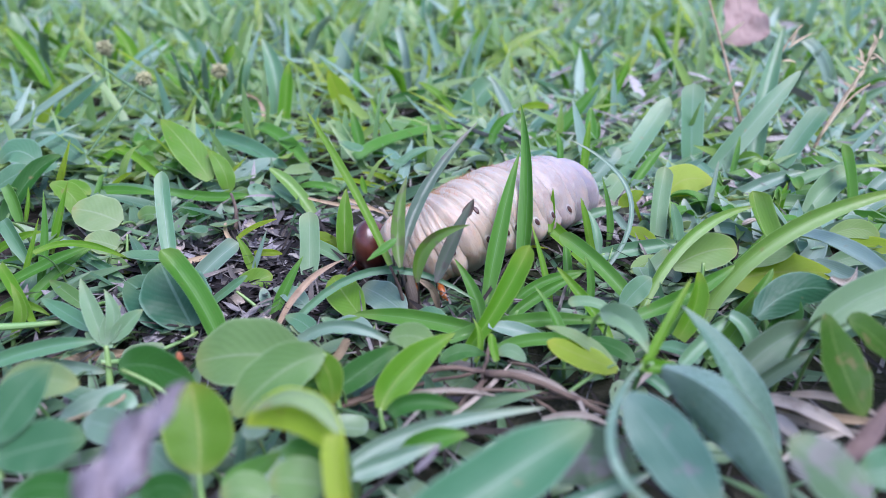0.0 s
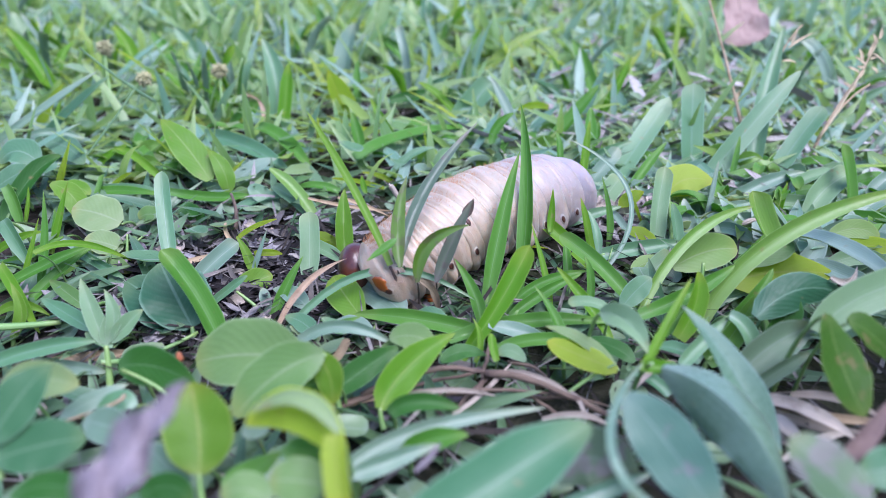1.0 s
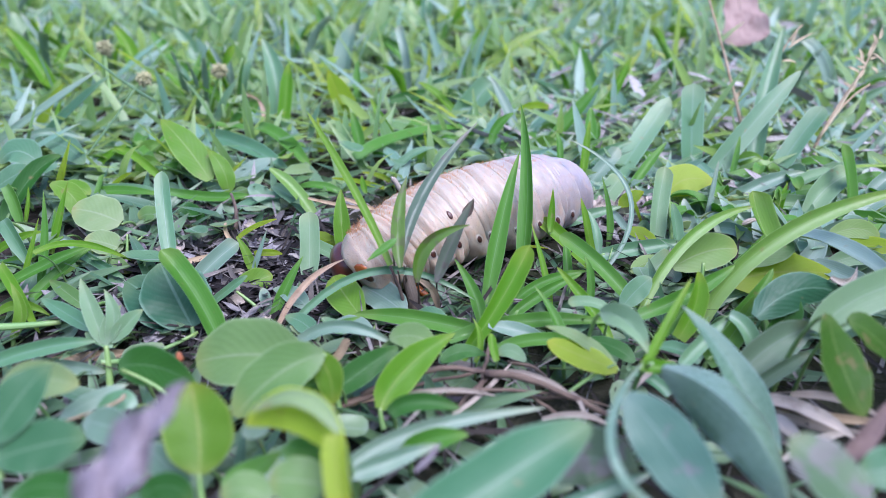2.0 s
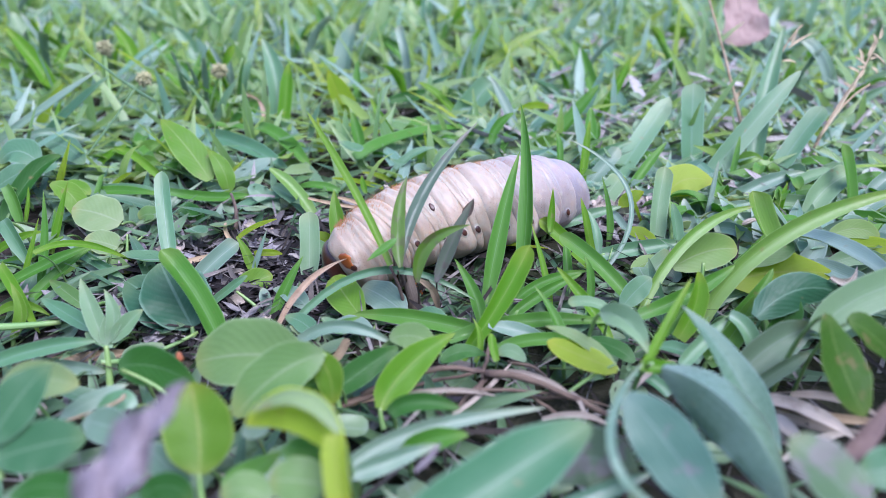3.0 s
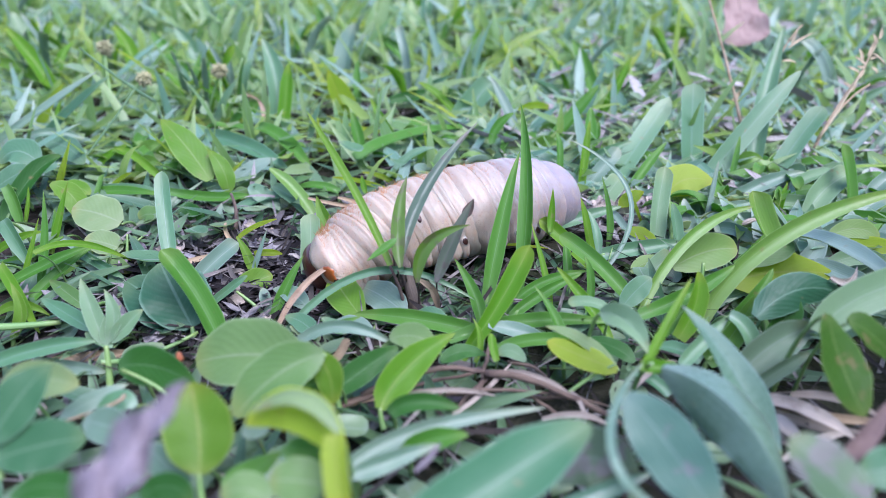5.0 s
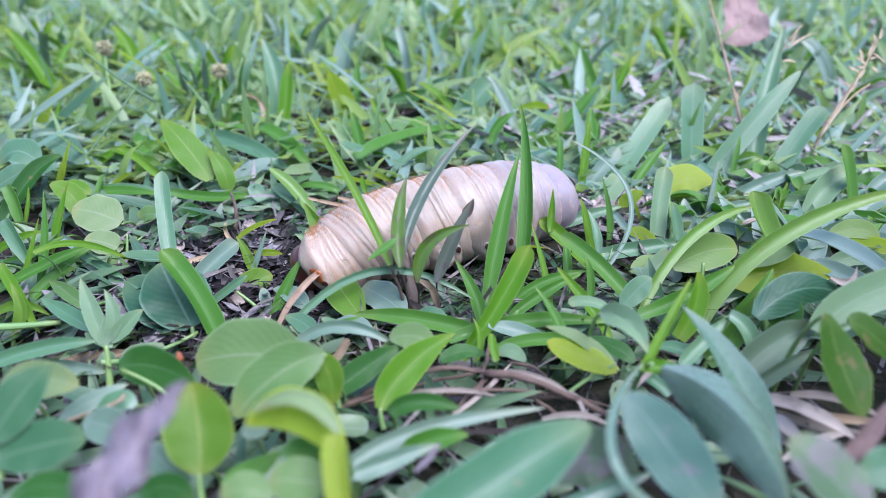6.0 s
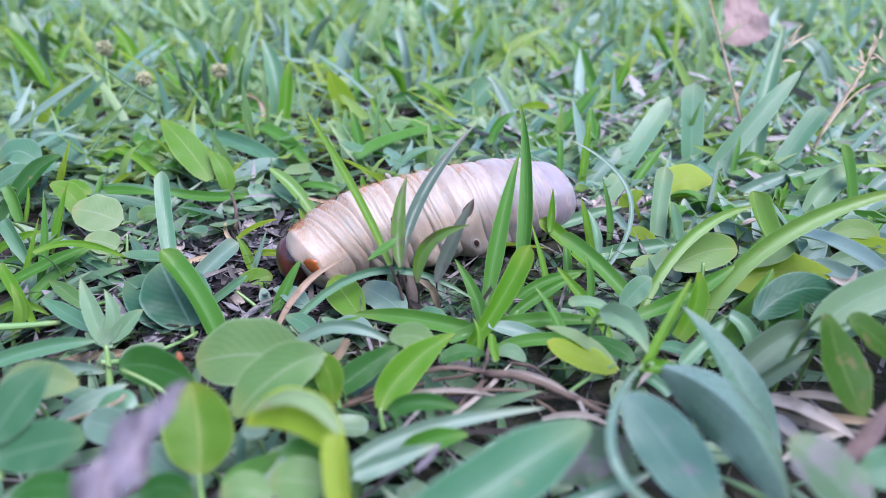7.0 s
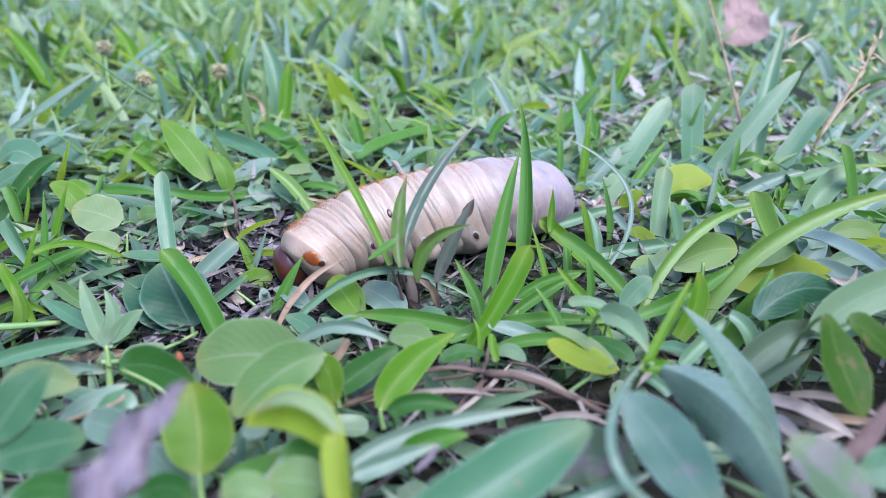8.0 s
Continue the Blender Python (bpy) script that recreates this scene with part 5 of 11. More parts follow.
leaf_part(plant, "leaf_blade", (0.0756, 0.1181, 0.0180), (0.0789, 0.1177, 0.0172), (0.0808, 0.1191, 0.0200), 0.00150, 0, MAT_PALESTRAW, "curl", 0.8)
plant = thing("grass_tuft", (0.0825, 0.2164, 0), "broad blue-green blade with a cut tip", "grass", group="grass tufts in the lawn")
stem_part(plant, "sheath", (0.0825, 0.2164, -0.001), (0.0825, 0.2175, 0.0032), (0.0825, 0.2186, 0.0054), 0.00140)
leaf_part(plant, "blade", (0.0825, 0.2164, 0.0010), (0.0825, 0.2238, 0.0155), (0.0833, 0.2305, 0.0284), 0.00825, 0, "blue", "blunt", 0.12)
leaf_part(plant, "blade", (0.0447, 0.192, -0.0004), (0.0585, 0.212, 0.0066), (0.0779, 0.2358, 0.0224), 0.00700, 0, "blue", "blunt", 0.15)
plant = thing("grass_tuft", (0.0826, 0.2074, 0), "tall leaning blades behind the grub", "grass", group="grass tufts in the lawn")
stem_part(plant, "sheath", (0.0826, 0.2074, -0.001), (0.0850, 0.2088, 0.0036), (0.0875, 0.2101, 0.0062), 0.00111)
leaf_part(plant, "blade", (0.0826, 0.2074, 0.0010), (0.0989, 0.2164, 0.0184), (0.1148, 0.2244, 0.0340), 0.00652, 0, "blue", "grass", 0.2)
stem_part(plant, "sheath", (0.1012, 0.2133, -0.001), (0.1021, 0.2157, 0.0040), (0.1030, 0.2181, 0.0069), 0.00097)
leaf_part(plant, "blade", (0.1012, 0.2133, 0.0010), (0.1072, 0.2291, 0.0207), (0.1165, 0.2462, 0.0431), 0.00568, 0, "blue", "grass", 0.55)
stem_part(plant, "sheath", (0.1053, 0.2099, -0.001), (0.1067, 0.2108, 0.0028), (0.1081, 0.2117, 0.0047), 0.00106)
leaf_part(plant, "blade", (0.1053, 0.2099, 0.0010), (0.1145, 0.2161, 0.0132), (0.1233, 0.2211, 0.0230), 0.00622, 0, "blue", "blunt", 0.15)
plant = thing("grass_tuft", (0.0560, 0.2597, 0), "slim bright blade behind the grub", "grass", group="grass tufts in the lawn")
stem_part(plant, "sheath", (0.0560, 0.2597, -0.001), (0.0575, 0.2608, 0.0032), (0.0590, 0.2620, 0.0054), 0.00056)
leaf_part(plant, "blade", (0.0560, 0.2597, 0.0010), (0.0659, 0.2672, 0.0156), (0.0731, 0.2737, 0.0283), 0.00328, 0, "bright", "grass", 0.55)
stem_part(plant, "sheath", (0.0360, 0.2400, -0.001), (0.0376, 0.2408, 0.0026), (0.0391, 0.2416, 0.0042), 0.00084)
leaf_part(plant, "blade", (0.0360, 0.2400, 0.0010), (0.0463, 0.2454, 0.0116), (0.0565, 0.2512, 0.0228), 0.00491, 0, "mid", "grass", 0.55)
stem_part(plant, "sheath", (0.0671, 0.2907, -0.001), (0.0662, 0.2919, 0.0034), (0.0653, 0.2931, 0.0058), 0.00090)
leaf_part(plant, "blade", (0.0671, 0.2907, 0.0010), (0.0613, 0.2989, 0.0171), (0.0550, 0.3048, 0.0285), 0.00531, 0, "mid", "grass", 0.55)
stem_part(plant, "sheath", (0.0492, 0.2227, -0.001), (0.0495, 0.2233, 0.0020), (0.0498, 0.2238, 0.0031), 0.00065)
leaf_part(plant, "blade", (0.0492, 0.2227, 0.0010), (0.0511, 0.2262, 0.0078), (0.0530, 0.2302, 0.0155), 0.00384, 0, "mid", "grass", 0.55)
plant = thing("dead_leaf", (0.1533, 0.3872, 0), "large pinkish dead leaf lying on the lawn", "dry leaf")
stem_part(plant, "midrib", (0.1533, 0.3874, 0.0506), (0.1512, 0.3728, 0.0331), (0.1552, 0.3584, 0.0157), 0.00080, MAT_TWIG)
leaf_part(plant, "leaf_blade", (0.1533, 0.3872, 0.0508), (0.1512, 0.3726, 0.0333), (0.1528, 0.3577, 0.0164), 0.02500, 0, MAT_PINK, "fan", 0.35, ripple=0.2)
plant = thing("dry_stalk", (0.1030, 0.2330, 0), "thin bent straw-coloured dry stalk", "dry stalk")
stem_part(plant, "stem", (0.1030, 0.2330, 0.0133), (0.1018, 0.2531, 0.0305), (0.0989, 0.2748, 0.0509), 0.00061, MAT_DRY, "", 0.15, 0.4)
stem_part(plant, "midrib", (0.1227, 0.2785, 0.0008), (0.1199, 0.2822, 0.0057), (0.1230, 0.2862, 0.0115), 0.00010, MAT_TWIG)
leaf_part(plant, "leaf_blade", (0.1227, 0.2783, 0.0010), (0.1199, 0.2820, 0.0059), (0.1231, 0.2862, 0.0119), 0.00326, 0, MAT_DRY, "curl", 0.8)
plant = thing("seeding_grass", (0.1252, 0.2232, 0), "straw-coloured grass stalk with a seed plume", "dry stalk")
stem_part(plant, "stem", (0.1252, 0.2232, 0.0118), (0.1377, 0.2335, 0.0253), (0.1485, 0.2440, 0.0392), 0.00057, MAT_PLUME, "", 0.15, 0.4)
stem_part(plant, "stem", (0.1248, 0.2228, 0.0110), (0.1348, 0.2320, 0.0223), (0.1447, 0.2402, 0.0318), 0.00048, MAT_DRY, "", 0, 0.4)
stem_part(plant, "stem", (0.1237, 0.2218, 0.0090), (0.1348, 0.2309, 0.0202), (0.1462, 0.2374, 0.0263), 0.00048, MAT_DRY, "", 0, 0.4)
leaf_part(plant, "spikelet", (0.1421, 0.2389, 0.0336), (0.1420, 0.2400, 0.0357), (0.1411, 0.2411, 0.0378), 0.00115, 0, MAT_PLUME, "lance", 0.6)
leaf_part(plant, "spikelet", (0.1440, 0.2398, 0.0353), (0.1457, 0.2411, 0.0378), (0.1465, 0.2424, 0.0404), 0.00115, 0, MAT_PLUME, "lance", 0.6)
leaf_part(plant, "spikelet", (0.1431, 0.2385, 0.0327), (0.1417, 0.2391, 0.0340), (0.1396, 0.2398, 0.0353), 0.00115, 0, MAT_PLUME, "lance", 0.6)
leaf_part(plant, "spikelet", (0.1450, 0.2394, 0.0344), (0.1469, 0.2396, 0.0349), (0.1481, 0.2398, 0.0353), 0.00115, 0, MAT_PLUME, "lance", 0.6)
leaf_part(plant, "spikelet", (0.1459, 0.2402, 0.0361), (0.1483, 0.2394, 0.0344), (0.1500, 0.2385, 0.0327), 0.00115, 0, MAT_PLUME, "lance", 0.6)
leaf_part(plant, "spikelet", (0.1427, 0.2379, 0.0315), (0.1419, 0.2380, 0.0319), (0.1404, 0.2382, 0.0322), 0.00115, 0, MAT_PLUME, "lance", 0.6)
leaf_part(plant, "spikelet", (0.1469, 0.2415, 0.0387), (0.1468, 0.2424, 0.0404), (0.1459, 0.2433, 0.0421), 0.00115, 0, MAT_PLUME, "lance", 0.6)
leaf_part(plant, "spikelet", (0.1411, 0.2372, 0.0302), (0.1396, 0.2377, 0.0312), (0.1373, 0.2382, 0.0322), 0.00115, 0, MAT_PLUME, "lance", 0.6)
leaf_part(plant, "spikelet", (0.1402, 0.2363, 0.0285), (0.1420, 0.2369, 0.0297), (0.1431, 0.2376, 0.0310), 0.00115, 0, MAT_PLUME, "lance", 0.6)
leaf_part(plant, "spikelet", (0.1383, 0.2347, 0.0254), (0.1374, 0.2353, 0.0265), (0.1358, 0.2358, 0.0276), 0.00115, 0, MAT_PLUME, "lance", 0.6)
leaf_part(plant, "spikelet", (0.1454, 0.2380, 0.0319), (0.1467, 0.2375, 0.0309), (0.1473, 0.2370, 0.0298), 0.00115, 0, MAT_PLUME, "lance", 0.6)
leaf_part(plant, "spikelet", (0.1481, 0.2424, 0.0404), (0.1488, 0.2433, 0.0421), (0.1488, 0.2442, 0.0438), 0.00115, 0, MAT_PLUME, "lance", 0.6)
leaf_part(plant, "spikelet", (0.1373, 0.2341, 0.0242), (0.1391, 0.2348, 0.0255), (0.1402, 0.2354, 0.0268), 0.00115, 0, MAT_PLUME, "lance", 0.6)
plant = thing("seeding_grass", (0.1094, 0.2336, 0), "fine dry grass awn above the lawn", "dry stalk")
stem_part(plant, "stem", (0.1094, 0.2336, 0.0145), (0.1177, 0.2480, 0.0316), (0.1292, 0.2591, 0.0423), 0.00040, MAT_DRY, "", 0, 0.4)
leaf_part(plant, "spikelet", (0.1226, 0.2523, 0.0356), (0.1274, 0.2538, 0.0384), (0.1321, 0.2548, 0.0405), 0.00100, 0, MAT_PLUME, "lance", 0.6)
leaf_part(plant, "spikelet", (0.1236, 0.2526, 0.0362), (0.1248, 0.2540, 0.0390), (0.1260, 0.2551, 0.0410), 0.00100, 0, MAT_PLUME, "lance", 0.6)
leaf_part(plant, "spikelet", (0.1206, 0.2502, 0.0315), (0.1231, 0.2502, 0.0315), (0.1256, 0.2499, 0.0308), 0.00100, 0, MAT_PLUME, "lance", 0.6)
plant = thing("grass_tuft", (-0.0282, 0.2134, 0), "long blade lying across behind the grub", "grass", group="grass tufts in the lawn")
stem_part(plant, "sheath", (-0.0282, 0.2224, 0), (-0.0282, 0.2194, 0.0048), (-0.0282, 0.2134, 0.0080), 0.00050)
leaf_part(plant, "blade", (-0.0282, 0.2134, 0.0080), (-0.0107, 0.2347, 0.0091), (0.0166, 0.2538, 0.0060), 0.00534, -15, "mid", "grass", 0.55)
stem_part(plant, "sheath", (-0.0281, 0.2271, -0.001), (-0.0283, 0.2278, 0.0022), (-0.0285, 0.2284, 0.0034), 0.00066)
leaf_part(plant, "blade", (-0.0281, 0.2271, 0.0010), (-0.0293, 0.2313, 0.0092), (-0.0316, 0.2355, 0.0173), 0.00391, 0, "mid", "grass", 0.55)
stem_part(plant, "sheath", (-0.0148, 0.2412, -0.001), (-0.0157, 0.2419, 0.0022), (-0.0165, 0.2425, 0.0034), 0.00049)
leaf_part(plant, "blade", (-0.0148, 0.2412, 0.0010), (-0.0206, 0.2453, 0.0089), (-0.0267, 0.2503, 0.0186), 0.00288, 0, "bright", "grass", 0.55)
plant = thing("grass_tuft", (-0.0370, 0.2729, 0), "broad olive and pale blades behind the grub", "grass", group="grass tufts in the lawn")
stem_part(plant, "sheath", (-0.0370, 0.2729, -0.001), (-0.0378, 0.2737, 0.0026), (-0.0385, 0.2745, 0.0042), 0.00163)
leaf_part(plant, "blade", (-0.0370, 0.2729, 0.0010), (-0.0420, 0.2783, 0.0116), (-0.0466, 0.2831, 0.0209), 0.00959, 0, "lime", "lance", 0.55)
stem_part(plant, "sheath", (-0.0495, 0.3395, -0.001), (-0.0492, 0.3406, 0.0030), (-0.0489, 0.3416, 0.0051), 0.00169)
leaf_part(plant, "blade", (-0.0495, 0.3395, 0.0010), (-0.0476, 0.3465, 0.0145), (-0.0432, 0.3532, 0.0276), 0.00996, 0, "sage", "grass", 0.55)
stem_part(plant, "sheath", (-0.0556, 0.3535, -0.001), (-0.0543, 0.3543, 0.0025), (-0.0530, 0.3551, 0.0041), 0.00068)
leaf_part(plant, "blade", (-0.0556, 0.3535, 0.0010), (-0.0470, 0.3587, 0.0112), (-0.0390, 0.3640, 0.0214), 0.00401, 0, "sage", "grass", 0.55)
stem_part(plant, "sheath", (-0.0371, 0.2994, -0.001), (-0.0372, 0.3002, 0.0025), (-0.0373, 0.3009, 0.0040), 0.00055)
leaf_part(plant, "blade", (-0.0371, 0.2994, 0.0010), (-0.0376, 0.3045, 0.0109), (-0.0371, 0.3090, 0.0197), 0.00322, 0, "mid", "grass", 0.55)
plant = thing("grass_tuft", (0.0082, 0.2729, 0), "leaning green blades in the lawn", "grass", group="grass tufts in the lawn")
stem_part(plant, "sheath", (0.0082, 0.2729, -0.001), (0.0069, 0.2736, 0.0024), (0.0055, 0.2744, 0.0039), 0.00066)
leaf_part(plant, "blade", (0.0082, 0.2729, 0.0010), (-0.0009, 0.2778, 0.0105), (-0.0101, 0.2808, 0.0164), 0.00388, 0, "bright", "grass", 0.55)
stem_part(plant, "sheath", (0.0059, 0.2729, -0.001), (0.0069, 0.2735, 0.0023), (0.0079, 0.2742, 0.0036), 0.00163)
leaf_part(plant, "blade", (0.0059, 0.2729, 0.0010), (0.0123, 0.2773, 0.0095), (0.0201, 0.2806, 0.0160), 0.00959, 0, "blue", "blunt", 0.55)
stem_part(plant, "sheath", (0.0284, 0.2412, -0.001), (0.0276, 0.2422, 0.0029), (0.0269, 0.2432, 0.0047), 0.00070)
leaf_part(plant, "blade", (0.0284, 0.2412, 0.0010), (0.0234, 0.2476, 0.0134), (0.0173, 0.2536, 0.0251), 0.00411, 0, "sage", "grass", 0.55)
plant = thing("grass_tuft", (-0.0141, 0.3634, 0), "dark green blades further back", "grass", group="grass tufts in the lawn")
stem_part(plant, "sheath", (-0.0141, 0.3634, -0.001), (-0.0156, 0.3641, 0.0025), (-0.0171, 0.3649, 0.0040), 0.00115)
leaf_part(plant, "blade", (-0.0141, 0.3634, 0.0010), (-0.0241, 0.3685, 0.0109), (-0.0353, 0.3728, 0.0193), 0.00676, 0, "mid", "grass", 0.55)
stem_part(plant, "sheath", (0.0158, 0.3329, -0.001), (0.0150, 0.3335, 0.0020), (0.0143, 0.3340, 0.0030), 0.00079)
leaf_part(plant, "blade", (0.0158, 0.3329, 0.0010), (0.0109, 0.3364, 0.0078), (0.0054, 0.3409, 0.0165), 0.00462, 0, "mid", "grass", 0.55)
stem_part(plant, "sheath", (0.0135, 0.3634, -0.001), (0.0139, 0.3643, 0.0028), (0.0142, 0.3652, 0.0045), 0.00075)
leaf_part(plant, "blade", (0.0135, 0.3634, 0.0010), (0.0159, 0.3694, 0.0128), (0.0200, 0.3744, 0.0224), 0.00441, 0, "bright", "grass", 0.55)
stem_part(plant, "sheath", (-0.0586, 0.3791, -0.001), (-0.0591, 0.3802, 0.0032), (-0.0595, 0.3813, 0.0053), 0.00104)
leaf_part(plant, "blade", (-0.0586, 0.3791, 0.0010), (-0.0617, 0.3865, 0.0154), (-0.0702, 0.3947, 0.0314), 0.00610, 0, "mid", "grass", 0.55)
stem_part(plant, "sheath", (-0.0225, 0.2993, 0), (-0.0225, 0.2963, 0.0036), (-0.0225, 0.2903, 0.0060), 0.00050)
leaf_part(plant, "blade", (-0.0225, 0.2903, 0.0060), (-0.0034, 0.2948, 0.0077), (0.0186, 0.2975, 0.0060), 0.00484, 0, "deep", "grass", 0.55)
plant = thing("grass_tuft", (-0.0039, 0.2271, 0), "thin lime shoot behind the grub", "grass", group="grass tufts in the lawn")
stem_part(plant, "sheath", (-0.0039, 0.2271, -0.001), (-0.0041, 0.2275, 0.0018), (-0.0044, 0.2279, 0.0026), 0.00023)
leaf_part(plant, "blade", (-0.0039, 0.2271, 0.0010), (-0.0055, 0.2298, 0.0062), (-0.0066, 0.2325, 0.0114), 0.00137, 0, "lime", "spear", 0.55)
stem_part(plant, "sheath", (-0.0152, 0.2074, -0.001), (-0.0158, 0.2076, 0.0014), (-0.0163, 0.2078, 0.0017), 0.00028)
leaf_part(plant, "blade", (-0.0152, 0.2074, 0.0010), (-0.0188, 0.2087, 0.0034), (-0.0261, 0.2095, 0.0050), 0.00163, 0, "lime", "grass", 0.55)
plant = thing("grass_tuft", (0.0157, 0.2438, 0), "flat pale blades behind the grub", "grass", group="grass tufts in the lawn")
stem_part(plant, "sheath", (0.0157, 0.2528, 0), (0.0157, 0.2498, 0.0024), (0.0157, 0.2438, 0.0040), 0.00050)
leaf_part(plant, "blade", (0.0157, 0.2438, 0.0040), (0.0032, 0.2378, 0.0043), (-0.0047, 0.2314, 0.0040), 0.00363, 0, "sage", "grass", 0.55)
stem_part(plant, "sheath", (0.0193, 0.2453, 0), (0.0193, 0.2423, 0.0024), (0.0193, 0.2363, 0.0040), 0.00050)
leaf_part(plant, "blade", (0.0193, 0.2363, 0.0040), (0.0353, 0.2355, 0.0026), (0.0514, 0.2363, 0.0040), 0.00402, 0, "sage", "grass", 0.55)
stem_part(plant, "sheath", (0.0409, 0.2747, 0), (0.0409, 0.2717, 0.0060), (0.0409, 0.2657, 0.0100), 0.00046)
leaf_part(plant, "blade", (0.0409, 0.2657, 0.0100), (0.0352, 0.2648, 0.0112), (0.0285, 0.2626, 0.0100), 0.00284, 0, "lime", "grass", 0.55)
plant = thing("grass_tuft", (-0.1641, 0.2227, 0), "pale arching blade at the lawn's side", "grass", group="grass tufts in the lawn")
stem_part(plant, "sheath", (-0.1641, 0.2227, -0.001), (-0.1604, 0.2248, 0.0035), (-0.1566, 0.2270, 0.0060), 0.00050)
leaf_part(plant, "blade", (-0.1641, 0.2227, 0.0010), (-0.1391, 0.2369, 0.0176), (-0.1222, 0.2481, 0.0284), 0.00294, 0, "sage", "grass", 0.55)
stem_part(plant, "sheath", (-0.1476, 0.2370, -0.001), (-0.1456, 0.2379, 0.0029), (-0.1437, 0.2389, 0.0048), 0.00086)
leaf_part(plant, "blade", (-0.1476, 0.2370, 0.0010), (-0.1344, 0.2435, 0.0136), (-0.1195, 0.2499, 0.0262), 0.00506, 0, "blue", "grass", 0.55)
plant = thing("grass_tuft", (-0.1710, 0.3067, 0), "bright leaning blades in the lawn", "grass", group="grass tufts in the lawn")
stem_part(plant, "sheath", (-0.1710, 0.3067, -0.001), (-0.1727, 0.3080, 0.0034), (-0.1745, 0.3092, 0.0059), 0.00107)
leaf_part(plant, "blade", (-0.1710, 0.3067, 0.0010), (-0.1826, 0.3151, 0.0172), (-0.1957, 0.3222, 0.0311), 0.00632, 0, "bright", "grass", 0.55)
stem_part(plant, "sheath", (-0.2176, 0.3507, 0), (-0.2176, 0.3477, 0.0072), (-0.2176, 0.3417, 0.0120), 0.00050)
leaf_part(plant, "blade", (-0.2176, 0.3417, 0.0120), (-0.1863, 0.3179, 0.0110), (-0.1558, 0.2920, 0.0060), 0.00540, 0, "bright", "grass", 0.55)
plant = thing("seeding_weed", (-0.1034, 0.2466, 0), "thin dark stalk with a fuzzy seed head", "weed", group="seeding weeds")
stem_part(plant, "stem", (-0.1034, 0.2466, 0.0179), (-0.1176, 0.2508, 0.0260), (-0.1308, 0.2555, 0.0352), 0.00062, MAT_STALK, "", 0, 0.4)
stem_part(plant, "stem", (-0.0964, 0.2307, -0.0020), (-0.0983, 0.2386, 0.0078), (-0.1034, 0.2466, 0.0179), 0.00055, MAT_STALK, "", 0, 0.4)
plant = thing("seeding_weed", (-0.1197, 0.2151, 0), "thin green stalk with a round fuzzy seed head", "weed", group="seeding weeds")
stem_part(plant, "stem", (-0.1197, 0.2151, 0.0047), (-0.1115, 0.2264, 0.0157), (-0.1044, 0.2374, 0.0263), 0.00042, MAT_STALK, "", 0, 0.4)
seed_head(plant, (-0.1032, 0.2403, 0.0275), 0.0030)
plant = thing("seeding_weed", (-0.1329, 0.2751, 0), "far round fuzzy seed head above the lawn", "weed", group="seeding weeds")
stem_part(plant, "stem", (-0.1329, 0.2751, 0.0078), (-0.1352, 0.2814, 0.0199), (-0.1363, 0.2855, 0.0280), 0.00068, MAT_STEM, "", 0, 0.4)
seed_head(plant, (-0.1363, 0.2860, 0.0289), 0.0036)
plant = thing("seeding_weed", (-0.0847, 0.2633, 0), "pale round seed head low in the lawn", "weed", group="seeding weeds")
stem_part(plant, "stem", (-0.0847, 0.2633, 0.0067), (-0.0860, 0.2673, 0.0145), (-0.0867, 0.2713, 0.0223), 0.00066, MAT_STEM, "", 0, 0.4)
seed_head(plant, (-0.0867, 0.2717, 0.0231), 0.0034)
plant = thing("grass_tuft", (-0.1505, 0.3395, 0), "upright bright blade with a white dry edge", "grass", group="grass tufts in the lawn")
stem_part(plant, "sheath", (-0.1505, 0.3395, -0.001), (-0.1508, 0.3406, 0.0030), (-0.1511, 0.3416, 0.0051), 0.00122)
leaf_part(plant, "blade", (-0.1505, 0.3395, 0.0010), (-0.1527, 0.3465, 0.0145), (-0.1615, 0.3528, 0.0268), 0.00719, 0, "bright", "grass", 0.55)
stem_part(plant, "sheath", (-0.1533, 0.3511, -0.001), (-0.1537, 0.3524, 0.0035), (-0.1542, 0.3536, 0.0059), 0.00024)
leaf_part(plant, "blade", (-0.1533, 0.3511, 0.0010), (-0.1562, 0.3596, 0.0175), (-0.1658, 0.3644, 0.0269), 0.00142, 0, "sage", "grass", 0.55)
plant = thing("oval_leaf_weed", (-0.0580, 0.1748, 0), "weed with pointed oval leaves on a reddish stem", "weed")
stem_part(plant, "stem", (-0.0580, 0.1748, 0.0010), (-0.0577, 0.1772, 0.0056), (-0.0592, 0.1796, 0.0102), 0.00063, MAT_STEM_DARK, "", 0, 0.4)
stem_part(plant, "petiole", (-0.0713, 0.2080, 0), (-0.0713, 0.2050, 0.0038), (-0.0713, 0.1990, 0.0063), 0.00050)
leaf_part(plant, "leaf", (-0.0713, 0.1990, 0.0063), (-0.0797, 0.2058, 0.0152), (-0.0882, 0.2115, 0.0219), 0.00980, 0, "leaf", "lance", 0.1)
leaf_part(plant, "leaf", (-0.0658, 0.1975, 0.0028), (-0.0673, 0.2, 0.0096), (-0.0725, 0.204, 0.0147), 0.00560, 0, "leaf", "lance", 0.15)
leaf_part(plant, "leaf", (-0.0668, 0.2015, 0.0024), (-0.0601, 0.2053, 0.0076), (-0.0523, 0.2078, 0.0102), 0.00531, 0, "sage", "lance", 0.15)
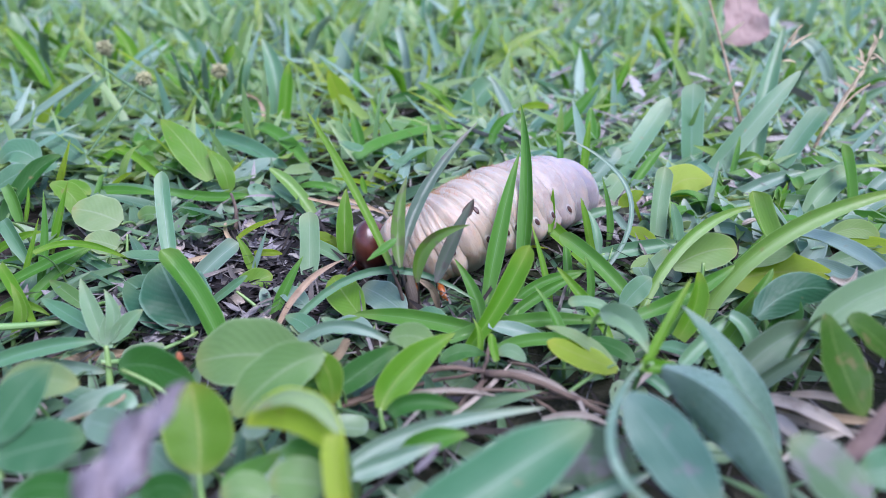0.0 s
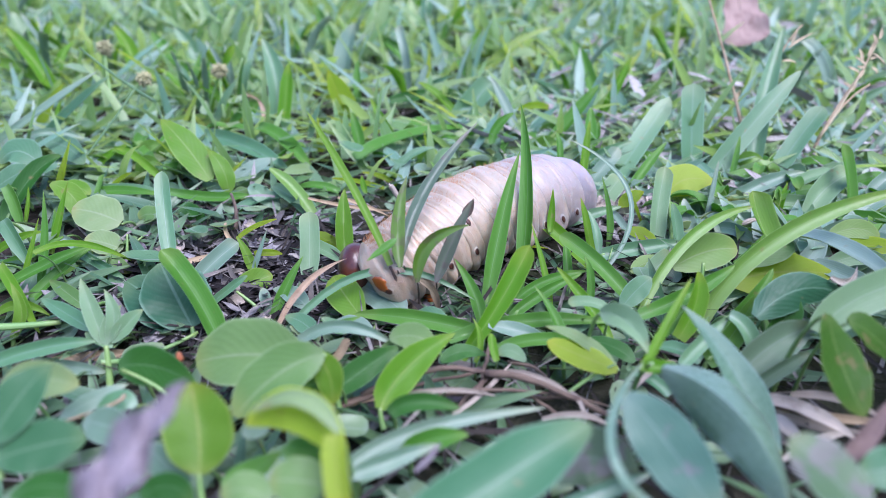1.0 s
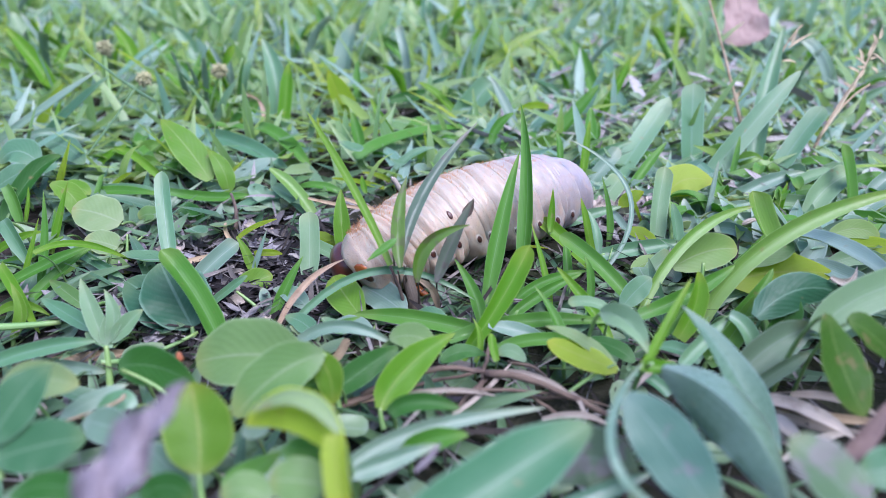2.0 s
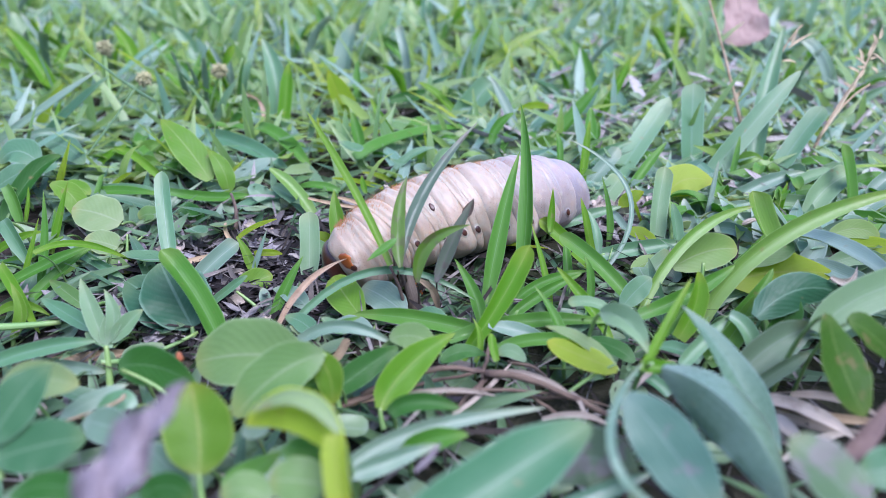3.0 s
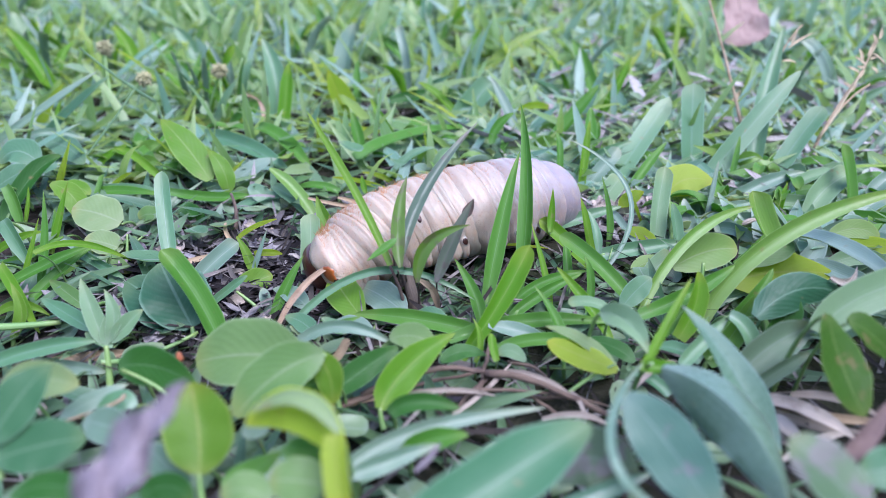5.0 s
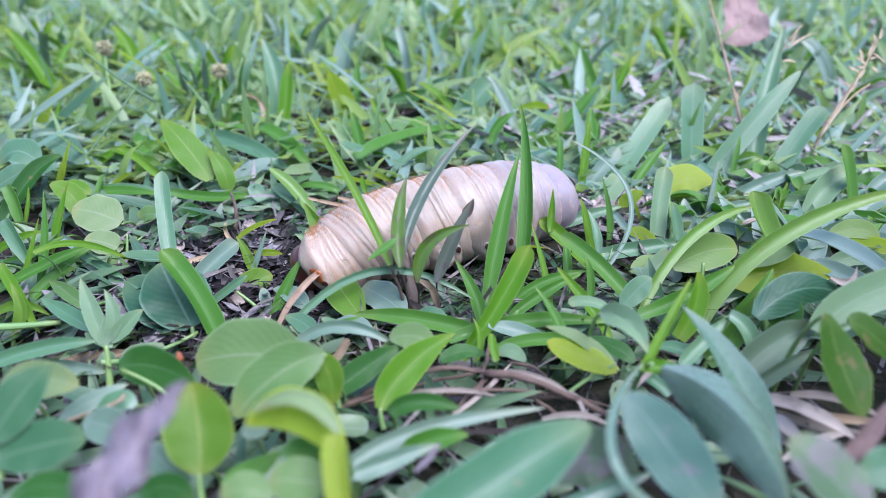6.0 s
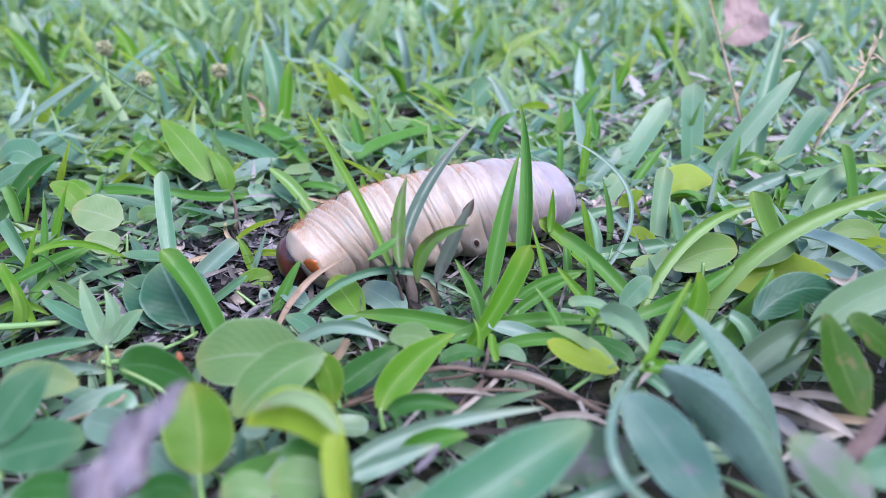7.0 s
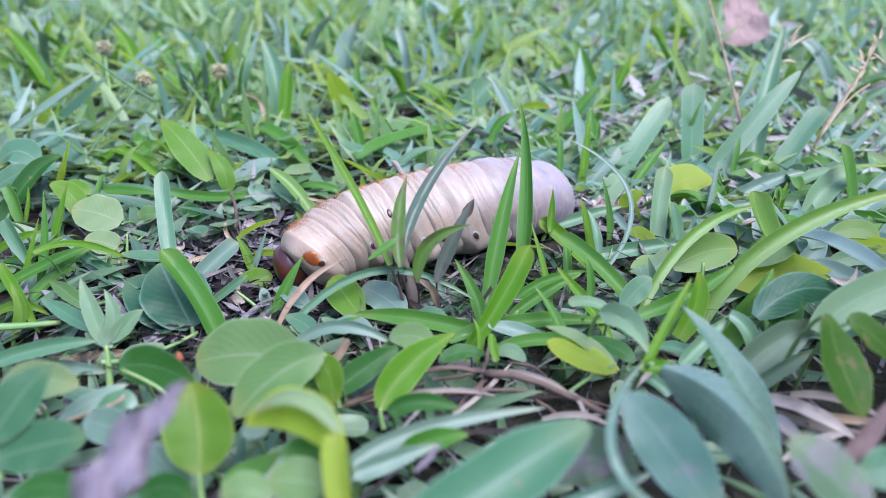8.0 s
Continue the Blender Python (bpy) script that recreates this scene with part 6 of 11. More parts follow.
leaf_part(plant, "leaf", (-0.0667, 0.1989, 0.0016), (-0.0710, 0.1957, 0.0020), (-0.0764, 0.1923, 0.0020), 0.00517, 0, "sage", "lance", 0.15)
leaf_part(plant, "leaf", (-0.0653, 0.1991, 0.0021), (-0.0606, 0.1959, 0.0023), (-0.0574, 0.1923, 0.0020), 0.00551, 0, "round", "lance", 0.15)
leaf_part(plant, "leaf", (-0.0666, 0.2038, 0.0025), (-0.0645, 0.2073, 0.0049), (-0.0623, 0.2100, 0.0058), 0.00395, 0, "sage", "lance", 0.15)
plant = thing("grass_tuft", (-0.0643, 0.2556, 0), "upright blue-green blade behind the weed", "grass", group="grass tufts in the lawn")
stem_part(plant, "sheath", (-0.0643, 0.2556, -0.001), (-0.0642, 0.2570, 0.0038), (-0.0641, 0.2584, 0.0065), 0.00117)
leaf_part(plant, "blade", (-0.0643, 0.2556, 0.0010), (-0.0635, 0.2650, 0.0194), (-0.0691, 0.2731, 0.0352), 0.00691, 0, "blue", "grass", 0.55)
stem_part(plant, "sheath", (-0.0612, 0.2528, -0.001), (-0.0609, 0.2540, 0.0033), (-0.0607, 0.2552, 0.0056), 0.00084)
leaf_part(plant, "blade", (-0.0612, 0.2528, 0.0010), (-0.0595, 0.2607, 0.0162), (-0.0582, 0.2663, 0.0273), 0.00492, 0, "bright", "grass", 0.55)
stem_part(plant, "sheath", (-0.0847, 0.2471, 0), (-0.0847, 0.2441, 0.0048), (-0.0847, 0.2381, 0.0080), 0.00050)
leaf_part(plant, "blade", (-0.0847, 0.2381, 0.0080), (-0.0660, 0.2257, 0.0076), (-0.0498, 0.2117, 0.0040), 0.00576, 0, "blue", "grass", 0.55)
stem_part(plant, "sheath", (-0.0645, 0.2435, 0), (-0.0645, 0.2405, 0.0072), (-0.0645, 0.2345, 0.0120), 0.00050)
leaf_part(plant, "blade", (-0.0645, 0.2345, 0.0120), (-0.0542, 0.2259, 0.0104), (-0.0430, 0.2148, 0.0040), 0.00516, 0, "mid", "grass", 0.55)
stem_part(plant, "sheath", (-0.0831, 0.2625, -0.001), (-0.0821, 0.2630, 0.0019), (-0.0812, 0.2635, 0.0028), 0.00113)
leaf_part(plant, "blade", (-0.0831, 0.2625, 0.0010), (-0.0769, 0.2657, 0.0071), (-0.0720, 0.2682, 0.0120), 0.00663, 0, "mid", "grass", 0.55)
plant = thing("grass_tuft", (-0.0833, 0.2684, 0), "bright narrow blades among the weeds", "grass", group="grass tufts in the lawn")
stem_part(plant, "sheath", (-0.0833, 0.2684, -0.001), (-0.0843, 0.2693, 0.0027), (-0.0853, 0.2702, 0.0045), 0.00061)
leaf_part(plant, "blade", (-0.0833, 0.2684, 0.0010), (-0.0901, 0.2743, 0.0126), (-0.1027, 0.2768, 0.0174), 0.00360, 0, "bright", "grass", 0.55)
stem_part(plant, "sheath", (-0.1221, 0.3418, -0.001), (-0.1239, 0.3427, 0.0029), (-0.1257, 0.3437, 0.0047), 0.00099)
leaf_part(plant, "blade", (-0.1221, 0.3418, 0.0010), (-0.1341, 0.3482, 0.0134), (-0.1441, 0.3535, 0.0238), 0.00584, 0, "mid", "grass", 0.55)
stem_part(plant, "sheath", (-0.1289, 0.3698, -0.001), (-0.1296, 0.3706, 0.0026), (-0.1302, 0.3714, 0.0042), 0.00132)
leaf_part(plant, "blade", (-0.1289, 0.3698, 0.0010), (-0.1331, 0.3752, 0.0116), (-0.1421, 0.3803, 0.0214), 0.00776, 0, "blue", "grass", 0.55)
stem_part(plant, "sheath", (-0.1211, 0.3634, -0.001), (-0.1202, 0.3641, 0.0024), (-0.1193, 0.3648, 0.0037), 0.00035)
leaf_part(plant, "blade", (-0.1211, 0.3634, 0.0010), (-0.1152, 0.3681, 0.0101), (-0.1087, 0.3736, 0.0209), 0.00206, 0, "deep", "grass", 0.55)
plant = thing("dry_leaf", (-0.0834, 0.2651, 0), "curled brown dead blade in the lawn", "dry leaf")
stem_part(plant, "midrib", (-0.0834, 0.2653, 0.0100), (-0.0772, 0.2675, 0.0143), (-0.0708, 0.2664, 0.0120), 0.00004, MAT_TWIG)
leaf_part(plant, "leaf_blade", (-0.0834, 0.2651, 0.0102), (-0.0772, 0.2673, 0.0145), (-0.0706, 0.2661, 0.0121), 0.00132, 0, MAT_TAN, "curl", 0.8, ripple=0.8)
stem_part(plant, "midrib", (-0.0710, 0.2645, 0.0129), (-0.0683, 0.2600, 0.0086), (-0.0694, 0.2542, 0.0020), 0.00005, MAT_TWIG)
leaf_part(plant, "leaf_blade", (-0.0710, 0.2643, 0.0131), (-0.0683, 0.2598, 0.0088), (-0.0694, 0.2539, 0.0020), 0.00173, 0, MAT_TAN, "curl", 0.6)
plant = thing("grass_tuft", (-0.1426, 0.2282, 0), "low pale blades at the side", "grass", group="grass tufts in the lawn")
stem_part(plant, "sheath", (-0.1426, 0.2372, 0), (-0.1426, 0.2342, 0.0060), (-0.1426, 0.2282, 0.0100), 0.00047)
leaf_part(plant, "blade", (-0.1426, 0.2282, 0.0100), (-0.1346, 0.2322, 0.0109), (-0.1255, 0.2343, 0.0080), 0.00293, 0, "sage", "grass", 0.55)
stem_part(plant, "sheath", (-0.1438, 0.2528, -0.001), (-0.1440, 0.2534, 0.0021), (-0.1443, 0.2540, 0.0032), 0.00044)
leaf_part(plant, "blade", (-0.1438, 0.2528, 0.0010), (-0.1455, 0.2566, 0.0082), (-0.1444, 0.2599, 0.0147), 0.00257, 0, "bright", "grass", 0.55)
stem_part(plant, "sheath", (-0.1092, 0.2295, 0), (-0.1092, 0.2265, 0.0054), (-0.1092, 0.2205, 0.0090), 0.00042)
leaf_part(plant, "blade", (-0.1092, 0.2205, 0.0090), (-0.1008, 0.2168, 0.0080), (-0.0904, 0.2126, 0.0060), 0.00259, 0, "bright", "grass", 0.55)
stem_part(plant, "sheath", (-0.1302, 0.2216, -0.001), (-0.1298, 0.2220, 0.0017), (-0.1295, 0.2224, 0.0024), 0.00042)
leaf_part(plant, "blade", (-0.1302, 0.2216, 0.0010), (-0.1279, 0.2240, 0.0056), (-0.1259, 0.2265, 0.0105), 0.00249, 0, "lime", "grass", 0.55)
stem_part(plant, "sheath", (-0.1156, 0.2174, -0.001), (-0.1152, 0.2177, 0.0016), (-0.1148, 0.2181, 0.0023), 0.00058)
leaf_part(plant, "blade", (-0.1156, 0.2174, 0.0010), (-0.1128, 0.2196, 0.0052), (-0.1043, 0.2222, 0.0102), 0.00339, 0, "bright", "grass", 0.55)
stem_part(plant, "sheath", (-0.0870, 0.2132, 0), (-0.0870, 0.2102, 0.0048), (-0.0870, 0.2042, 0.0080), 0.00050)
leaf_part(plant, "blade", (-0.0870, 0.2042, 0.0080), (-0.0819, 0.2094, 0.0070), (-0.0755, 0.2147, 0.0060), 0.00361, 0, "mid", "grass", 0.55)
plant = thing("round_leaf_weed", (-0.1217, 0.1984, 0), "low weed with sage rounded leaves", "weed", group="round-leaved weeds")
stem_part(plant, "petiole", (-0.1217, 0.2074, 0), (-0.1217, 0.2044, 0.0072), (-0.1217, 0.1984, 0.0120), 0.00050)
leaf_part(plant, "leaf", (-0.1217, 0.1984, 0.0120), (-0.1285, 0.2001, 0.0153), (-0.1337, 0.1984, 0.0120), 0.01023, 0, "pale", "oval", 0.15)
stem_part(plant, "petiole", (-0.1198, 0.2128, 0), (-0.1198, 0.2098, 0.0060), (-0.1198, 0.2038, 0.0100), 0.00047)
leaf_part(plant, "leaf", (-0.1198, 0.2038, 0.0100), (-0.1243, 0.1989, 0.0100), (-0.1293, 0.1941, 0.0100), 0.00790, 0, "pale", "oval", 0.15)
stem_part(plant, "petiole", (-0.1345, 0.2348, 0), (-0.1345, 0.2318, 0.0060), (-0.1345, 0.2258, 0.0100), 0.00044)
leaf_part(plant, "leaf", (-0.1345, 0.2258, 0.0100), (-0.1216, 0.2154, 0.0112), (-0.1110, 0.2038, 0.0100), 0.00732, 0, "pale", "oval", 0.15)
plant = thing("grass_tuft", (-0.0948, 0.1405, 0), "dark narrow upright blades", "grass", group="grass tufts in the lawn")
stem_part(plant, "sheath", (-0.0948, 0.1405, -0.001), (-0.0946, 0.1413, 0.0026), (-0.0944, 0.1421, 0.0042), 0.00038)
leaf_part(plant, "blade", (-0.0948, 0.1405, 0.0010), (-0.0935, 0.1460, 0.0116), (-0.0939, 0.1515, 0.0225), 0.00226, 0, "mid", "spear", 0.55)
stem_part(plant, "sheath", (-0.1019, 0.1605, -0.001), (-0.1016, 0.1612, 0.0023), (-0.1013, 0.1619, 0.0036), 0.00038)
leaf_part(plant, "blade", (-0.1019, 0.1605, 0.0010), (-0.0998, 0.1649, 0.0095), (-0.0978, 0.1692, 0.0178), 0.00221, 0, "bright", "spear", 0.55)
stem_part(plant, "sheath", (-0.1004, 0.1431, -0.001), (-0.1001, 0.1437, 0.0021), (-0.0998, 0.1442, 0.0032), 0.00025)
leaf_part(plant, "blade", (-0.1004, 0.1431, 0.0010), (-0.0983, 0.1468, 0.0082), (-0.0964, 0.1508, 0.0158), 0.00148, 0, "bright", "spear", 0.55)
stem_part(plant, "sheath", (-0.1064, 0.1705, -0.001), (-0.1063, 0.1708, 0.0015), (-0.1062, 0.1711, 0.0020), 0.00037)
leaf_part(plant, "blade", (-0.1064, 0.1705, 0.0010), (-0.1057, 0.1723, 0.0044), (-0.1063, 0.1741, 0.0079), 0.00216, 0, "mid", "spear", 0.55)
stem_part(plant, "sheath", (-0.1180, 0.1778, -0.001), (-0.1179, 0.1782, 0.0019), (-0.1178, 0.1786, 0.0027), 0.00022)
leaf_part(plant, "blade", (-0.1180, 0.1778, 0.0010), (-0.1172, 0.1807, 0.0067), (-0.1172, 0.1829, 0.0109), 0.00128, 0, "bright", "spear", 0.55)
plant = thing("grass_tuft", (-0.1250, 0.1797, 0), "broad blade rising at the side", "grass", group="grass tufts in the lawn")
stem_part(plant, "sheath", (-0.1250, 0.1797, -0.001), (-0.1241, 0.1810, 0.0026), (-0.1232, 0.1823, 0.0041), 0.00089)
leaf_part(plant, "blade", (-0.1250, 0.1797, 0.0010), (-0.1192, 0.1884, 0.0114), (-0.1118, 0.1941, 0.0160), 0.00523, 0, "deep", "grass", 0.55)
stem_part(plant, "sheath", (-0.1070, 0.1625, 0), (-0.1070, 0.1595, 0.0084), (-0.1070, 0.1535, 0.0140), 0.00050)
leaf_part(plant, "blade", (-0.1070, 0.1535, 0.0140), (-0.1048, 0.1525, 0.0099), (-0.1006, 0.1496, 0.0020), 0.00359, 0, "blue", "grass", 0.55)
stem_part(plant, "sheath", (-0.1162, 0.1544, -0.001), (-0.1152, 0.1548, 0.0018), (-0.1141, 0.1552, 0.0025), 0.00039)
leaf_part(plant, "blade", (-0.1162, 0.1544, 0.0010), (-0.1091, 0.1570, 0.0061), (-0.1012, 0.1583, 0.0086), 0.00228, 0, "bright", "grass", 0.55)
plant = thing("round_leaf_weed", (-0.0857, 0.1677, 0), "creeping weed with pale round leaves over bare soil", "weed", group="round-leaved weeds")
stem_part(plant, "petiole", (-0.0857, 0.1767, 0), (-0.0857, 0.1737, 0.0040), (-0.0857, 0.1677, 0.0066), 0.00050)
leaf_part(plant, "leaf", (-0.0857, 0.1677, 0.0066), (-0.0918, 0.1684, 0.0091), (-0.0981, 0.1685, 0.0103), 0.01199, 0, "milky", "oval", 0.06)
leaf_part(plant, "leaf", (-0.0829, 0.1600, 0.0026), (-0.0878, 0.1604, 0.0044), (-0.0922, 0.1603, 0.0054), 0.00729, 0, "milky", "oval", 0.15)
stem_part(plant, "petiole", (-0.0805, 0.1729, 0), (-0.0805, 0.1699, 0.0022), (-0.0805, 0.1639, 0.0036), 0.00044)
leaf_part(plant, "leaf", (-0.0805, 0.1639, 0.0036), (-0.0830, 0.1631, 0.0030), (-0.0858, 0.1617, 0.0014), 0.00742, 40, "round", "oval", 0.15)
stem_part(plant, "petiole", (-0.0787, 0.1847, 0), (-0.0787, 0.1817, 0.0028), (-0.0787, 0.1757, 0.0047), 0.00034)
leaf_part(plant, "leaf", (-0.0787, 0.1757, 0.0047), (-0.0821, 0.1765, 0.0051), (-0.0848, 0.1764, 0.0038), 0.00566, 0, "round", "oval", 0.15)
stem_part(plant, "petiole", (-0.0843, 0.1638, 0), (-0.0843, 0.1608, 0.0024), (-0.0843, 0.1548, 0.0040), 0.00028)
leaf_part(plant, "leaf", (-0.0843, 0.1548, 0.0040), (-0.0806, 0.1519, 0.0024), (-0.0763, 0.1496, 0.0020), 0.00365, 0, "round", "oval", 0.15)
stem_part(plant, "petiole", (-0.1083, 0.1880, 0), (-0.1083, 0.1850, 0.0080), (-0.1083, 0.1790, 0.0133), 0.00037)
leaf_part(plant, "leaf", (-0.1083, 0.1790, 0.0133), (-0.1015, 0.1763, 0.0103), (-0.0979, 0.1719, 0.0038), 0.00621, 0, "leaf", "oval", 0.15)
stem_part(plant, "stem", (-0.0824, 0.1472, 0.0010), (-0.0817, 0.1488, 0.0041), (-0.0803, 0.1507, 0.0077), 0.00055, MAT_STEM, "", 0, 0.4)
stem_part(plant, "stem", (-0.0798, 0.1544, 0.0010), (-0.0798, 0.1563, 0.0048), (-0.0798, 0.1580, 0.0080), 0.00043, MAT_STEM, "", 0, 0.4)
plant = thing("grass_tuft", (-0.0901, 0.1357, 0), "bowed bright blade over the pale leaves", "grass", group="grass tufts in the lawn")
stem_part(plant, "sheath", (-0.0901, 0.1447, 0), (-0.0901, 0.1417, 0.0084), (-0.0901, 0.1357, 0.0140), 0.00028)
leaf_part(plant, "blade", (-0.0901, 0.1357, 0.0140), (-0.0838, 0.1430, 0.0128), (-0.0750, 0.1475, 0.0060), 0.00156, 0, "bright", "grass", 0.55)
stem_part(plant, "sheath", (-0.1016, 0.1445, 0), (-0.1016, 0.1415, 0.0024), (-0.1016, 0.1355, 0.0040), 0.00042)
leaf_part(plant, "blade", (-0.1016, 0.1355, 0.0040), (-0.0924, 0.1419, 0.0078), (-0.0839, 0.1474, 0.0100), 0.00262, 0, "mid", "grass", 0.55)
stem_part(plant, "sheath", (-0.0897, 0.1591, 0), (-0.0897, 0.1561, 0.0048), (-0.0897, 0.1501, 0.0080), 0.00035)
leaf_part(plant, "blade", (-0.0897, 0.1501, 0.0080), (-0.0821, 0.1471, 0.0050), (-0.0761, 0.1445, 0.0030), 0.00218, 0, "blue", "grass", 0.55)
stem_part(plant, "sheath", (-0.1052, 0.1938, -0.001), (-0.1050, 0.1941, 0.0016), (-0.1049, 0.1944, 0.0021), 0.00035)
leaf_part(plant, "blade", (-0.1052, 0.1938, 0.0010), (-0.1043, 0.1958, 0.0048), (-0.1028, 0.1979, 0.0089), 0.00206, 0, "mid", "grass", 0.55)
stem_part(plant, "sheath", (-0.1082, 0.2036, 0), (-0.1082, 0.2006, 0.0024), (-0.1082, 0.1946, 0.0040), 0.00049)
leaf_part(plant, "blade", (-0.1082, 0.1946, 0.0040), (-0.0960, 0.1946, 0.0053), (-0.0822, 0.1933, 0.0040), 0.00306, 0, "blue", "grass", 0.55)
plant = thing("grass_tuft", (-0.0693, 0.1559, 0), "blunt upright blade over bare soil", "grass", group="grass tufts in the lawn")
stem_part(plant, "sheath", (-0.0693, 0.1559, -0.001), (-0.0697, 0.1571, 0.0023), (-0.0701, 0.1583, 0.0037), 0.00067)
leaf_part(plant, "blade", (-0.0693, 0.1559, 0.0010), (-0.0720, 0.1639, 0.0100), (-0.0741, 0.1722, 0.0196), 0.00395, 0, "blue", "blunt", 0.3)
plant = thing("grass_tuft", (-0.0463, 0.1195, 0), "thick bright blade with a blunt tip", "grass", group="grass tufts in the lawn")
stem_part(plant, "sheath", (-0.0463, 0.1195, -0.001), (-0.0471, 0.1201, 0.0023), (-0.0478, 0.1208, 0.0036), 0.00084)
leaf_part(plant, "blade", (-0.0463, 0.1195, 0.0010), (-0.0513, 0.1240, 0.0098), (-0.0588, 0.1286, 0.0187), 0.00494, 18, "mid", "blunt", 0.75)
plant = thing("clover", (-0.0530, 0.1232, 0), "dark round clover leaf beside a blade", "weed")
leaf_part(plant, "leaf", (-0.0530, 0.1232, 0.0030), (-0.0575, 0.1287, 0.0073), (-0.0622, 0.1347, 0.0123), 0.01438, 0, "clover", "oval", 0.12)
leaf_part(plant, "leaf", (-0.0540, 0.1247, 0.0017), (-0.0612, 0.1287, 0.0052), (-0.0696, 0.1328, 0.0088), 0.01178, 0, "clover", "oval", 0.15)
stem_part(plant, "stem", (-0.0524, 0.1219, 0.0010), (-0.0527, 0.1225, 0.0021), (-0.0530, 0.1231, 0.0033), 0.00072, MAT_STEM, "", 0, 0.4)
plant = thing("grass_tuft", (-0.0598, 0.1458, 0), "short pale shoot over straw", "grass", group="grass tufts in the lawn")
stem_part(plant, "sheath", (-0.0598, 0.1458, -0.001), (-0.0592, 0.1464, 0.0016), (-0.0585, 0.1469, 0.0022), 0.00075)
leaf_part(plant, "blade", (-0.0598, 0.1458, 0.0010), (-0.0554, 0.1495, 0.0049), (-0.0503, 0.1529, 0.0082), 0.00441, 0, "sage", "blunt", 0.55)
stem_part(plant, "sheath", (-0.0539, 0.1335, -0.001), (-0.0530, 0.1339, 0.0016), (-0.0521, 0.1342, 0.0023), 0.00033)
leaf_part(plant, "blade", (-0.0539, 0.1335, 0.0010), (-0.0480, 0.1358, 0.0053), (-0.0442, 0.1371, 0.0078), 0.00192, 0, "blue", "grass", 0.55)
plant = thing("small_seedling", (-0.0490, 0.1410, 0), "seedling with one rounded leaf", "weed")
leaf_part(plant, "leaf", (-0.0490, 0.1410, 0.0010), (-0.0449, 0.1434, 0.0024), (-0.0409, 0.1455, 0.0031), 0.00618, 0, "leaf", "oval", 0.3)
stem_part(plant, "stem", (-0.0395, 0.1307, 0.0010), (-0.0420, 0.1319, 0.0032), (-0.0460, 0.1333, 0.0059), 0.00050, MAT_STEM, "", 0, 0.4)
leaf_part(plant, "leaf", (-0.0388, 0.1307, 0.0010), (-0.0395, 0.1324, 0.0044), (-0.0401, 0.1336, 0.0066), 0.00251, 0, "sage", "oval", 0.15)
plant = thing("small_seedling", (-0.0466, 0.1497, 0), "twin-bladed pale sprout over bare soil", "weed")
leaf_part(plant, "leaf", (-0.0466, 0.1497, 0.0010), (-0.0485, 0.1520, 0.0055), (-0.0510, 0.1541, 0.0094), 0.00279, 0, "leaf", "spear", 0.55)
leaf_part(plant, "leaf", (-0.0470, 0.1497, 0.0010), (-0.0454, 0.1520, 0.0055), (-0.0435, 0.1547, 0.0107), 0.00153, 0, "sage", "spear", 0.55)
stem_part(plant, "petiole", (-0.0512, 0.1641, 0), (-0.0512, 0.1611, 0.0048), (-0.0512, 0.1551, 0.0080), 0.00028)
leaf_part(plant, "leaf", (-0.0512, 0.1551, 0.0080), (-0.0484, 0.1613, 0.0084), (-0.0439, 0.1671, 0.0080), 0.00131, 0, "lime", "grass", 0.55)
stem_part(plant, "petiole", (-0.0468, 0.1619, 0), (-0.0468, 0.1589, 0.0030), (-0.0468, 0.1529, 0.0050), 0.00028)
leaf_part(plant, "leaf", (-0.0468, 0.1529, 0.0050), (-0.0436, 0.1540, 0.0048), (-0.0403, 0.1548, 0.0040), 0.00169, 0, "lime", "grass", 0.55)
plant = thing("grass_tuft", (-0.0377, 0.1293, 0), "leaning green blade before the grub's head", "grass", group="grass tufts in the lawn")
stem_part(plant, "sheath", (-0.0377, 0.1293, -0.001), (-0.0372, 0.1300, 0.0019), (-0.0368, 0.1307, 0.0029), 0.00047)
leaf_part(plant, "blade", (-0.0377, 0.1293, 0.0010), (-0.0346, 0.1337, 0.0073), (-0.0312, 0.1376, 0.0126), 0.00276, 0, "mid", "spear", 0.55)
plant = thing("grass_tuft", (-0.0335, 0.1485, 0), "bluish blade behind the grub's head", "grass", group="grass tufts in the lawn")
stem_part(plant, "sheath", (-0.0335, 0.1488, -0.001), (-0.0335, 0.1490, 0.0016), (-0.0334, 0.1498, 0.0030), 0.0008)
leaf_part(plant, "blade", (-0.0329, 0.1485, 0.0014), (-0.0330, 0.1535, 0.0071), (-0.0336, 0.1590, 0.0138), 0.00490, 0, "star", "blunt", 0.3)
BENT = plant
plant = thing("narrow_leaf", (-0.0240, 0.1515, 0), "pale green narrow leaf lying by the head", "weed")
stem_part(plant, "petiole", (-0.0240, 0.1605, 0), (-0.0240, 0.1575, 0.0021), (-0.0240, 0.1515, 0.0035), 0.00028)
leaf_part(plant, "leaf", (-0.0240, 0.1515, 0.0035), (-0.0308, 0.1548, 0.0056), (-0.0375, 0.1583, 0.0080), 0.00368, 0, "star", "lance", 0.55)
plant = thing("star_weed", (-0.0631, 0.1051, 0), "pale weed with a star of narrow leaves", "weed")
stem_part(plant, "stem", (-0.0631, 0.1051, 0.0010), (-0.0634, 0.1070, 0.0048), (-0.0639, 0.1089, 0.0084), 0.00075, MAT_STEM, "", 0, 0.4)
stem_part(plant, "petiole", (-0.0671, 0.1230, 0), (-0.0671, 0.1200, 0.0029), (-0.0671, 0.1140, 0.0049), 0.00028)
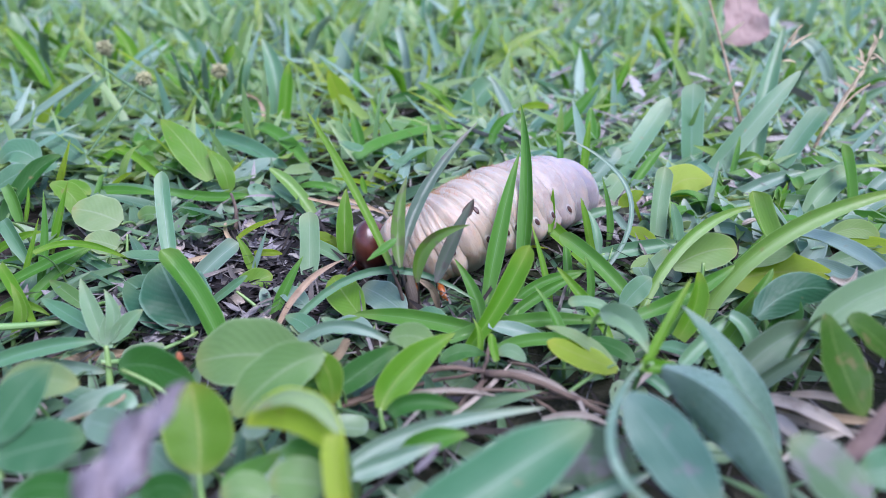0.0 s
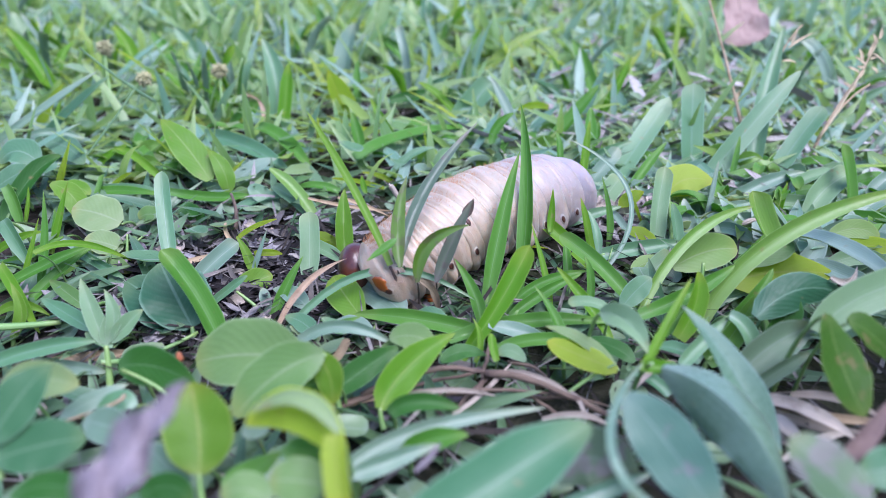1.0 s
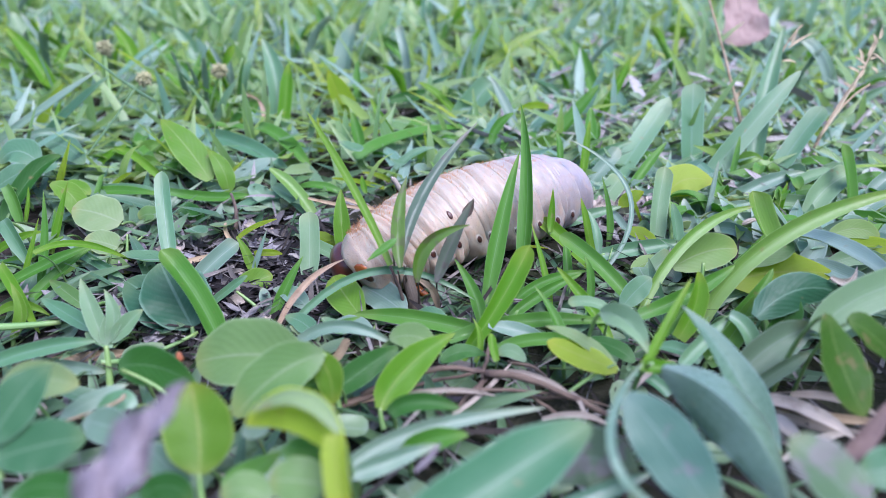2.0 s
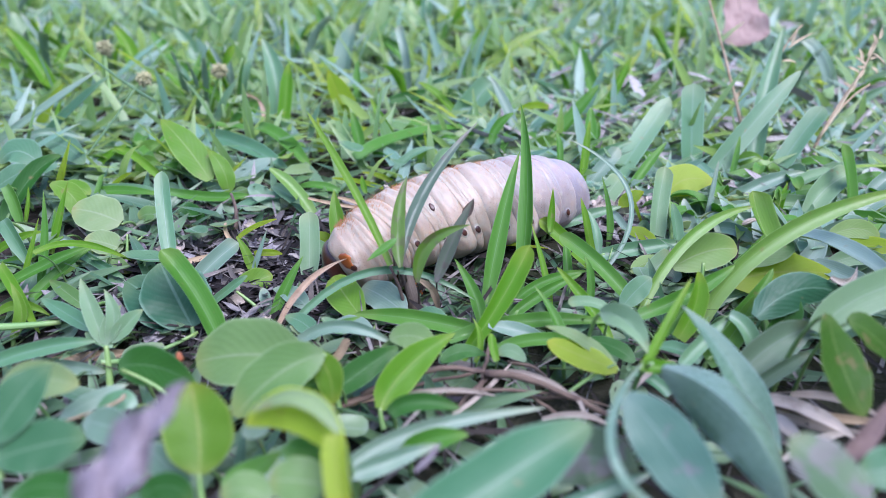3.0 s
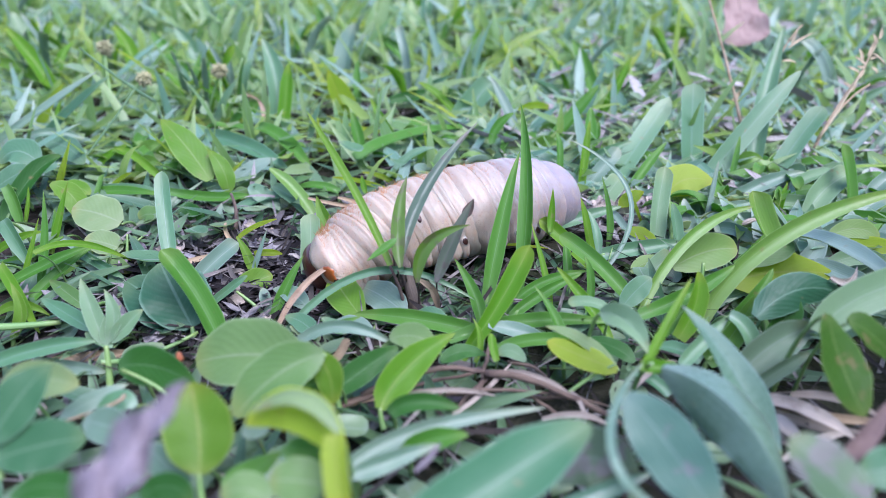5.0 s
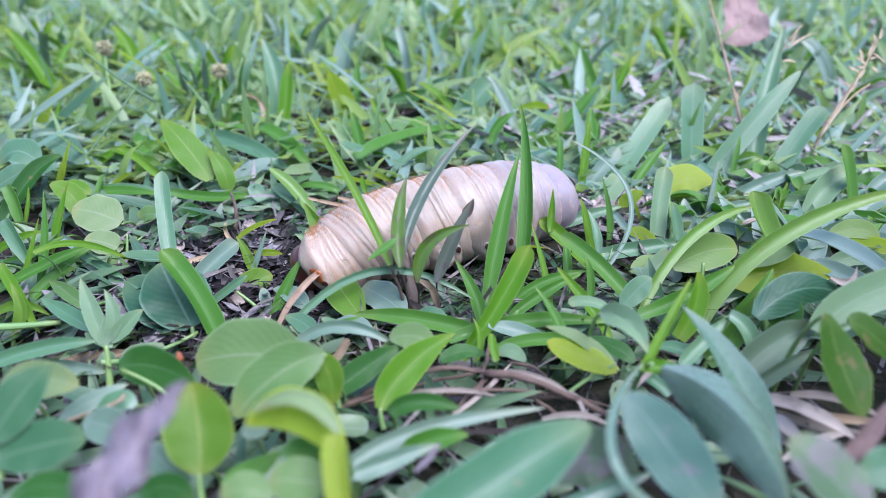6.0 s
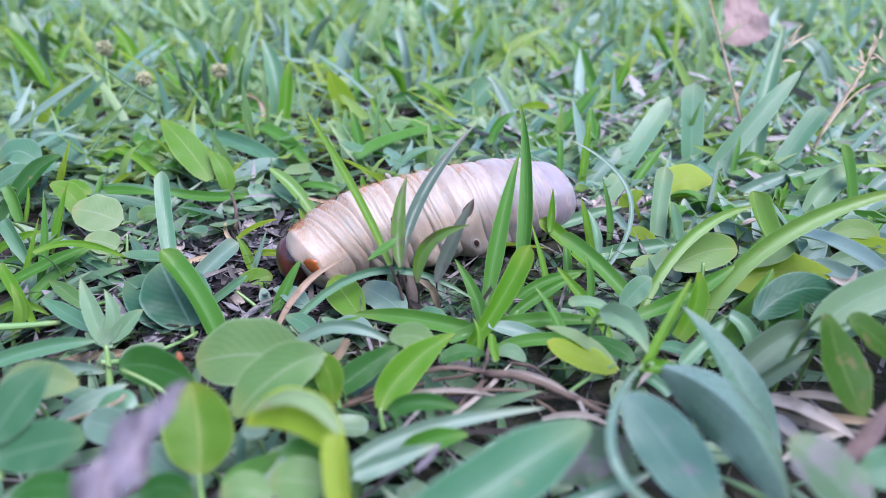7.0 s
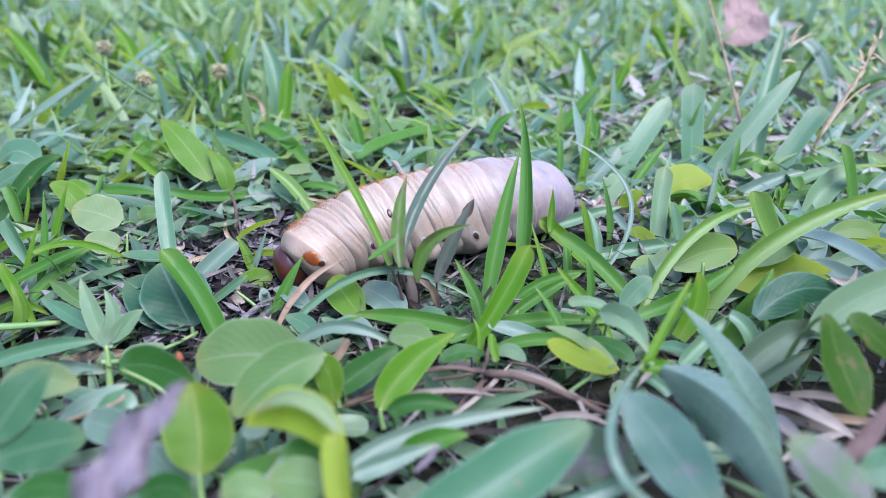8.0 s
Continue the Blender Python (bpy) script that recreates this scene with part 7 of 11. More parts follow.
leaf_part(plant, "leaf", (-0.0671, 0.1140, 0.0049), (-0.0699, 0.1175, 0.0106), (-0.0725, 0.1210, 0.0163), 0.00360, 0, "star", "lance", 0.55)
stem_part(plant, "petiole", (-0.0664, 0.1233, 0), (-0.0664, 0.1203, 0.0033), (-0.0664, 0.1143, 0.0055), 0.00028)
leaf_part(plant, "leaf", (-0.0664, 0.1143, 0.0055), (-0.0655, 0.1171, 0.0098), (-0.0678, 0.1200, 0.0143), 0.00293, 0, "star", "lance", 0.55)
stem_part(plant, "petiole", (-0.0657, 0.1233, 0), (-0.0657, 0.1203, 0.0033), (-0.0657, 0.1143, 0.0055), 0.00028)
leaf_part(plant, "leaf", (-0.0657, 0.1143, 0.0055), (-0.0626, 0.1164, 0.0086), (-0.0599, 0.1181, 0.0107), 0.00360, 0, "star", "lance", 0.55)
stem_part(plant, "petiole", (-0.0666, 0.1230, 0), (-0.0666, 0.1200, 0.0029), (-0.0666, 0.1140, 0.0049), 0.00028)
leaf_part(plant, "leaf", (-0.0666, 0.1140, 0.0049), (-0.0662, 0.1163, 0.0083), (-0.0643, 0.1185, 0.0115), 0.00315, 0, "star", "lance", 0.55)
stem_part(plant, "petiole", (-0.0671, 0.1225, 0), (-0.0671, 0.1195, 0.0023), (-0.0671, 0.1135, 0.0039), 0.00028)
leaf_part(plant, "leaf", (-0.0671, 0.1135, 0.0039), (-0.0662, 0.1122, 0.0003), (-0.0669, 0.1106, -0.0040), 0.00450, 0, "star", "lance", 0.55)
stem_part(plant, "petiole", (-0.0655, 0.1228, 0), (-0.0655, 0.1198, 0.0027), (-0.0655, 0.1138, 0.0046), 0.00028)
leaf_part(plant, "leaf", (-0.0655, 0.1138, 0.0046), (-0.0691, 0.1150, 0.0058), (-0.0716, 0.1159, 0.0065), 0.00225, 0, "star", "lance", 0.55)
plant = thing("grass_tuft", (-0.0708, 0.1175, 0), "pale short leaves lying over soil", "grass", group="grass tufts in the lawn")
stem_part(plant, "sheath", (-0.0708, 0.1265, 0), (-0.0708, 0.1235, 0.0036), (-0.0708, 0.1175, 0.0060), 0.00050)
leaf_part(plant, "blade", (-0.0708, 0.1175, 0.0060), (-0.0781, 0.1222, 0.0070), (-0.0857, 0.1269, 0.0080), 0.00352, 0, "blue", "lance", 0.55)
stem_part(plant, "sheath", (-0.0765, 0.1362, 0), (-0.0765, 0.1332, 0.0030), (-0.0765, 0.1272, 0.0050), 0.00050)
leaf_part(plant, "blade", (-0.0765, 0.1272, 0.0050), (-0.0838, 0.1336, 0.0051), (-0.0911, 0.1399, 0.0050), 0.00353, 0, "round", "lance", 0.55)
stem_part(plant, "sheath", (-0.0912, 0.1219, -0.001), (-0.0908, 0.1223, 0.0016), (-0.0905, 0.1226, 0.0023), 0.00053)
leaf_part(plant, "blade", (-0.0912, 0.1219, 0.0010), (-0.0888, 0.1241, 0.0052), (-0.0914, 0.1274, 0.0116), 0.00310, 0, "leaf", "lance", 0.55)
stem_part(plant, "sheath", (-0.0999, 0.1468, 0), (-0.0999, 0.1438, 0.0060), (-0.0999, 0.1378, 0.0100), 0.00039)
leaf_part(plant, "blade", (-0.0999, 0.1378, 0.0100), (-0.0925, 0.1299, 0.0073), (-0.0842, 0.1211, 0.0030), 0.00245, 0, "bright", "grass", 0.55)
stem_part(plant, "sheath", (-0.0816, 0.1219, -0.001), (-0.0812, 0.1220, 0.0012), (-0.0807, 0.1221, 0.0013), 0.00049)
leaf_part(plant, "blade", (-0.0816, 0.1219, 0.0010), (-0.0786, 0.1225, 0.0021), (-0.0774, 0.1236, 0.0042), 0.00286, 0, "sage", "lance", 0.55)
plant = thing("creeping_runner", (-0.0937, 0.1187, 0), "bright green creeping grass runner", "grass")
stem_part(plant, "runner", (-0.0937, 0.1187, 0.0060), (-0.0868, 0.1204, 0.0053), (-0.0799, 0.1223, 0.0050), 0.00093, MAT_STEM, "", 0, 0.4)
stem_part(plant, "runner", (-0.0646, 0.1069, 0.0060), (-0.0583, 0.1127, 0.0036), (-0.0507, 0.1200, 0.0040), 0.00056, MAT_STEM, "", 0, 0.4)
plant = thing("grass_tuft", (-0.0857, 0.1051, 0), "bluish blade lying flat", "grass", group="grass tufts in the lawn")
stem_part(plant, "sheath", (-0.0857, 0.1141, 0), (-0.0857, 0.1111, 0.0036), (-0.0857, 0.1051, 0.0060), 0.00048)
leaf_part(plant, "blade", (-0.0857, 0.1051, 0.0060), (-0.0765, 0.1085, 0.0079), (-0.0666, 0.1110, 0.0080), 0.00300, 0, "blue", "grass", 0.55)
stem_part(plant, "sheath", (-0.0793, 0.1189, 0), (-0.0793, 0.1159, 0.0024), (-0.0793, 0.1099, 0.0040), 0.00038)
leaf_part(plant, "blade", (-0.0793, 0.1099, 0.0040), (-0.0708, 0.1081, 0.0040), (-0.0635, 0.1064, 0.0040), 0.00238, 0, "sage", "grass", 0.55)
plant = thing("dry_leaf", (-0.0779, 0.1126, 0), "flat straw-brown dead blade on soil", "dry leaf")
stem_part(plant, "midrib", (-0.0779, 0.1128, 0.0018), (-0.0697, 0.1146, 0.0019), (-0.0593, 0.1162, 0.0018), 0.00006, MAT_TWIG)
leaf_part(plant, "leaf_blade", (-0.0779, 0.1126, 0.0020), (-0.0697, 0.1144, 0.0021), (-0.0590, 0.1161, 0.0020), 0.00193, 0, MAT_DRY, "grass", 0.55)
plant = thing("dry_leaf", (-0.0694, 0.1484, 0), "pale dry straw on soil", "dry leaf")
stem_part(plant, "midrib", (-0.0694, 0.1486, 0.0028), (-0.0626, 0.1531, 0.0029), (-0.0556, 0.1574, 0.0028), 0.00004, MAT_TWIG)
leaf_part(plant, "leaf_blade", (-0.0694, 0.1484, 0.0030), (-0.0626, 0.1529, 0.0031), (-0.0554, 0.1573, 0.0030), 0.00141, 0, MAT_DRY, "grass", 0.55)
leaf_part(plant, "leaf_blade", (-0.0582, 0.1690, 0.0060), (-0.0564, 0.1642, 0.0041), (-0.0517, 0.1599, 0.0030), 0.00119, 0, MAT_DRY, "curl", 0.55)
plant = thing("heart_leaf_weed", (-0.0234, 0.0962, 0), "weed with broad pale heart-shaped leaves", "weed")
stem_part(plant, "petiole", (-0.0234, 0.1052, 0), (-0.0234, 0.1022, 0.0085), (-0.0234, 0.0962, 0.0141), 0.00050)
leaf_part(plant, "leaf", (-0.0234, 0.0962, 0.0141), (-0.0334, 0.0980, 0.0142), (-0.0429, 0.0986, 0.0121), 0.01243, -10, "round", "oval", 0.3)
stem_part(plant, "petiole", (-0.0186, 0.0976, 0), (-0.0186, 0.0946, 0.0127), (-0.0186, 0.0886, 0.0212), 0.00048)
leaf_part(plant, "leaf", (-0.0186, 0.0886, 0.0212), (-0.0252, 0.0855, 0.0195), (-0.0311, 0.0810, 0.0151), 0.00792, -15, "round", "oval", 0.3)
stem_part(plant, "petiole", (-0.0204, 0.0992, 0), (-0.0204, 0.0962, 0.0119), (-0.0204, 0.0902, 0.0199), 0.00028)
leaf_part(plant, "leaf", (-0.0204, 0.0902, 0.0199), (-0.0179, 0.0880, 0.0178), (-0.0170, 0.0850, 0.0142), 0.00461, 0, "moss", "oval", 0.15)
stem_part(plant, "stem", (-0.0183, 0.0942, 0.0010), (-0.0183, 0.0960, 0.0045), (-0.0193, 0.0983, 0.0089), 0.00069, MAT_STEM, "", 0, 0.4)
stem_part(plant, "petiole", (-0.0172, 0.0983, 0), (-0.0172, 0.0953, 0.0082), (-0.0172, 0.0893, 0.0136), 0.00033)
leaf_part(plant, "leaf", (-0.0172, 0.0893, 0.0136), (-0.0195, 0.0897, 0.0145), (-0.0240, 0.0893, 0.0136), 0.00546, 0, "leaf", "oval", 0.15)
plant = thing("oval_leaf_weed", (-0.0536, 0.0934, 0), "weed with a dark green oval leaf", "weed")
stem_part(plant, "petiole", (-0.0536, 0.1024, 0), (-0.0536, 0.0994, 0.0090), (-0.0536, 0.0934, 0.0151), 0.00040)
leaf_part(plant, "leaf", (-0.0536, 0.0934, 0.0151), (-0.0467, 0.0925, 0.0157), (-0.0399, 0.0903, 0.0134), 0.00667, 10, "deep", "lance", 0.15)
stem_part(plant, "stem", (-0.0400, 0.0863, 0.0080), (-0.0441, 0.0888, 0.0128), (-0.0518, 0.0907, 0.0165), 0.00046, MAT_STEM, "", 0, 0.4)
seed_pod((-0.0432, 0.0932, 0.0170))
plant = thing("round_leaf_weed", (-0.0323, 0.0682, 0), "weed with an upright yellow-green leaf", "weed", group="round-leaved weeds")
stem_part(plant, "petiole", (-0.0323, 0.0772, 0), (-0.0323, 0.0742, 0.0098), (-0.0323, 0.0682, 0.0164), 0.00050)
leaf_part(plant, "leaf", (-0.0323, 0.0682, 0.0164), (-0.0330, 0.0723, 0.0200), (-0.0348, 0.0769, 0.0247), 0.00917, 0, "moss", "oval", 0.3)
stem_part(plant, "stem", (-0.0317, 0.0661, 0.0124), (-0.0321, 0.0672, 0.0144), (-0.0323, 0.0683, 0.0165), 0.00052, MAT_STEM, "", 0, 0.4)
plant = thing("dead_leaf", (-0.0319, 0.0434, 0), "crumpled mauve dead leaf standing on edge", "dry leaf")
stem_part(plant, "midrib", (-0.0319, 0.0436, 0.0337), (-0.0296, 0.0501, 0.0375), (-0.0258, 0.0562, 0.0409), 0.00016, MAT_TWIG)
leaf_part(plant, "leaf_blade", (-0.0319, 0.0434, 0.0339), (-0.0296, 0.0499, 0.0377), (-0.0257, 0.0562, 0.0412), 0.00526, 0, MAT_MAUVE, "spear", 0.9, ripple=1.3)
plant = thing("round_leaf_weed", (-0.0575, 0.0669, 0), "weed with dark blade over pale round leaf", "weed", group="round-leaved weeds")
stem_part(plant, "petiole", (-0.0575, 0.0759, 0), (-0.0575, 0.0729, 0.0135), (-0.0575, 0.0669, 0.0226), 0.00037)
leaf_part(plant, "leaf", (-0.0575, 0.0669, 0.0226), (-0.0548, 0.0712, 0.0267), (-0.0517, 0.0749, 0.0294), 0.00614, 0, "shade", "lance", 0.15)
stem_part(plant, "petiole", (-0.0661, 0.0920, 0), (-0.0661, 0.0890, 0.0113), (-0.0661, 0.0830, 0.0189), 0.00034)
leaf_part(plant, "leaf", (-0.0661, 0.0830, 0.0189), (-0.0598, 0.0828, 0.0207), (-0.0534, 0.0816, 0.0206), 0.00569, 0, "milky", "oval", 0.3)
stem_part(plant, "petiole", (-0.0568, 0.0750, 0), (-0.0568, 0.0720, 0.0126), (-0.0568, 0.0660, 0.0210), 0.00040)
leaf_part(plant, "leaf", (-0.0568, 0.0660, 0.0210), (-0.0516, 0.0676, 0.0219), (-0.0462, 0.0689, 0.0221), 0.00665, -10, "shade", "oval", 0.15)
stem_part(plant, "stem", (-0.0561, 0.0649, 0.0188), (-0.0564, 0.0656, 0.0200), (-0.0569, 0.0665, 0.0219), 0.00057, MAT_STEM, "", 0, 0.4)
plant = thing("round_leaf_weed", (-0.0531, 0.0800, 0), "weed with pale overlapping leaves", "weed", group="round-leaved weeds")
stem_part(plant, "petiole", (-0.0531, 0.0890, 0), (-0.0531, 0.0860, 0.0092), (-0.0531, 0.0800, 0.0153), 0.00033)
leaf_part(plant, "leaf", (-0.0531, 0.0800, 0.0153), (-0.0486, 0.0784, 0.0156), (-0.0438, 0.0766, 0.0154), 0.00544, 0, "sage", "oval", 0.15)
stem_part(plant, "petiole", (-0.0596, 0.0929, 0), (-0.0596, 0.0899, 0.0071), (-0.0596, 0.0839, 0.0119), 0.00028)
leaf_part(plant, "leaf", (-0.0596, 0.0839, 0.0119), (-0.0553, 0.0869, 0.0135), (-0.0506, 0.0897, 0.0145), 0.00286, 0, "sage", "lance", 0.15)
stem_part(plant, "petiole", (-0.0477, 0.0939, 0), (-0.0477, 0.0909, 0.0083), (-0.0477, 0.0849, 0.0139), 0.00028)
leaf_part(plant, "leaf", (-0.0477, 0.0849, 0.0139), (-0.0508, 0.0852, 0.0145), (-0.0539, 0.0839, 0.0119), 0.00386, 0, "blue", "oval", 0.15)
stem_part(plant, "stem", (-0.0486, 0.0841, 0.0167), (-0.0504, 0.0821, 0.0162), (-0.0573, 0.0798, 0.0149), 0.00034, MAT_DRY, "", 0, 0.4)
stem_part(plant, "petiole", (-0.0417, 0.0835, 0), (-0.0417, 0.0805, 0.0093), (-0.0417, 0.0745, 0.0155), 0.00029)
leaf_part(plant, "leaf", (-0.0417, 0.0745, 0.0155), (-0.0385, 0.0730, 0.0127), (-0.0362, 0.0715, 0.0098), 0.00478, 0, "sage", "oval", 0.15)
stem_part(plant, "petiole", (-0.0528, 0.0707, 0), (-0.0528, 0.0677, 0.0115), (-0.0528, 0.0617, 0.0192), 0.00028)
leaf_part(plant, "leaf", (-0.0528, 0.0617, 0.0192), (-0.0472, 0.0624, 0.0204), (-0.0417, 0.0614, 0.0186), 0.00345, 0, "deep", "oval", 0.15)
stem_part(plant, "petiole", (-0.0391, 0.0744, 0), (-0.0391, 0.0714, 0.0092), (-0.0391, 0.0654, 0.0153), 0.00028)
leaf_part(plant, "leaf", (-0.0391, 0.0654, 0.0153), (-0.0354, 0.0660, 0.0166), (-0.0325, 0.0650, 0.0147), 0.00366, 0, "deep", "oval", 0.15)
plant = thing("lime_leaf_weed", (-0.0124, 0.0641, 0), "weed with a drooping lime leaf in blur", "weed", group="lime-leaved weeds")
stem_part(plant, "petiole", (-0.0124, 0.0731, 0), (-0.0124, 0.0701, 0.0142), (-0.0124, 0.0641, 0.0237), 0.00034)
leaf_part(plant, "leaf", (-0.0124, 0.0641, 0.0237), (-0.0181, 0.0675, 0.0282), (-0.0246, 0.0673, 0.0257), 0.00573, -10, "lemon", "oval", -0.3)
stem_part(plant, "petiole", (-0.0124, 0.0728, 0), (-0.0124, 0.0698, 0.0166), (-0.0124, 0.0638, 0.0276), 0.00028)
leaf_part(plant, "leaf", (-0.0124, 0.0638, 0.0276), (-0.0173, 0.0666, 0.0308), (-0.0235, 0.0665, 0.0285), 0.00300, 25, "milky", "oval", -0.2)
stem_part(plant, "petiole", (-0.0131, 0.0727, 0), (-0.0131, 0.0697, 0.0164), (-0.0131, 0.0637, 0.0273), 0.00028)
leaf_part(plant, "leaf", (-0.0131, 0.0637, 0.0273), (-0.0125, 0.0611, 0.0245), (-0.0117, 0.0581, 0.0208), 0.00307, 0, "lemon", "blunt", 0.55)
stem_part(plant, "stem", (-0.0126, 0.0610, 0.0200), (-0.0127, 0.0623, 0.0224), (-0.0128, 0.0635, 0.0248), 0.00061, MAT_STEM, "", 0, 0.4)
plant = thing("round_leaf_weed", (-0.0299, 0.0690, 0), "low weed with soft pale leaves before the camera", "weed", group="round-leaved weeds")
stem_part(plant, "petiole", (-0.0299, 0.0780, 0), (-0.0299, 0.0750, 0.0082), (-0.0299, 0.0690, 0.0137), 0.00028)
leaf_part(plant, "leaf", (-0.0299, 0.0690, 0.0137), (-0.0262, 0.0706, 0.0145), (-0.0222, 0.0727, 0.0163), 0.00340, 0, "mid", "lance", 0.15)
stem_part(plant, "petiole", (-0.0143, 0.0721, 0), (-0.0143, 0.0691, 0.0118), (-0.0143, 0.0631, 0.0196), 0.00036)
leaf_part(plant, "leaf", (-0.0143, 0.0631, 0.0196), (-0.0178, 0.0634, 0.0201), (-0.0214, 0.0634, 0.0203), 0.00601, 0, "round", "oval", 0.15)
stem_part(plant, "petiole", (-0.0208, 0.0697, 0), (-0.0208, 0.0667, 0.0116), (-0.0208, 0.0607, 0.0193), 0.00028)
leaf_part(plant, "leaf", (-0.0208, 0.0607, 0.0193), (-0.0238, 0.0614, 0.0207), (-0.0268, 0.0610, 0.0200), 0.00451, 0, "round", "oval", 0.15)
stem_part(plant, "petiole", (-0.0288, 0.0857, 0), (-0.0288, 0.0827, 0.0093), (-0.0288, 0.0767, 0.0155), 0.00028)
leaf_part(plant, "leaf", (-0.0288, 0.0767, 0.0155), (-0.0263, 0.0775, 0.0170), (-0.0247, 0.0786, 0.0191), 0.00325, 0, "sage", "oval", 0.15)
stem_part(plant, "petiole", (-0.0208, 0.0770, 0), (-0.0208, 0.0740, 0.0123), (-0.0208, 0.0680, 0.0205), 0.00028)
leaf_part(plant, "leaf", (-0.0208, 0.0680, 0.0205), (-0.0164, 0.0680, 0.0205), (-0.0149, 0.0670, 0.0186), 0.00439, 0, "mid", "oval", 0.15)
plant = thing("oval_leaf_weed", (-0.0107, 0.0925, 0), "weed with a bright upright folded leaf", "weed")
stem_part(plant, "petiole", (-0.0107, 0.1015, 0), (-0.0107, 0.0985, 0.0042), (-0.0107, 0.0925, 0.0069), 0.00037)
leaf_part(plant, "leaf", (-0.0107, 0.0925, 0.0069), (-0.0061, 0.0982, 0.0114), (0.0022, 0.1034, 0.0150), 0.00610, 0, "bright", "lance", 0.4)
stem_part(plant, "petiole", (-0.0202, 0.1057, 0), (-0.0202, 0.1027, 0.0037), (-0.0202, 0.0967, 0.0062), 0.00029)
leaf_part(plant, "leaf", (-0.0202, 0.0967, 0.0062), (-0.0135, 0.1007, 0.0096), (-0.0078, 0.1041, 0.0118), 0.00484, 0, "deep", "lance", 0.3)
stem_part(plant, "stem", (-0.0100, 0.0910, 0.0039), (-0.0104, 0.0916, 0.0051), (-0.0107, 0.0926, 0.0071), 0.00058, MAT_STEM, "", 0, 0.4)
stem_part(plant, "petiole", (-0.0096, 0.1136, 0), (-0.0096, 0.1106, 0.0078), (-0.0096, 0.1046, 0.0129), 0.00029)
leaf_part(plant, "leaf", (-0.0096, 0.1046, 0.0129), (-0.0055, 0.1049, 0.0134), (-0.0016, 0.1041, 0.0118), 0.00491, 0, "round", "oval", 0.15)
stem_part(plant, "petiole", (-0.0129, 0.1134, 0), (-0.0129, 0.1104, 0.0048), (-0.0129, 0.1044, 0.0081), 0.00028)
leaf_part(plant, "leaf", (-0.0129, 0.1044, 0.0081), (-0.0067, 0.1063, 0.0118), (-0.0020, 0.1063, 0.0118), 0.00312, 0, "round", "oval", 0.15)
plant = thing("grass_tuft", (-0.0277, 0.1074, 0), "pale arching blade before the hollow", "grass", group="grass tufts in the lawn")
stem_part(plant, "sheath", (-0.0277, 0.1164, 0), (-0.0277, 0.1134, 0.0057), (-0.0277, 0.1074, 0.0095), 0.00037)
leaf_part(plant, "blade", (-0.0277, 0.1074, 0.0095), (-0.0189, 0.1090, 0.0127), (-0.0089, 0.1074, 0.0095), 0.00232, 0, "sage", "grass", 0.55)
stem_part(plant, "sheath", (-0.0266, 0.1203, 0), (-0.0266, 0.1173, 0.0050), (-0.0266, 0.1113, 0.0083), 0.00028)
leaf_part(plant, "blade", (-0.0266, 0.1113, 0.0083), (-0.0222, 0.1122, 0.0101), (-0.0157, 0.1133, 0.0122), 0.00152, 0, "mid", "grass", 0.55)
plant = thing("grass_tuft", (-0.0148, 0.0716, 0), "long mid-green blade sweeping over straw", "grass", group="grass tufts in the lawn")
stem_part(plant, "sheath", (-0.0148, 0.0806, 0), (-0.0148, 0.0776, 0.0060), (-0.0148, 0.0716, 0.0100), 0.00040)
leaf_part(plant, "blade", (-0.0148, 0.0716, 0.0100), (-0.0065, 0.0781, 0.0138), (0.0156, 0.0832, 0.0150), 0.00249, 0, "sage", "grass", 0.55)
stem_part(plant, "sheath", (-0.0130, 0.0792, 0), (-0.0130, 0.0762, 0.0083), (-0.0130, 0.0702, 0.0138), 0.00045)
leaf_part(plant, "blade", (-0.0130, 0.0702, 0.0138), (-0.0074, 0.0728, 0.0144), (-0.0005, 0.0754, 0.0151), 0.00284, 0, "sage", "lance", 0.55)
stem_part(plant, "sheath", (-0.0082, 0.0934, 0), (-0.0082, 0.0904, 0.0078), (-0.0082, 0.0844, 0.0129), 0.00045)
leaf_part(plant, "blade", (-0.0082, 0.0844, 0.0129), (-0.0039, 0.0852, 0.0145), (0.0027, 0.0847, 0.0135), 0.00281, 0, "deep", "grass", 0.55)
stem_part(plant, "sheath", (-0.0052, 0.0846, 0), (-0.0052, 0.0816, 0.0080), (-0.0052, 0.0756, 0.0133), 0.00050)
leaf_part(plant, "blade", (-0.0052, 0.0756, 0.0133), (-0.0020, 0.0763, 0.0148), (0.0037, 0.0767, 0.0155), 0.00325, 0, "mid", "grass", 0.55)
plant = thing("dry_leaf", (-0.0037, 0.0684, 0), "thin mauve dead tip between blades", "dry leaf")
leaf_part(plant, "leaf_blade", (-0.0037, 0.0684, 0.0167), (-0.0018, 0.0693, 0.0185), (-0.0001, 0.0702, 0.0203), 0.00097, 0, MAT_MAUVE, "curl", 0.5)
plant = thing("grass_tuft", (-0.0110, 0.0556, 0), "broad bluish blade close to the camera", "grass", group="grass tufts in the lawn")
stem_part(plant, "sheath", (-0.0110, 0.0646, 0), (-0.0110, 0.0616, 0.0136), (-0.0110, 0.0556, 0.0226), 0.00050)
leaf_part(plant, "blade", (-0.0056, 0.05, 0.0231), (0.0065, 0.0585, 0.0253), (0.0183, 0.0665, 0.0264), 0.0078, -8, "teal", "grass", 0.35, thick=0.0004)
plant = thing("twig", (-0.0147, 0.0997, 0), "bare forked brown twig lying in straw", "twig")
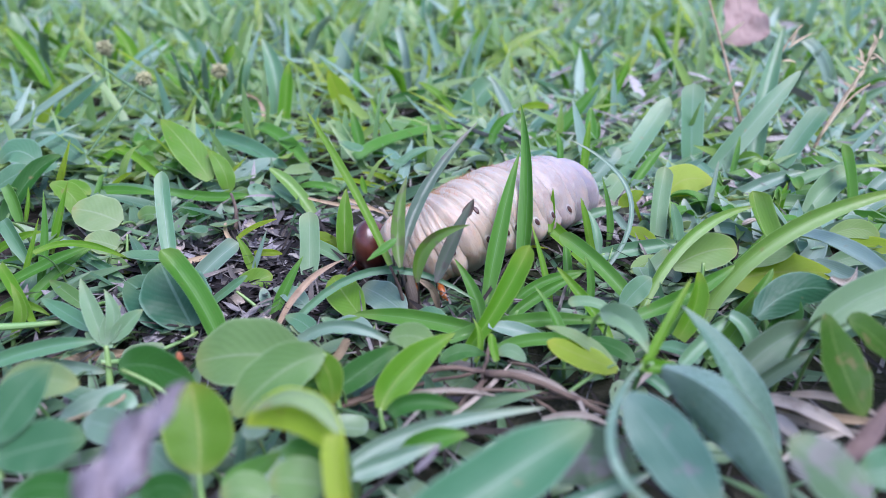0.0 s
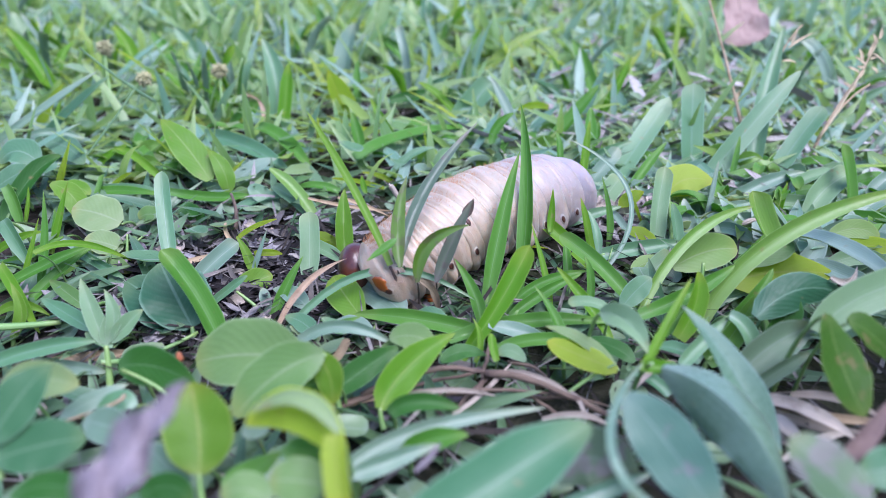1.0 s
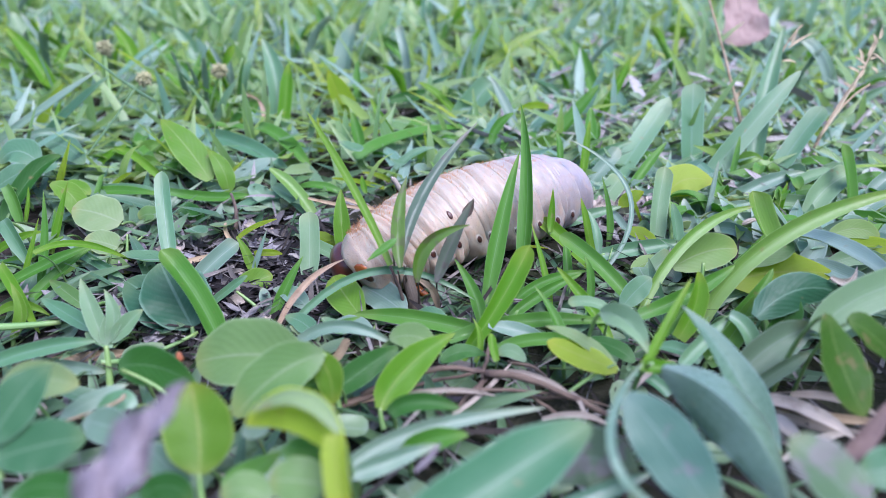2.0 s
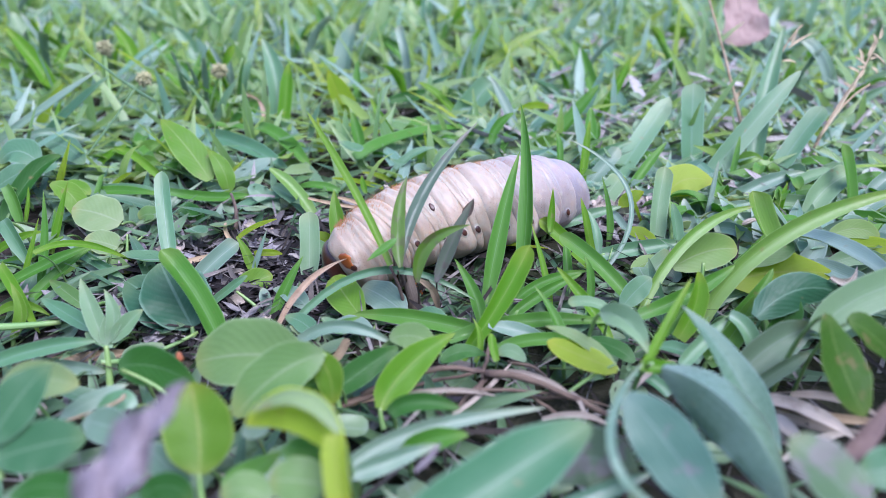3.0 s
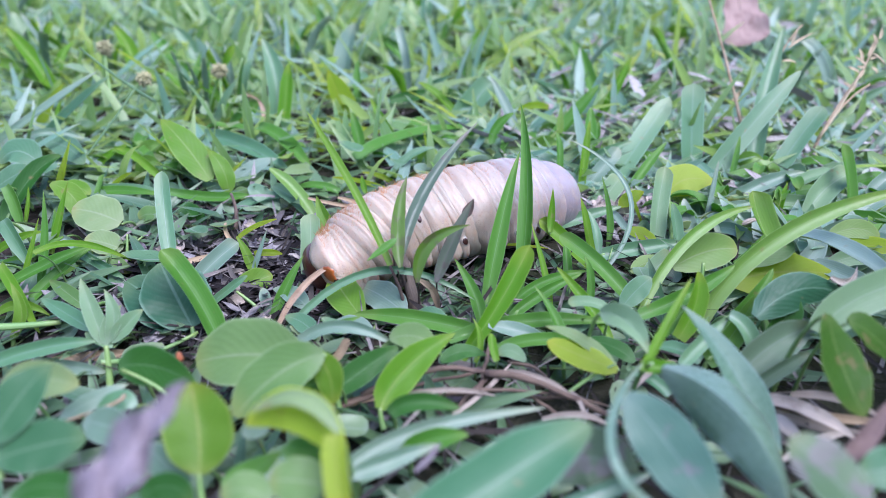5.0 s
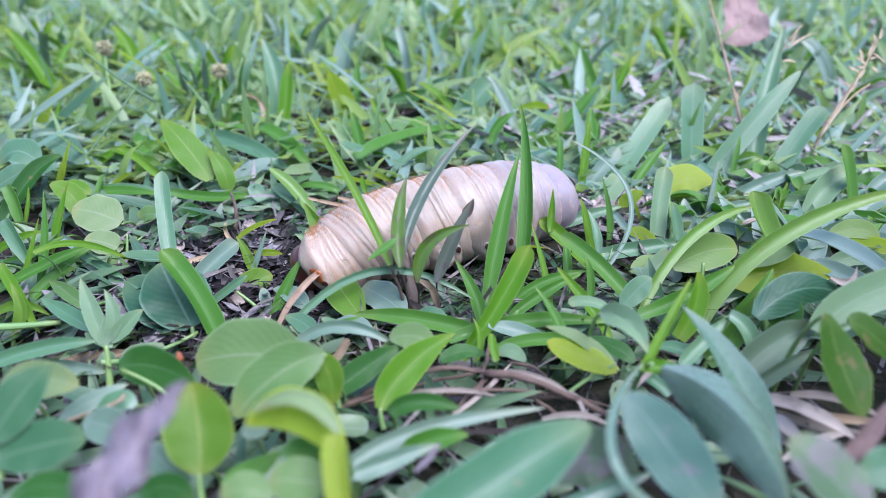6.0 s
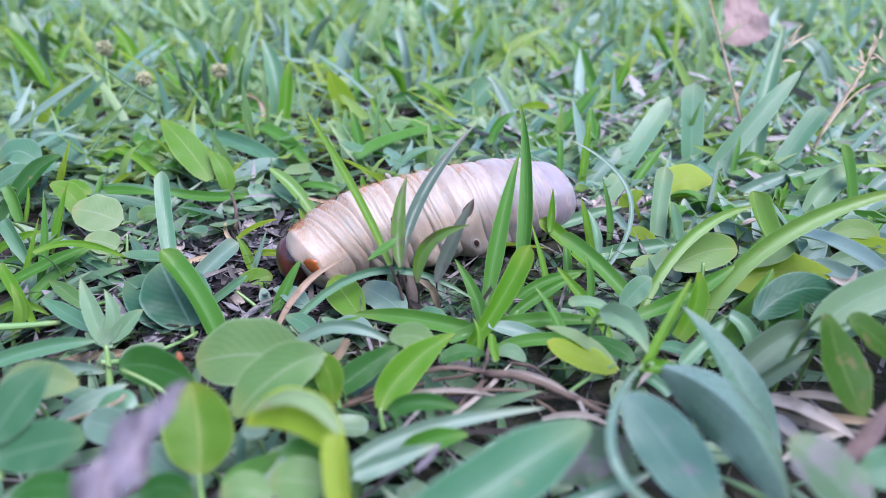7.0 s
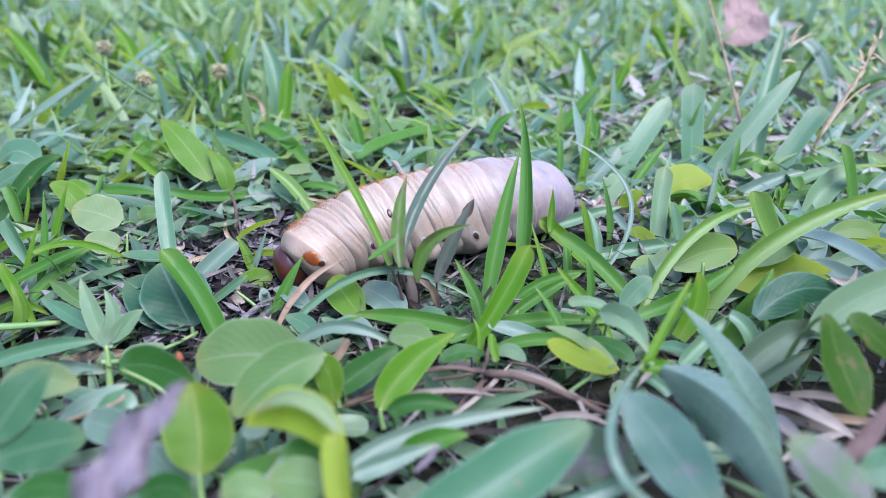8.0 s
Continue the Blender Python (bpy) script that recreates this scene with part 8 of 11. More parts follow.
stem_part(plant, "branch", (-0.0147, 0.0997, 0.0040), (-0.0025, 0.1027, 0.0075), (0.0091, 0.1031, 0.0060), 0.00067, MAT_TWIG, "", 0.25, 0.4)
stem_part(plant, "branch", (0.0077, 0.1034, 0.0060), (0.0177, 0.0988, 0.0073), (0.0305, 0.0919, 0.0040), 0.00080, MAT_TWIG, "", 0.25, 0.4)
stem_part(plant, "branch", (0.0090, 0.1042, 0.0050), (0.0047, 0.1002, 0.0036), (0.0016, 0.0960, 0.0020), 0.00062, MAT_TWIG, "", 0.25, 0.4)
plant = thing("dry_leaf", (-0.0223, 0.0955, 0), "grey dead straw under the twig", "dry leaf")
stem_part(plant, "midrib", (-0.0223, 0.0957, 0.0028), (-0.0137, 0.0996, 0.0034), (-0.0028, 0.1027, 0.0028), 0.00004, MAT_TWIG)
leaf_part(plant, "leaf_blade", (-0.0223, 0.0955, 0.0030), (-0.0137, 0.0994, 0.0036), (-0.0025, 0.1026, 0.0030), 0.00133, 0, MAT_DRY, "grass", 0.55)
stem_part(plant, "midrib", (-0.0025, 0.1012, 0.0028), (0.0079, 0.1008, 0.0021), (0.0179, 0.1011, 0.0028), 0.00004, MAT_TWIG)
leaf_part(plant, "leaf_blade", (-0.0025, 0.1010, 0.0030), (0.0079, 0.1006, 0.0023), (0.0182, 0.1010, 0.0030), 0.00145, 0, MAT_MAUVE, "grass", 0.55)
stem_part(plant, "midrib", (-0.0212, 0.1101, 0.0038), (-0.0196, 0.1111, 0.0057), (-0.0182, 0.1121, 0.0076), 0.00005, MAT_TWIG)
leaf_part(plant, "leaf_blade", (-0.0212, 0.1099, 0.0040), (-0.0196, 0.1109, 0.0059), (-0.0182, 0.1119, 0.0079), 0.00175, 0, MAT_DRY, "blunt", 0.55)
plant = thing("lime_leaf_weed", (0.0316, 0.1009, 0), "weed with a small folded lime leaf", "weed", group="lime-leaved weeds")
stem_part(plant, "petiole", (0.0316, 0.1099, 0), (0.0316, 0.1069, 0.0054), (0.0316, 0.1009, 0.0089), 0.00038)
leaf_part(plant, "leaf", (0.0311, 0.1005, 0.009), (0.0245, 0.102, 0.0111), (0.0189, 0.1045, 0.0125), 0.00540, 5, "lemon", "oval", 0.06)
leaf_part(plant, "leaf", (0.0315, 0.103, 0.0081), (0.0249, 0.105, 0.0127), (0.0188, 0.1075, 0.0137), 0.00300, 10, "milky", "lance", 0.1)
stem_part(plant, "stem", (0.0218, 0.0984, 0.0051), (0.0268, 0.1000, 0.0082), (0.0308, 0.1009, 0.0100), 0.00040, MAT_STEM, "", 0, 0.4)
plant = thing("blade_shoot", (0.0250, 0.0574, 0), "pale shoot parting into long drooping blades", "grass")
stem_part(plant, "sheath", (0.0250, 0.0664, 0), (0.0250, 0.0634, 0.0130), (0.0250, 0.0574, 0.0216), 0.00028)
leaf_part(plant, "blade", (0.0250, 0.0574, 0.0216), (0.0194, 0.0620, 0.0284), (0.0307, 0.0864, 0.0213), 0.00112, 0, "sage", "grass", 0.55)
stem_part(plant, "sheath", (0.0268, 0.1090, 0), (0.0268, 0.1060, 0.0129), (0.0268, 0.1000, 0.0215), 0.00050)
leaf_part(plant, "blade", (0.0268, 0.1000, 0.0215), (0.0304, 0.0958, 0.0221), (0.0324, 0.0902, 0.0199), 0.00426, 15, "star", "lance", 0.55)
stem_part(plant, "sheath", (0.0309, 0.0965, 0), (0.0309, 0.0935, 0.0114), (0.0309, 0.0875, 0.0189), 0.00028)
leaf_part(plant, "blade", (0.0309, 0.0875, 0.0189), (0.0356, 0.0942, 0.0210), (0.0422, 0.1027, 0.0267), 0.00156, 0, "bright", "grass", 0.55)
stem_part(plant, "sheath", (0.0314, 0.0937, 0), (0.0314, 0.0907, 0.0134), (0.0314, 0.0847, 0.0224), 0.00050)
leaf_part(plant, "blade", (0.0329, 0.0847, 0.0215), (0.0407, 0.0739, 0.0213), (0.0430, 0.0600, 0.0163), 0.00860, -8, "gleam", "lance", -0.95)
stem_part(plant, "sheath", (0.0517, 0.0860, 0), (0.0517, 0.0830, 0.0055), (0.0517, 0.08, 0.0092), 0.00050)
leaf_part(plant, "blade", (0.0506, 0.0815, 0.0078), (0.0462, 0.0885, 0.0172), (0.0381, 0.0945, 0.0263), 0.00660, 12, "sheen", "spear", 0.3)
stem_part(plant, "petiole", (0.0237, 0.0804, 0), (0.0237, 0.0774, 0.0162), (0.0237, 0.0714, 0.0270), 0.00047)
leaf_part(plant, "leaf", (0.0237, 0.0714, 0.0270), (0.0282, 0.0652, 0.0237), (0.0323, 0.0585, 0.0194), 0.00783, 8, "frost", "oval", 0.1)
stem_part(plant, "petiole", (0.0153, 0.0798, 0), (0.0153, 0.0768, 0.0076), (0.0153, 0.0708, 0.0127), 0.00050)
leaf_part(plant, "leaf", (0.0153, 0.0708, 0.0127), (0.0205, 0.0715, 0.0162), (0.0257, 0.0686, 0.0129), 0.00865, 0, "blotch", "oval", 0.15)
stem_part(plant, "sheath", (0.0303, 0.0959, 0), (0.0303, 0.0929, 0.0120), (0.0303, 0.0869, 0.0201), 0.00036)
leaf_part(plant, "blade", (0.0303, 0.0869, 0.0201), (0.0336, 0.0868, 0.0198), (0.0375, 0.0864, 0.0190), 0.00226, 0, "bright", "grass", 0.55)
stem_part(plant, "sheath", (0.0140, 0.0734, 0), (0.0140, 0.0704, 0.0080), (0.0140, 0.0644, 0.0134), 0.00036)
leaf_part(plant, "blade", (0.0140, 0.0644, 0.0134), (0.0206, 0.0671, 0.0143), (0.0280, 0.0697, 0.0151), 0.00224, 0, "sheen", "grass", 0.55)
plant = thing("grass_tuft", (0.0514, 0.0980, 0), "torn pale blade with holes", "grass", group="grass tufts in the lawn")
stem_part(plant, "sheath", (0.0514, 0.1070, 0), (0.0514, 0.1040, 0.0053), (0.0514, 0.0980, 0.0089), 0.00050)
leaf_part(plant, "blade", (0.0514, 0.0980, 0.0089), (0.0585, 0.1024, 0.0130), (0.0672, 0.1057, 0.0149), 0.00620, 0, "worn", "grass", 0.55)
stem_part(plant, "sheath", (0.0521, 0.1043, 0), (0.0521, 0.1013, 0.0047), (0.0521, 0.0953, 0.0079), 0.00028)
leaf_part(plant, "blade", (0.0521, 0.0953, 0.0079), (0.0581, 0.0972, 0.0116), (0.0632, 0.0985, 0.0142), 0.00260, 0, "worn", "grass", 0.55)
stem_part(plant, "sheath", (0.0431, 0.1113, 0), (0.0431, 0.1083, 0.0050), (0.0431, 0.1023, 0.0084), 0.00044)
leaf_part(plant, "blade", (0.0431, 0.1023, 0.0084), (0.0473, 0.1065, 0.0101), (0.0543, 0.1116, 0.0133), 0.00273, 0, "blue", "grass", 0.55)
plant = thing("oval_leaf_weed", (0.0595, 0.0914, 0), "weed with a hanging green leaf browned at its tip", "weed")
stem_part(plant, "petiole", (0.0595, 0.1004, 0), (0.0595, 0.0974, 0.0160), (0.0595, 0.0914, 0.0267), 0.00050)
leaf_part(plant, "leaf", (0.0595, 0.0914, 0.0267), (0.0601, 0.0854, 0.0215), (0.0617, 0.0795, 0.0165), 0.00880, -25, "olive", "oval", 0.15)
stem_part(plant, "petiole", (0.0646, 0.1023, 0), (0.0646, 0.0993, 0.0143), (0.0646, 0.0933, 0.0238), 0.00036)
leaf_part(plant, "leaf", (0.0646, 0.0933, 0.0238), (0.0691, 0.0922, 0.0215), (0.0754, 0.0889, 0.0151), 0.00595, -25, "olive", "lance", 0.15)
plant = thing("dry_leaf", (0.0543, 0.0972, 0), "bleached straw lying over dark soil", "dry leaf")
stem_part(plant, "midrib", (0.0543, 0.0974, 0.0038), (0.0618, 0.0929, 0.0036), (0.0699, 0.0893, 0.0048), 0.00005, MAT_TWIG)
leaf_part(plant, "leaf_blade", (0.0543, 0.0972, 0.0040), (0.0618, 0.0927, 0.0038), (0.0702, 0.0890, 0.0050), 0.00175, 0, MAT_STICK, "grass", 0.55)
stem_part(plant, "midrib", (0.0542, 0.0921, 0.0038), (0.0559, 0.0878, 0.0048), (0.0565, 0.0837, 0.0058), 0.00007, MAT_TWIG)
leaf_part(plant, "leaf_blade", (0.0542, 0.0919, 0.0040), (0.0559, 0.0876, 0.0050), (0.0565, 0.0834, 0.0060), 0.00242, 0, MAT_STICK, "blunt", 0.55)
stem_part(plant, "midrib", (0.0629, 0.0953, 0.0038), (0.0676, 0.0933, 0.0043), (0.0777, 0.0913, 0.0048), 0.00005, MAT_TWIG)
leaf_part(plant, "leaf_blade", (0.0629, 0.0951, 0.0040), (0.0676, 0.0931, 0.0045), (0.0780, 0.0911, 0.0050), 0.00156, 0, MAT_DRY, "grass", 0.55)
plant = thing("dead_leaf", (0.0501, 0.0660, 0), "pinkish dead leaf curled near the camera", "dry leaf")
stem_part(plant, "midrib", (0.0501, 0.0662, 0.0208), (0.0546, 0.0692, 0.0223), (0.0601, 0.0734, 0.0261), 0.00010, MAT_TWIG)
leaf_part(plant, "leaf_blade", (0.0501, 0.0660, 0.0210), (0.0546, 0.0690, 0.0225), (0.0603, 0.0733, 0.0264), 0.00270, 0, MAT_ROSE, "curl", 0.6)
plant = thing("round_leaf_weed", (0.0467, 0.0539, 0), "blotched pink and green leaf close to the camera", "weed", group="round-leaved weeds")
stem_part(plant, "petiole", (0.0467, 0.0629, 0), (0.0467, 0.0599, 0.0142), (0.0467, 0.0539, 0.0237), 0.00045)
leaf_part(plant, "leaf", (0.0467, 0.0539, 0.0237), (0.0432, 0.0578, 0.0269), (0.0399, 0.0612, 0.0291), 0.00748, 0, "blotch", "oval", 0.15)
stem_part(plant, "petiole", (0.0591, 0.0720, 0), (0.0591, 0.0690, 0.0130), (0.0591, 0.0630, 0.0216), 0.00033)
leaf_part(plant, "leaf", (0.0591, 0.0630, 0.0216), (0.0550, 0.0633, 0.0222), (0.0508, 0.0630, 0.0216), 0.00553, 0, "teal", "oval", 0.15)
plant = thing("grass_tuft", (0.0538, 0.1105, 0), "blades under the thicket", "grass", group="grass tufts in the lawn")
stem_part(plant, "sheath", (0.0538, 0.1195, 0), (0.0538, 0.1165, 0.0084), (0.0538, 0.1105, 0.0140), 0.00050)
leaf_part(plant, "blade", (0.0538, 0.1105, 0.0140), (0.0575, 0.1077, 0.0108), (0.0586, 0.1030, 0.0040), 0.00316, 0, "blue", "grass", 0.55)
stem_part(plant, "sheath", (0.0487, 0.1162, 0), (0.0487, 0.1132, 0.0036), (0.0487, 0.1072, 0.0060), 0.00045)
leaf_part(plant, "blade", (0.0487, 0.1072, 0.0060), (0.0451, 0.1099, 0.0067), (0.0414, 0.1118, 0.0060), 0.00282, 0, "blue", "grass", 0.55)
stem_part(plant, "sheath", (0.0529, 0.1140, -0.001), (0.0536, 0.1143, 0.0016), (0.0543, 0.1146, 0.0022), 0.00077)
leaf_part(plant, "blade", (0.0529, 0.1140, 0.0010), (0.0575, 0.1161, 0.0050), (0.0632, 0.1202, 0.0131), 0.00454, 0, "mid", "grass", 0.55)
stem_part(plant, "sheath", (0.0467, 0.1237, 0), (0.0467, 0.1207, 0.0036), (0.0467, 0.1147, 0.0060), 0.00050)
leaf_part(plant, "blade", (0.0467, 0.1147, 0.0060), (0.0501, 0.1178, 0.0120), (0.0506, 0.1208, 0.0180), 0.00404, 0, "bright", "grass", 0.55)
stem_part(plant, "sheath", (0.0399, 0.1288, 0), (0.0399, 0.1258, 0.0048), (0.0399, 0.1198, 0.0080), 0.00050)
leaf_part(plant, "blade", (0.0399, 0.1198, 0.0080), (0.0513, 0.1245, 0.0106), (0.0620, 0.1298, 0.0144), 0.00329, 0, "mid", "grass", 0.55)
stem_part(plant, "sheath", (0.0598, 0.1189, 0), (0.0598, 0.1159, 0.0024), (0.0598, 0.1099, 0.0040), 0.00050)
leaf_part(plant, "blade", (0.0598, 0.1099, 0.0040), (0.0664, 0.1139, 0.0118), (0.0664, 0.1159, 0.0157), 0.00548, 0, "deep", "lance", 0.55)
plant = thing("grass_tuft", (-0.0249, 0.1561, 0), "soft bluish blade pushed over by the passing grub", "grass", group="grass tufts in the lawn")
stem_part(plant, "sheath", (-0.0249, 0.1561, -0.001), (-0.0250, 0.1571, 0.0007), (-0.0251, 0.1581, 0.0020), 0.00099)
leaf_part(plant, "blade", (-0.0249, 0.1561, -0.0006), (-0.0255, 0.1628, 0.0081), (-0.0253, 0.1691, 0.0159), 0.00460, 0, "leaf", "lance", 0.55)
SWAY = plant
plant = thing("twig", (-0.0097, 0.1013, 0), "thin grey straws and rootlets under the leaves", "twig")
stem_part(plant, "rootlet", (-0.0097, 0.1013, 0.0040), (0.0078, 0.1000, 0.0038), (0.0229, 0.0988, 0.0040), 0.00051, MAT_TWIG, "", 0.3, 0.4)
stem_part(plant, "rootlet", (-0.0024, 0.0989, 0.0040), (0.0117, 0.0988, 0.0060), (0.0296, 0.0966, 0.0040), 0.00040, MAT_TWIG, "", 0.3, 0.4)
stem_part(plant, "rootlet", (0.0127, 0.1099, 0.0040), (0.0186, 0.1053, 0.0048), (0.0195, 0.0997, 0.0040), 0.00042, MAT_TWIG, "", 0.3, 0.4)
stem_part(plant, "rootlet", (-0.0184, 0.0966, 0.0040), (-0.0087, 0.1014, 0.0039), (0.0060, 0.1064, 0.0040), 0.00052, MAT_TWIG, "", 0.3, 0.4)
stem_part(plant, "rootlet", (0.0159, 0.0997, 0.0040), (0.0214, 0.0948, 0.0030), (0.0264, 0.0908, 0.0040), 0.00040, MAT_TWIG, "", 0.3, 0.4)
stem_part(plant, "rootlet", (0.0207, 0.0908, 0.0040), (0.0240, 0.0885, 0.0048), (0.0290, 0.0855, 0.0040), 0.00047, MAT_TWIG, "", 0.3, 0.4)
stem_part(plant, "rootlet", (0.0537, 0.0997, 0.0040), (0.0609, 0.0954, 0.0044), (0.0685, 0.0908, 0.0040), 0.00049, MAT_TWIG, "", 0.3, 0.4)
stem_part(plant, "rootlet", (0.0523, 0.0908, 0.0040), (0.0588, 0.0860, 0.0035), (0.0612, 0.0817, 0.0040), 0.00037, MAT_TWIG, "", 0.3, 0.4)
stem_part(plant, "rootlet", (0.0099, 0.1176, 0.0040), (0.0083, 0.1096, 0.0043), (0.0068, 0.1013, 0.0040), 0.00055, MAT_TWIG, "", 0.3, 0.4)
plant = thing("dry_leaf", (-0.0369, 0.1753, 0), "pinkish dead straw lying behind the grub", "dry leaf")
stem_part(plant, "midrib", (-0.0369, 0.1755, 0.0102), (-0.0256, 0.1763, 0.0074), (-0.0144, 0.1775, 0.0056), 0.00005, MAT_TWIG)
leaf_part(plant, "leaf_blade", (-0.0369, 0.1753, 0.0104), (-0.0256, 0.1761, 0.0076), (-0.0140, 0.1774, 0.0057), 0.00100, 0, MAT_DRY, "grass", 0.8)
stem_part(plant, "midrib", (-0.0283, 0.1728, 0.0116), (-0.0220, 0.1729, 0.0096), (-0.0147, 0.1723, 0.0063), 0.00005, MAT_TWIG)
leaf_part(plant, "leaf_blade", (-0.0283, 0.1726, 0.0118), (-0.0220, 0.1727, 0.0098), (-0.0144, 0.1721, 0.0064), 0.00115, 0, MAT_DRY, "curl", 0.8)
plant = thing("twig", (-0.0130, 0.1740, 0.0214), "pale grey dead stick pushed along by the grub's back", "twig")
stem_part(plant, "branch", (-0.0130, 0.1740, 0.0214), (-0.0102, 0.1736, 0.0174), (-0.0068, 0.1730, 0.0129), 0.00075, MAT_STICK, "", 0.25, 0.15)
stem_part(plant, "torn_end", (-0.0133, 0.1740, 0.0218), (-0.0131, 0.1740, 0.0215), (-0.0126, 0.1740, 0.0208), 0.00045, MAT_PALESTRAW, "", 0.3, 0.6)
STICK = plant
plant = thing("small_seedling", (-0.0272, 0.1622, 0), "tiny yellow-green seed leaf by the soil", "weed")
leaf_part(plant, "leaf", (-0.0272, 0.1622, 0.0025), (-0.0305, 0.1630, 0.0039), (-0.0337, 0.1638, 0.0056), 0.00385, 0, "lime", "oval", 0.15)
plant = thing("grass_tuft", (-0.0377, 0.1820, 0), "folded bright blade over bluish leaf", "grass", group="grass tufts in the lawn")
stem_part(plant, "sheath", (-0.0377, 0.1820, -0.001), (-0.0383, 0.1828, 0.0028), (-0.0388, 0.1836, 0.0041), 0.00089)
leaf_part(plant, "blade", (-0.0373, 0.1820, 0.0026), (-0.0439, 0.1874, 0.0088), (-0.0505, 0.1902, 0.0136), 0.00380, 0, "spring", "grass", 0.6)
stem_part(plant, "sheath", (-0.0368, 0.1836, -0.001), (-0.0378, 0.1843, 0.0011), (-0.0389, 0.1850, 0.0017), 0.00096)
leaf_part(plant, "blade", (-0.0368, 0.1836, 0.0004), (-0.0438, 0.1882, 0.0049), (-0.0506, 0.1917, 0.0074), 0.00564, 0, "blue", "grass", 0.55)
plant = thing("grass_tuft", (-0.0162, 0.1971, 0), "thin lime blade touching the grub's back", "grass", group="grass tufts in the lawn")
stem_part(plant, "sheath", (-0.0230, 0.2016, 0), (-0.0230, 0.1986, 0.0029), (-0.0230, 0.1926, 0.0048), 0.00032)
leaf_part(plant, "blade", (-0.0230, 0.1926, 0.0048), (-0.0240, 0.1940, 0.0074), (-0.0243, 0.1951, 0.0096), 0.00203, 0, "bright", "spear", 0.55)
plant = thing("grass_tuft", (-0.0162, 0.1971, 0), "thin yellow-green blade lifted by the passing grub", "grass", group="grass tufts in the lawn")
stem_part(plant, "sheath", (-0.0162, 0.2061, 0), (-0.0162, 0.2031, 0.0029), (-0.0162, 0.1971, 0.0048), 0.00028)
leaf_part(plant, "blade", (-0.0162, 0.1971, 0.0048), (-0.0231, 0.1993, 0.0089), (-0.0307, 0.2011, 0.0125), 0.00155, 0, "lime", "grass", 0.55)
LIFTED = plant
plant = thing("grass_tuft", (0.0486, 0.2119, 0), "green blades on straw beyond the rump", "grass", group="grass tufts in the lawn")
stem_part(plant, "sheath", (0.0486, 0.2209, 0), (0.0486, 0.2179, 0.0030), (0.0486, 0.2119, 0.0051), 0.00050)
leaf_part(plant, "blade", (0.0486, 0.2119, 0.0051), (0.0482, 0.2198, 0.0139), (0.0492, 0.2270, 0.0213), 0.00408, 0, "mid", "grass", 0.55)
stem_part(plant, "sheath", (0.0413, 0.2094, -0.001), (0.0424, 0.2100, 0.0013), (0.0435, 0.2105, 0.0024), 0.00062)
leaf_part(plant, "blade", (0.0413, 0.2094, 0.0002), (0.0486, 0.2132, 0.0075), (0.0614, 0.2161, 0.0132), 0.00366, 0, "blue", "grass", 0.55)
stem_part(plant, "sheath", (0.0905, 0.2047, -0.001), (0.0907, 0.2052, 0.0030), (0.0910, 0.2057, 0.0040), 0.00030)
leaf_part(plant, "blade", (0.0905, 0.2047, 0.0021), (0.0922, 0.2080, 0.0084), (0.0940, 0.2121, 0.0164), 0.00179, 0, "mid", "grass", 0.55)
stem_part(plant, "sheath", (0.0730, 0.1760, -0.001), (0.0734, 0.1767, 0.0022), (0.0737, 0.1773, 0.0035), 0.00024)
leaf_part(plant, "blade", (0.0730, 0.1760, 0.0009), (0.0751, 0.1804, 0.0094), (0.0773, 0.1847, 0.0179), 0.00143, 0, "sage", "grass", 0.55)
plant = thing("round_leaf_weed", (0.0385, 0.1276, 0), "small rounded weed leaves under the blades", "weed", group="round-leaved weeds")
stem_part(plant, "petiole", (0.0385, 0.1366, 0), (0.0385, 0.1336, 0.0031), (0.0385, 0.1276, 0.0052), 0.00029)
leaf_part(plant, "leaf", (0.0385, 0.1276, 0.0052), (0.0416, 0.1293, 0.0084), (0.0449, 0.1306, 0.0109), 0.00488, 0, "blue", "oval", 0.15)
stem_part(plant, "petiole", (0.0482, 0.1730, 0), (0.0482, 0.1700, 0.0035), (0.0482, 0.1640, 0.0059), 0.00028)
leaf_part(plant, "leaf", (0.0482, 0.1640, 0.0059), (0.0524, 0.1636, 0.0051), (0.0559, 0.1625, 0.0030), 0.00414, 0, "lime", "oval", 0.15)
stem_part(plant, "petiole", (0.0526, 0.1396, 0), (0.0526, 0.1366, 0.0040), (0.0526, 0.1306, 0.0066), 0.00028)
leaf_part(plant, "leaf", (0.0526, 0.1306, 0.0066), (0.0551, 0.1308, 0.0071), (0.0578, 0.1305, 0.0064), 0.00296, 0, "lime", "oval", 0.15)
leaf_part(plant, "leaf", (0.0704, 0.1706, 0.0013), (0.0738, 0.1722, 0.0045), (0.0769, 0.1729, 0.0058), 0.00525, 0, "sage", "oval", 0.15)
plant = thing("grass_tuft", (0.0535, 0.1179, 0), "crossing blades in the thicket", "grass", group="grass tufts in the lawn")
stem_part(plant, "sheath", (0.0535, 0.1269, 0), (0.0535, 0.1239, 0.0023), (0.0535, 0.1179, 0.0038), 0.00049)
leaf_part(plant, "blade", (0.0535, 0.1179, 0.0038), (0.0625, 0.1225, 0.0084), (0.0693, 0.1280, 0.0146), 0.00304, 0, "mid", "grass", 0.55)
stem_part(plant, "sheath", (0.0849, 0.1989, -0.001), (0.0871, 0.1994, 0.0020), (0.0894, 0.1999, 0.0023), 0.00051)
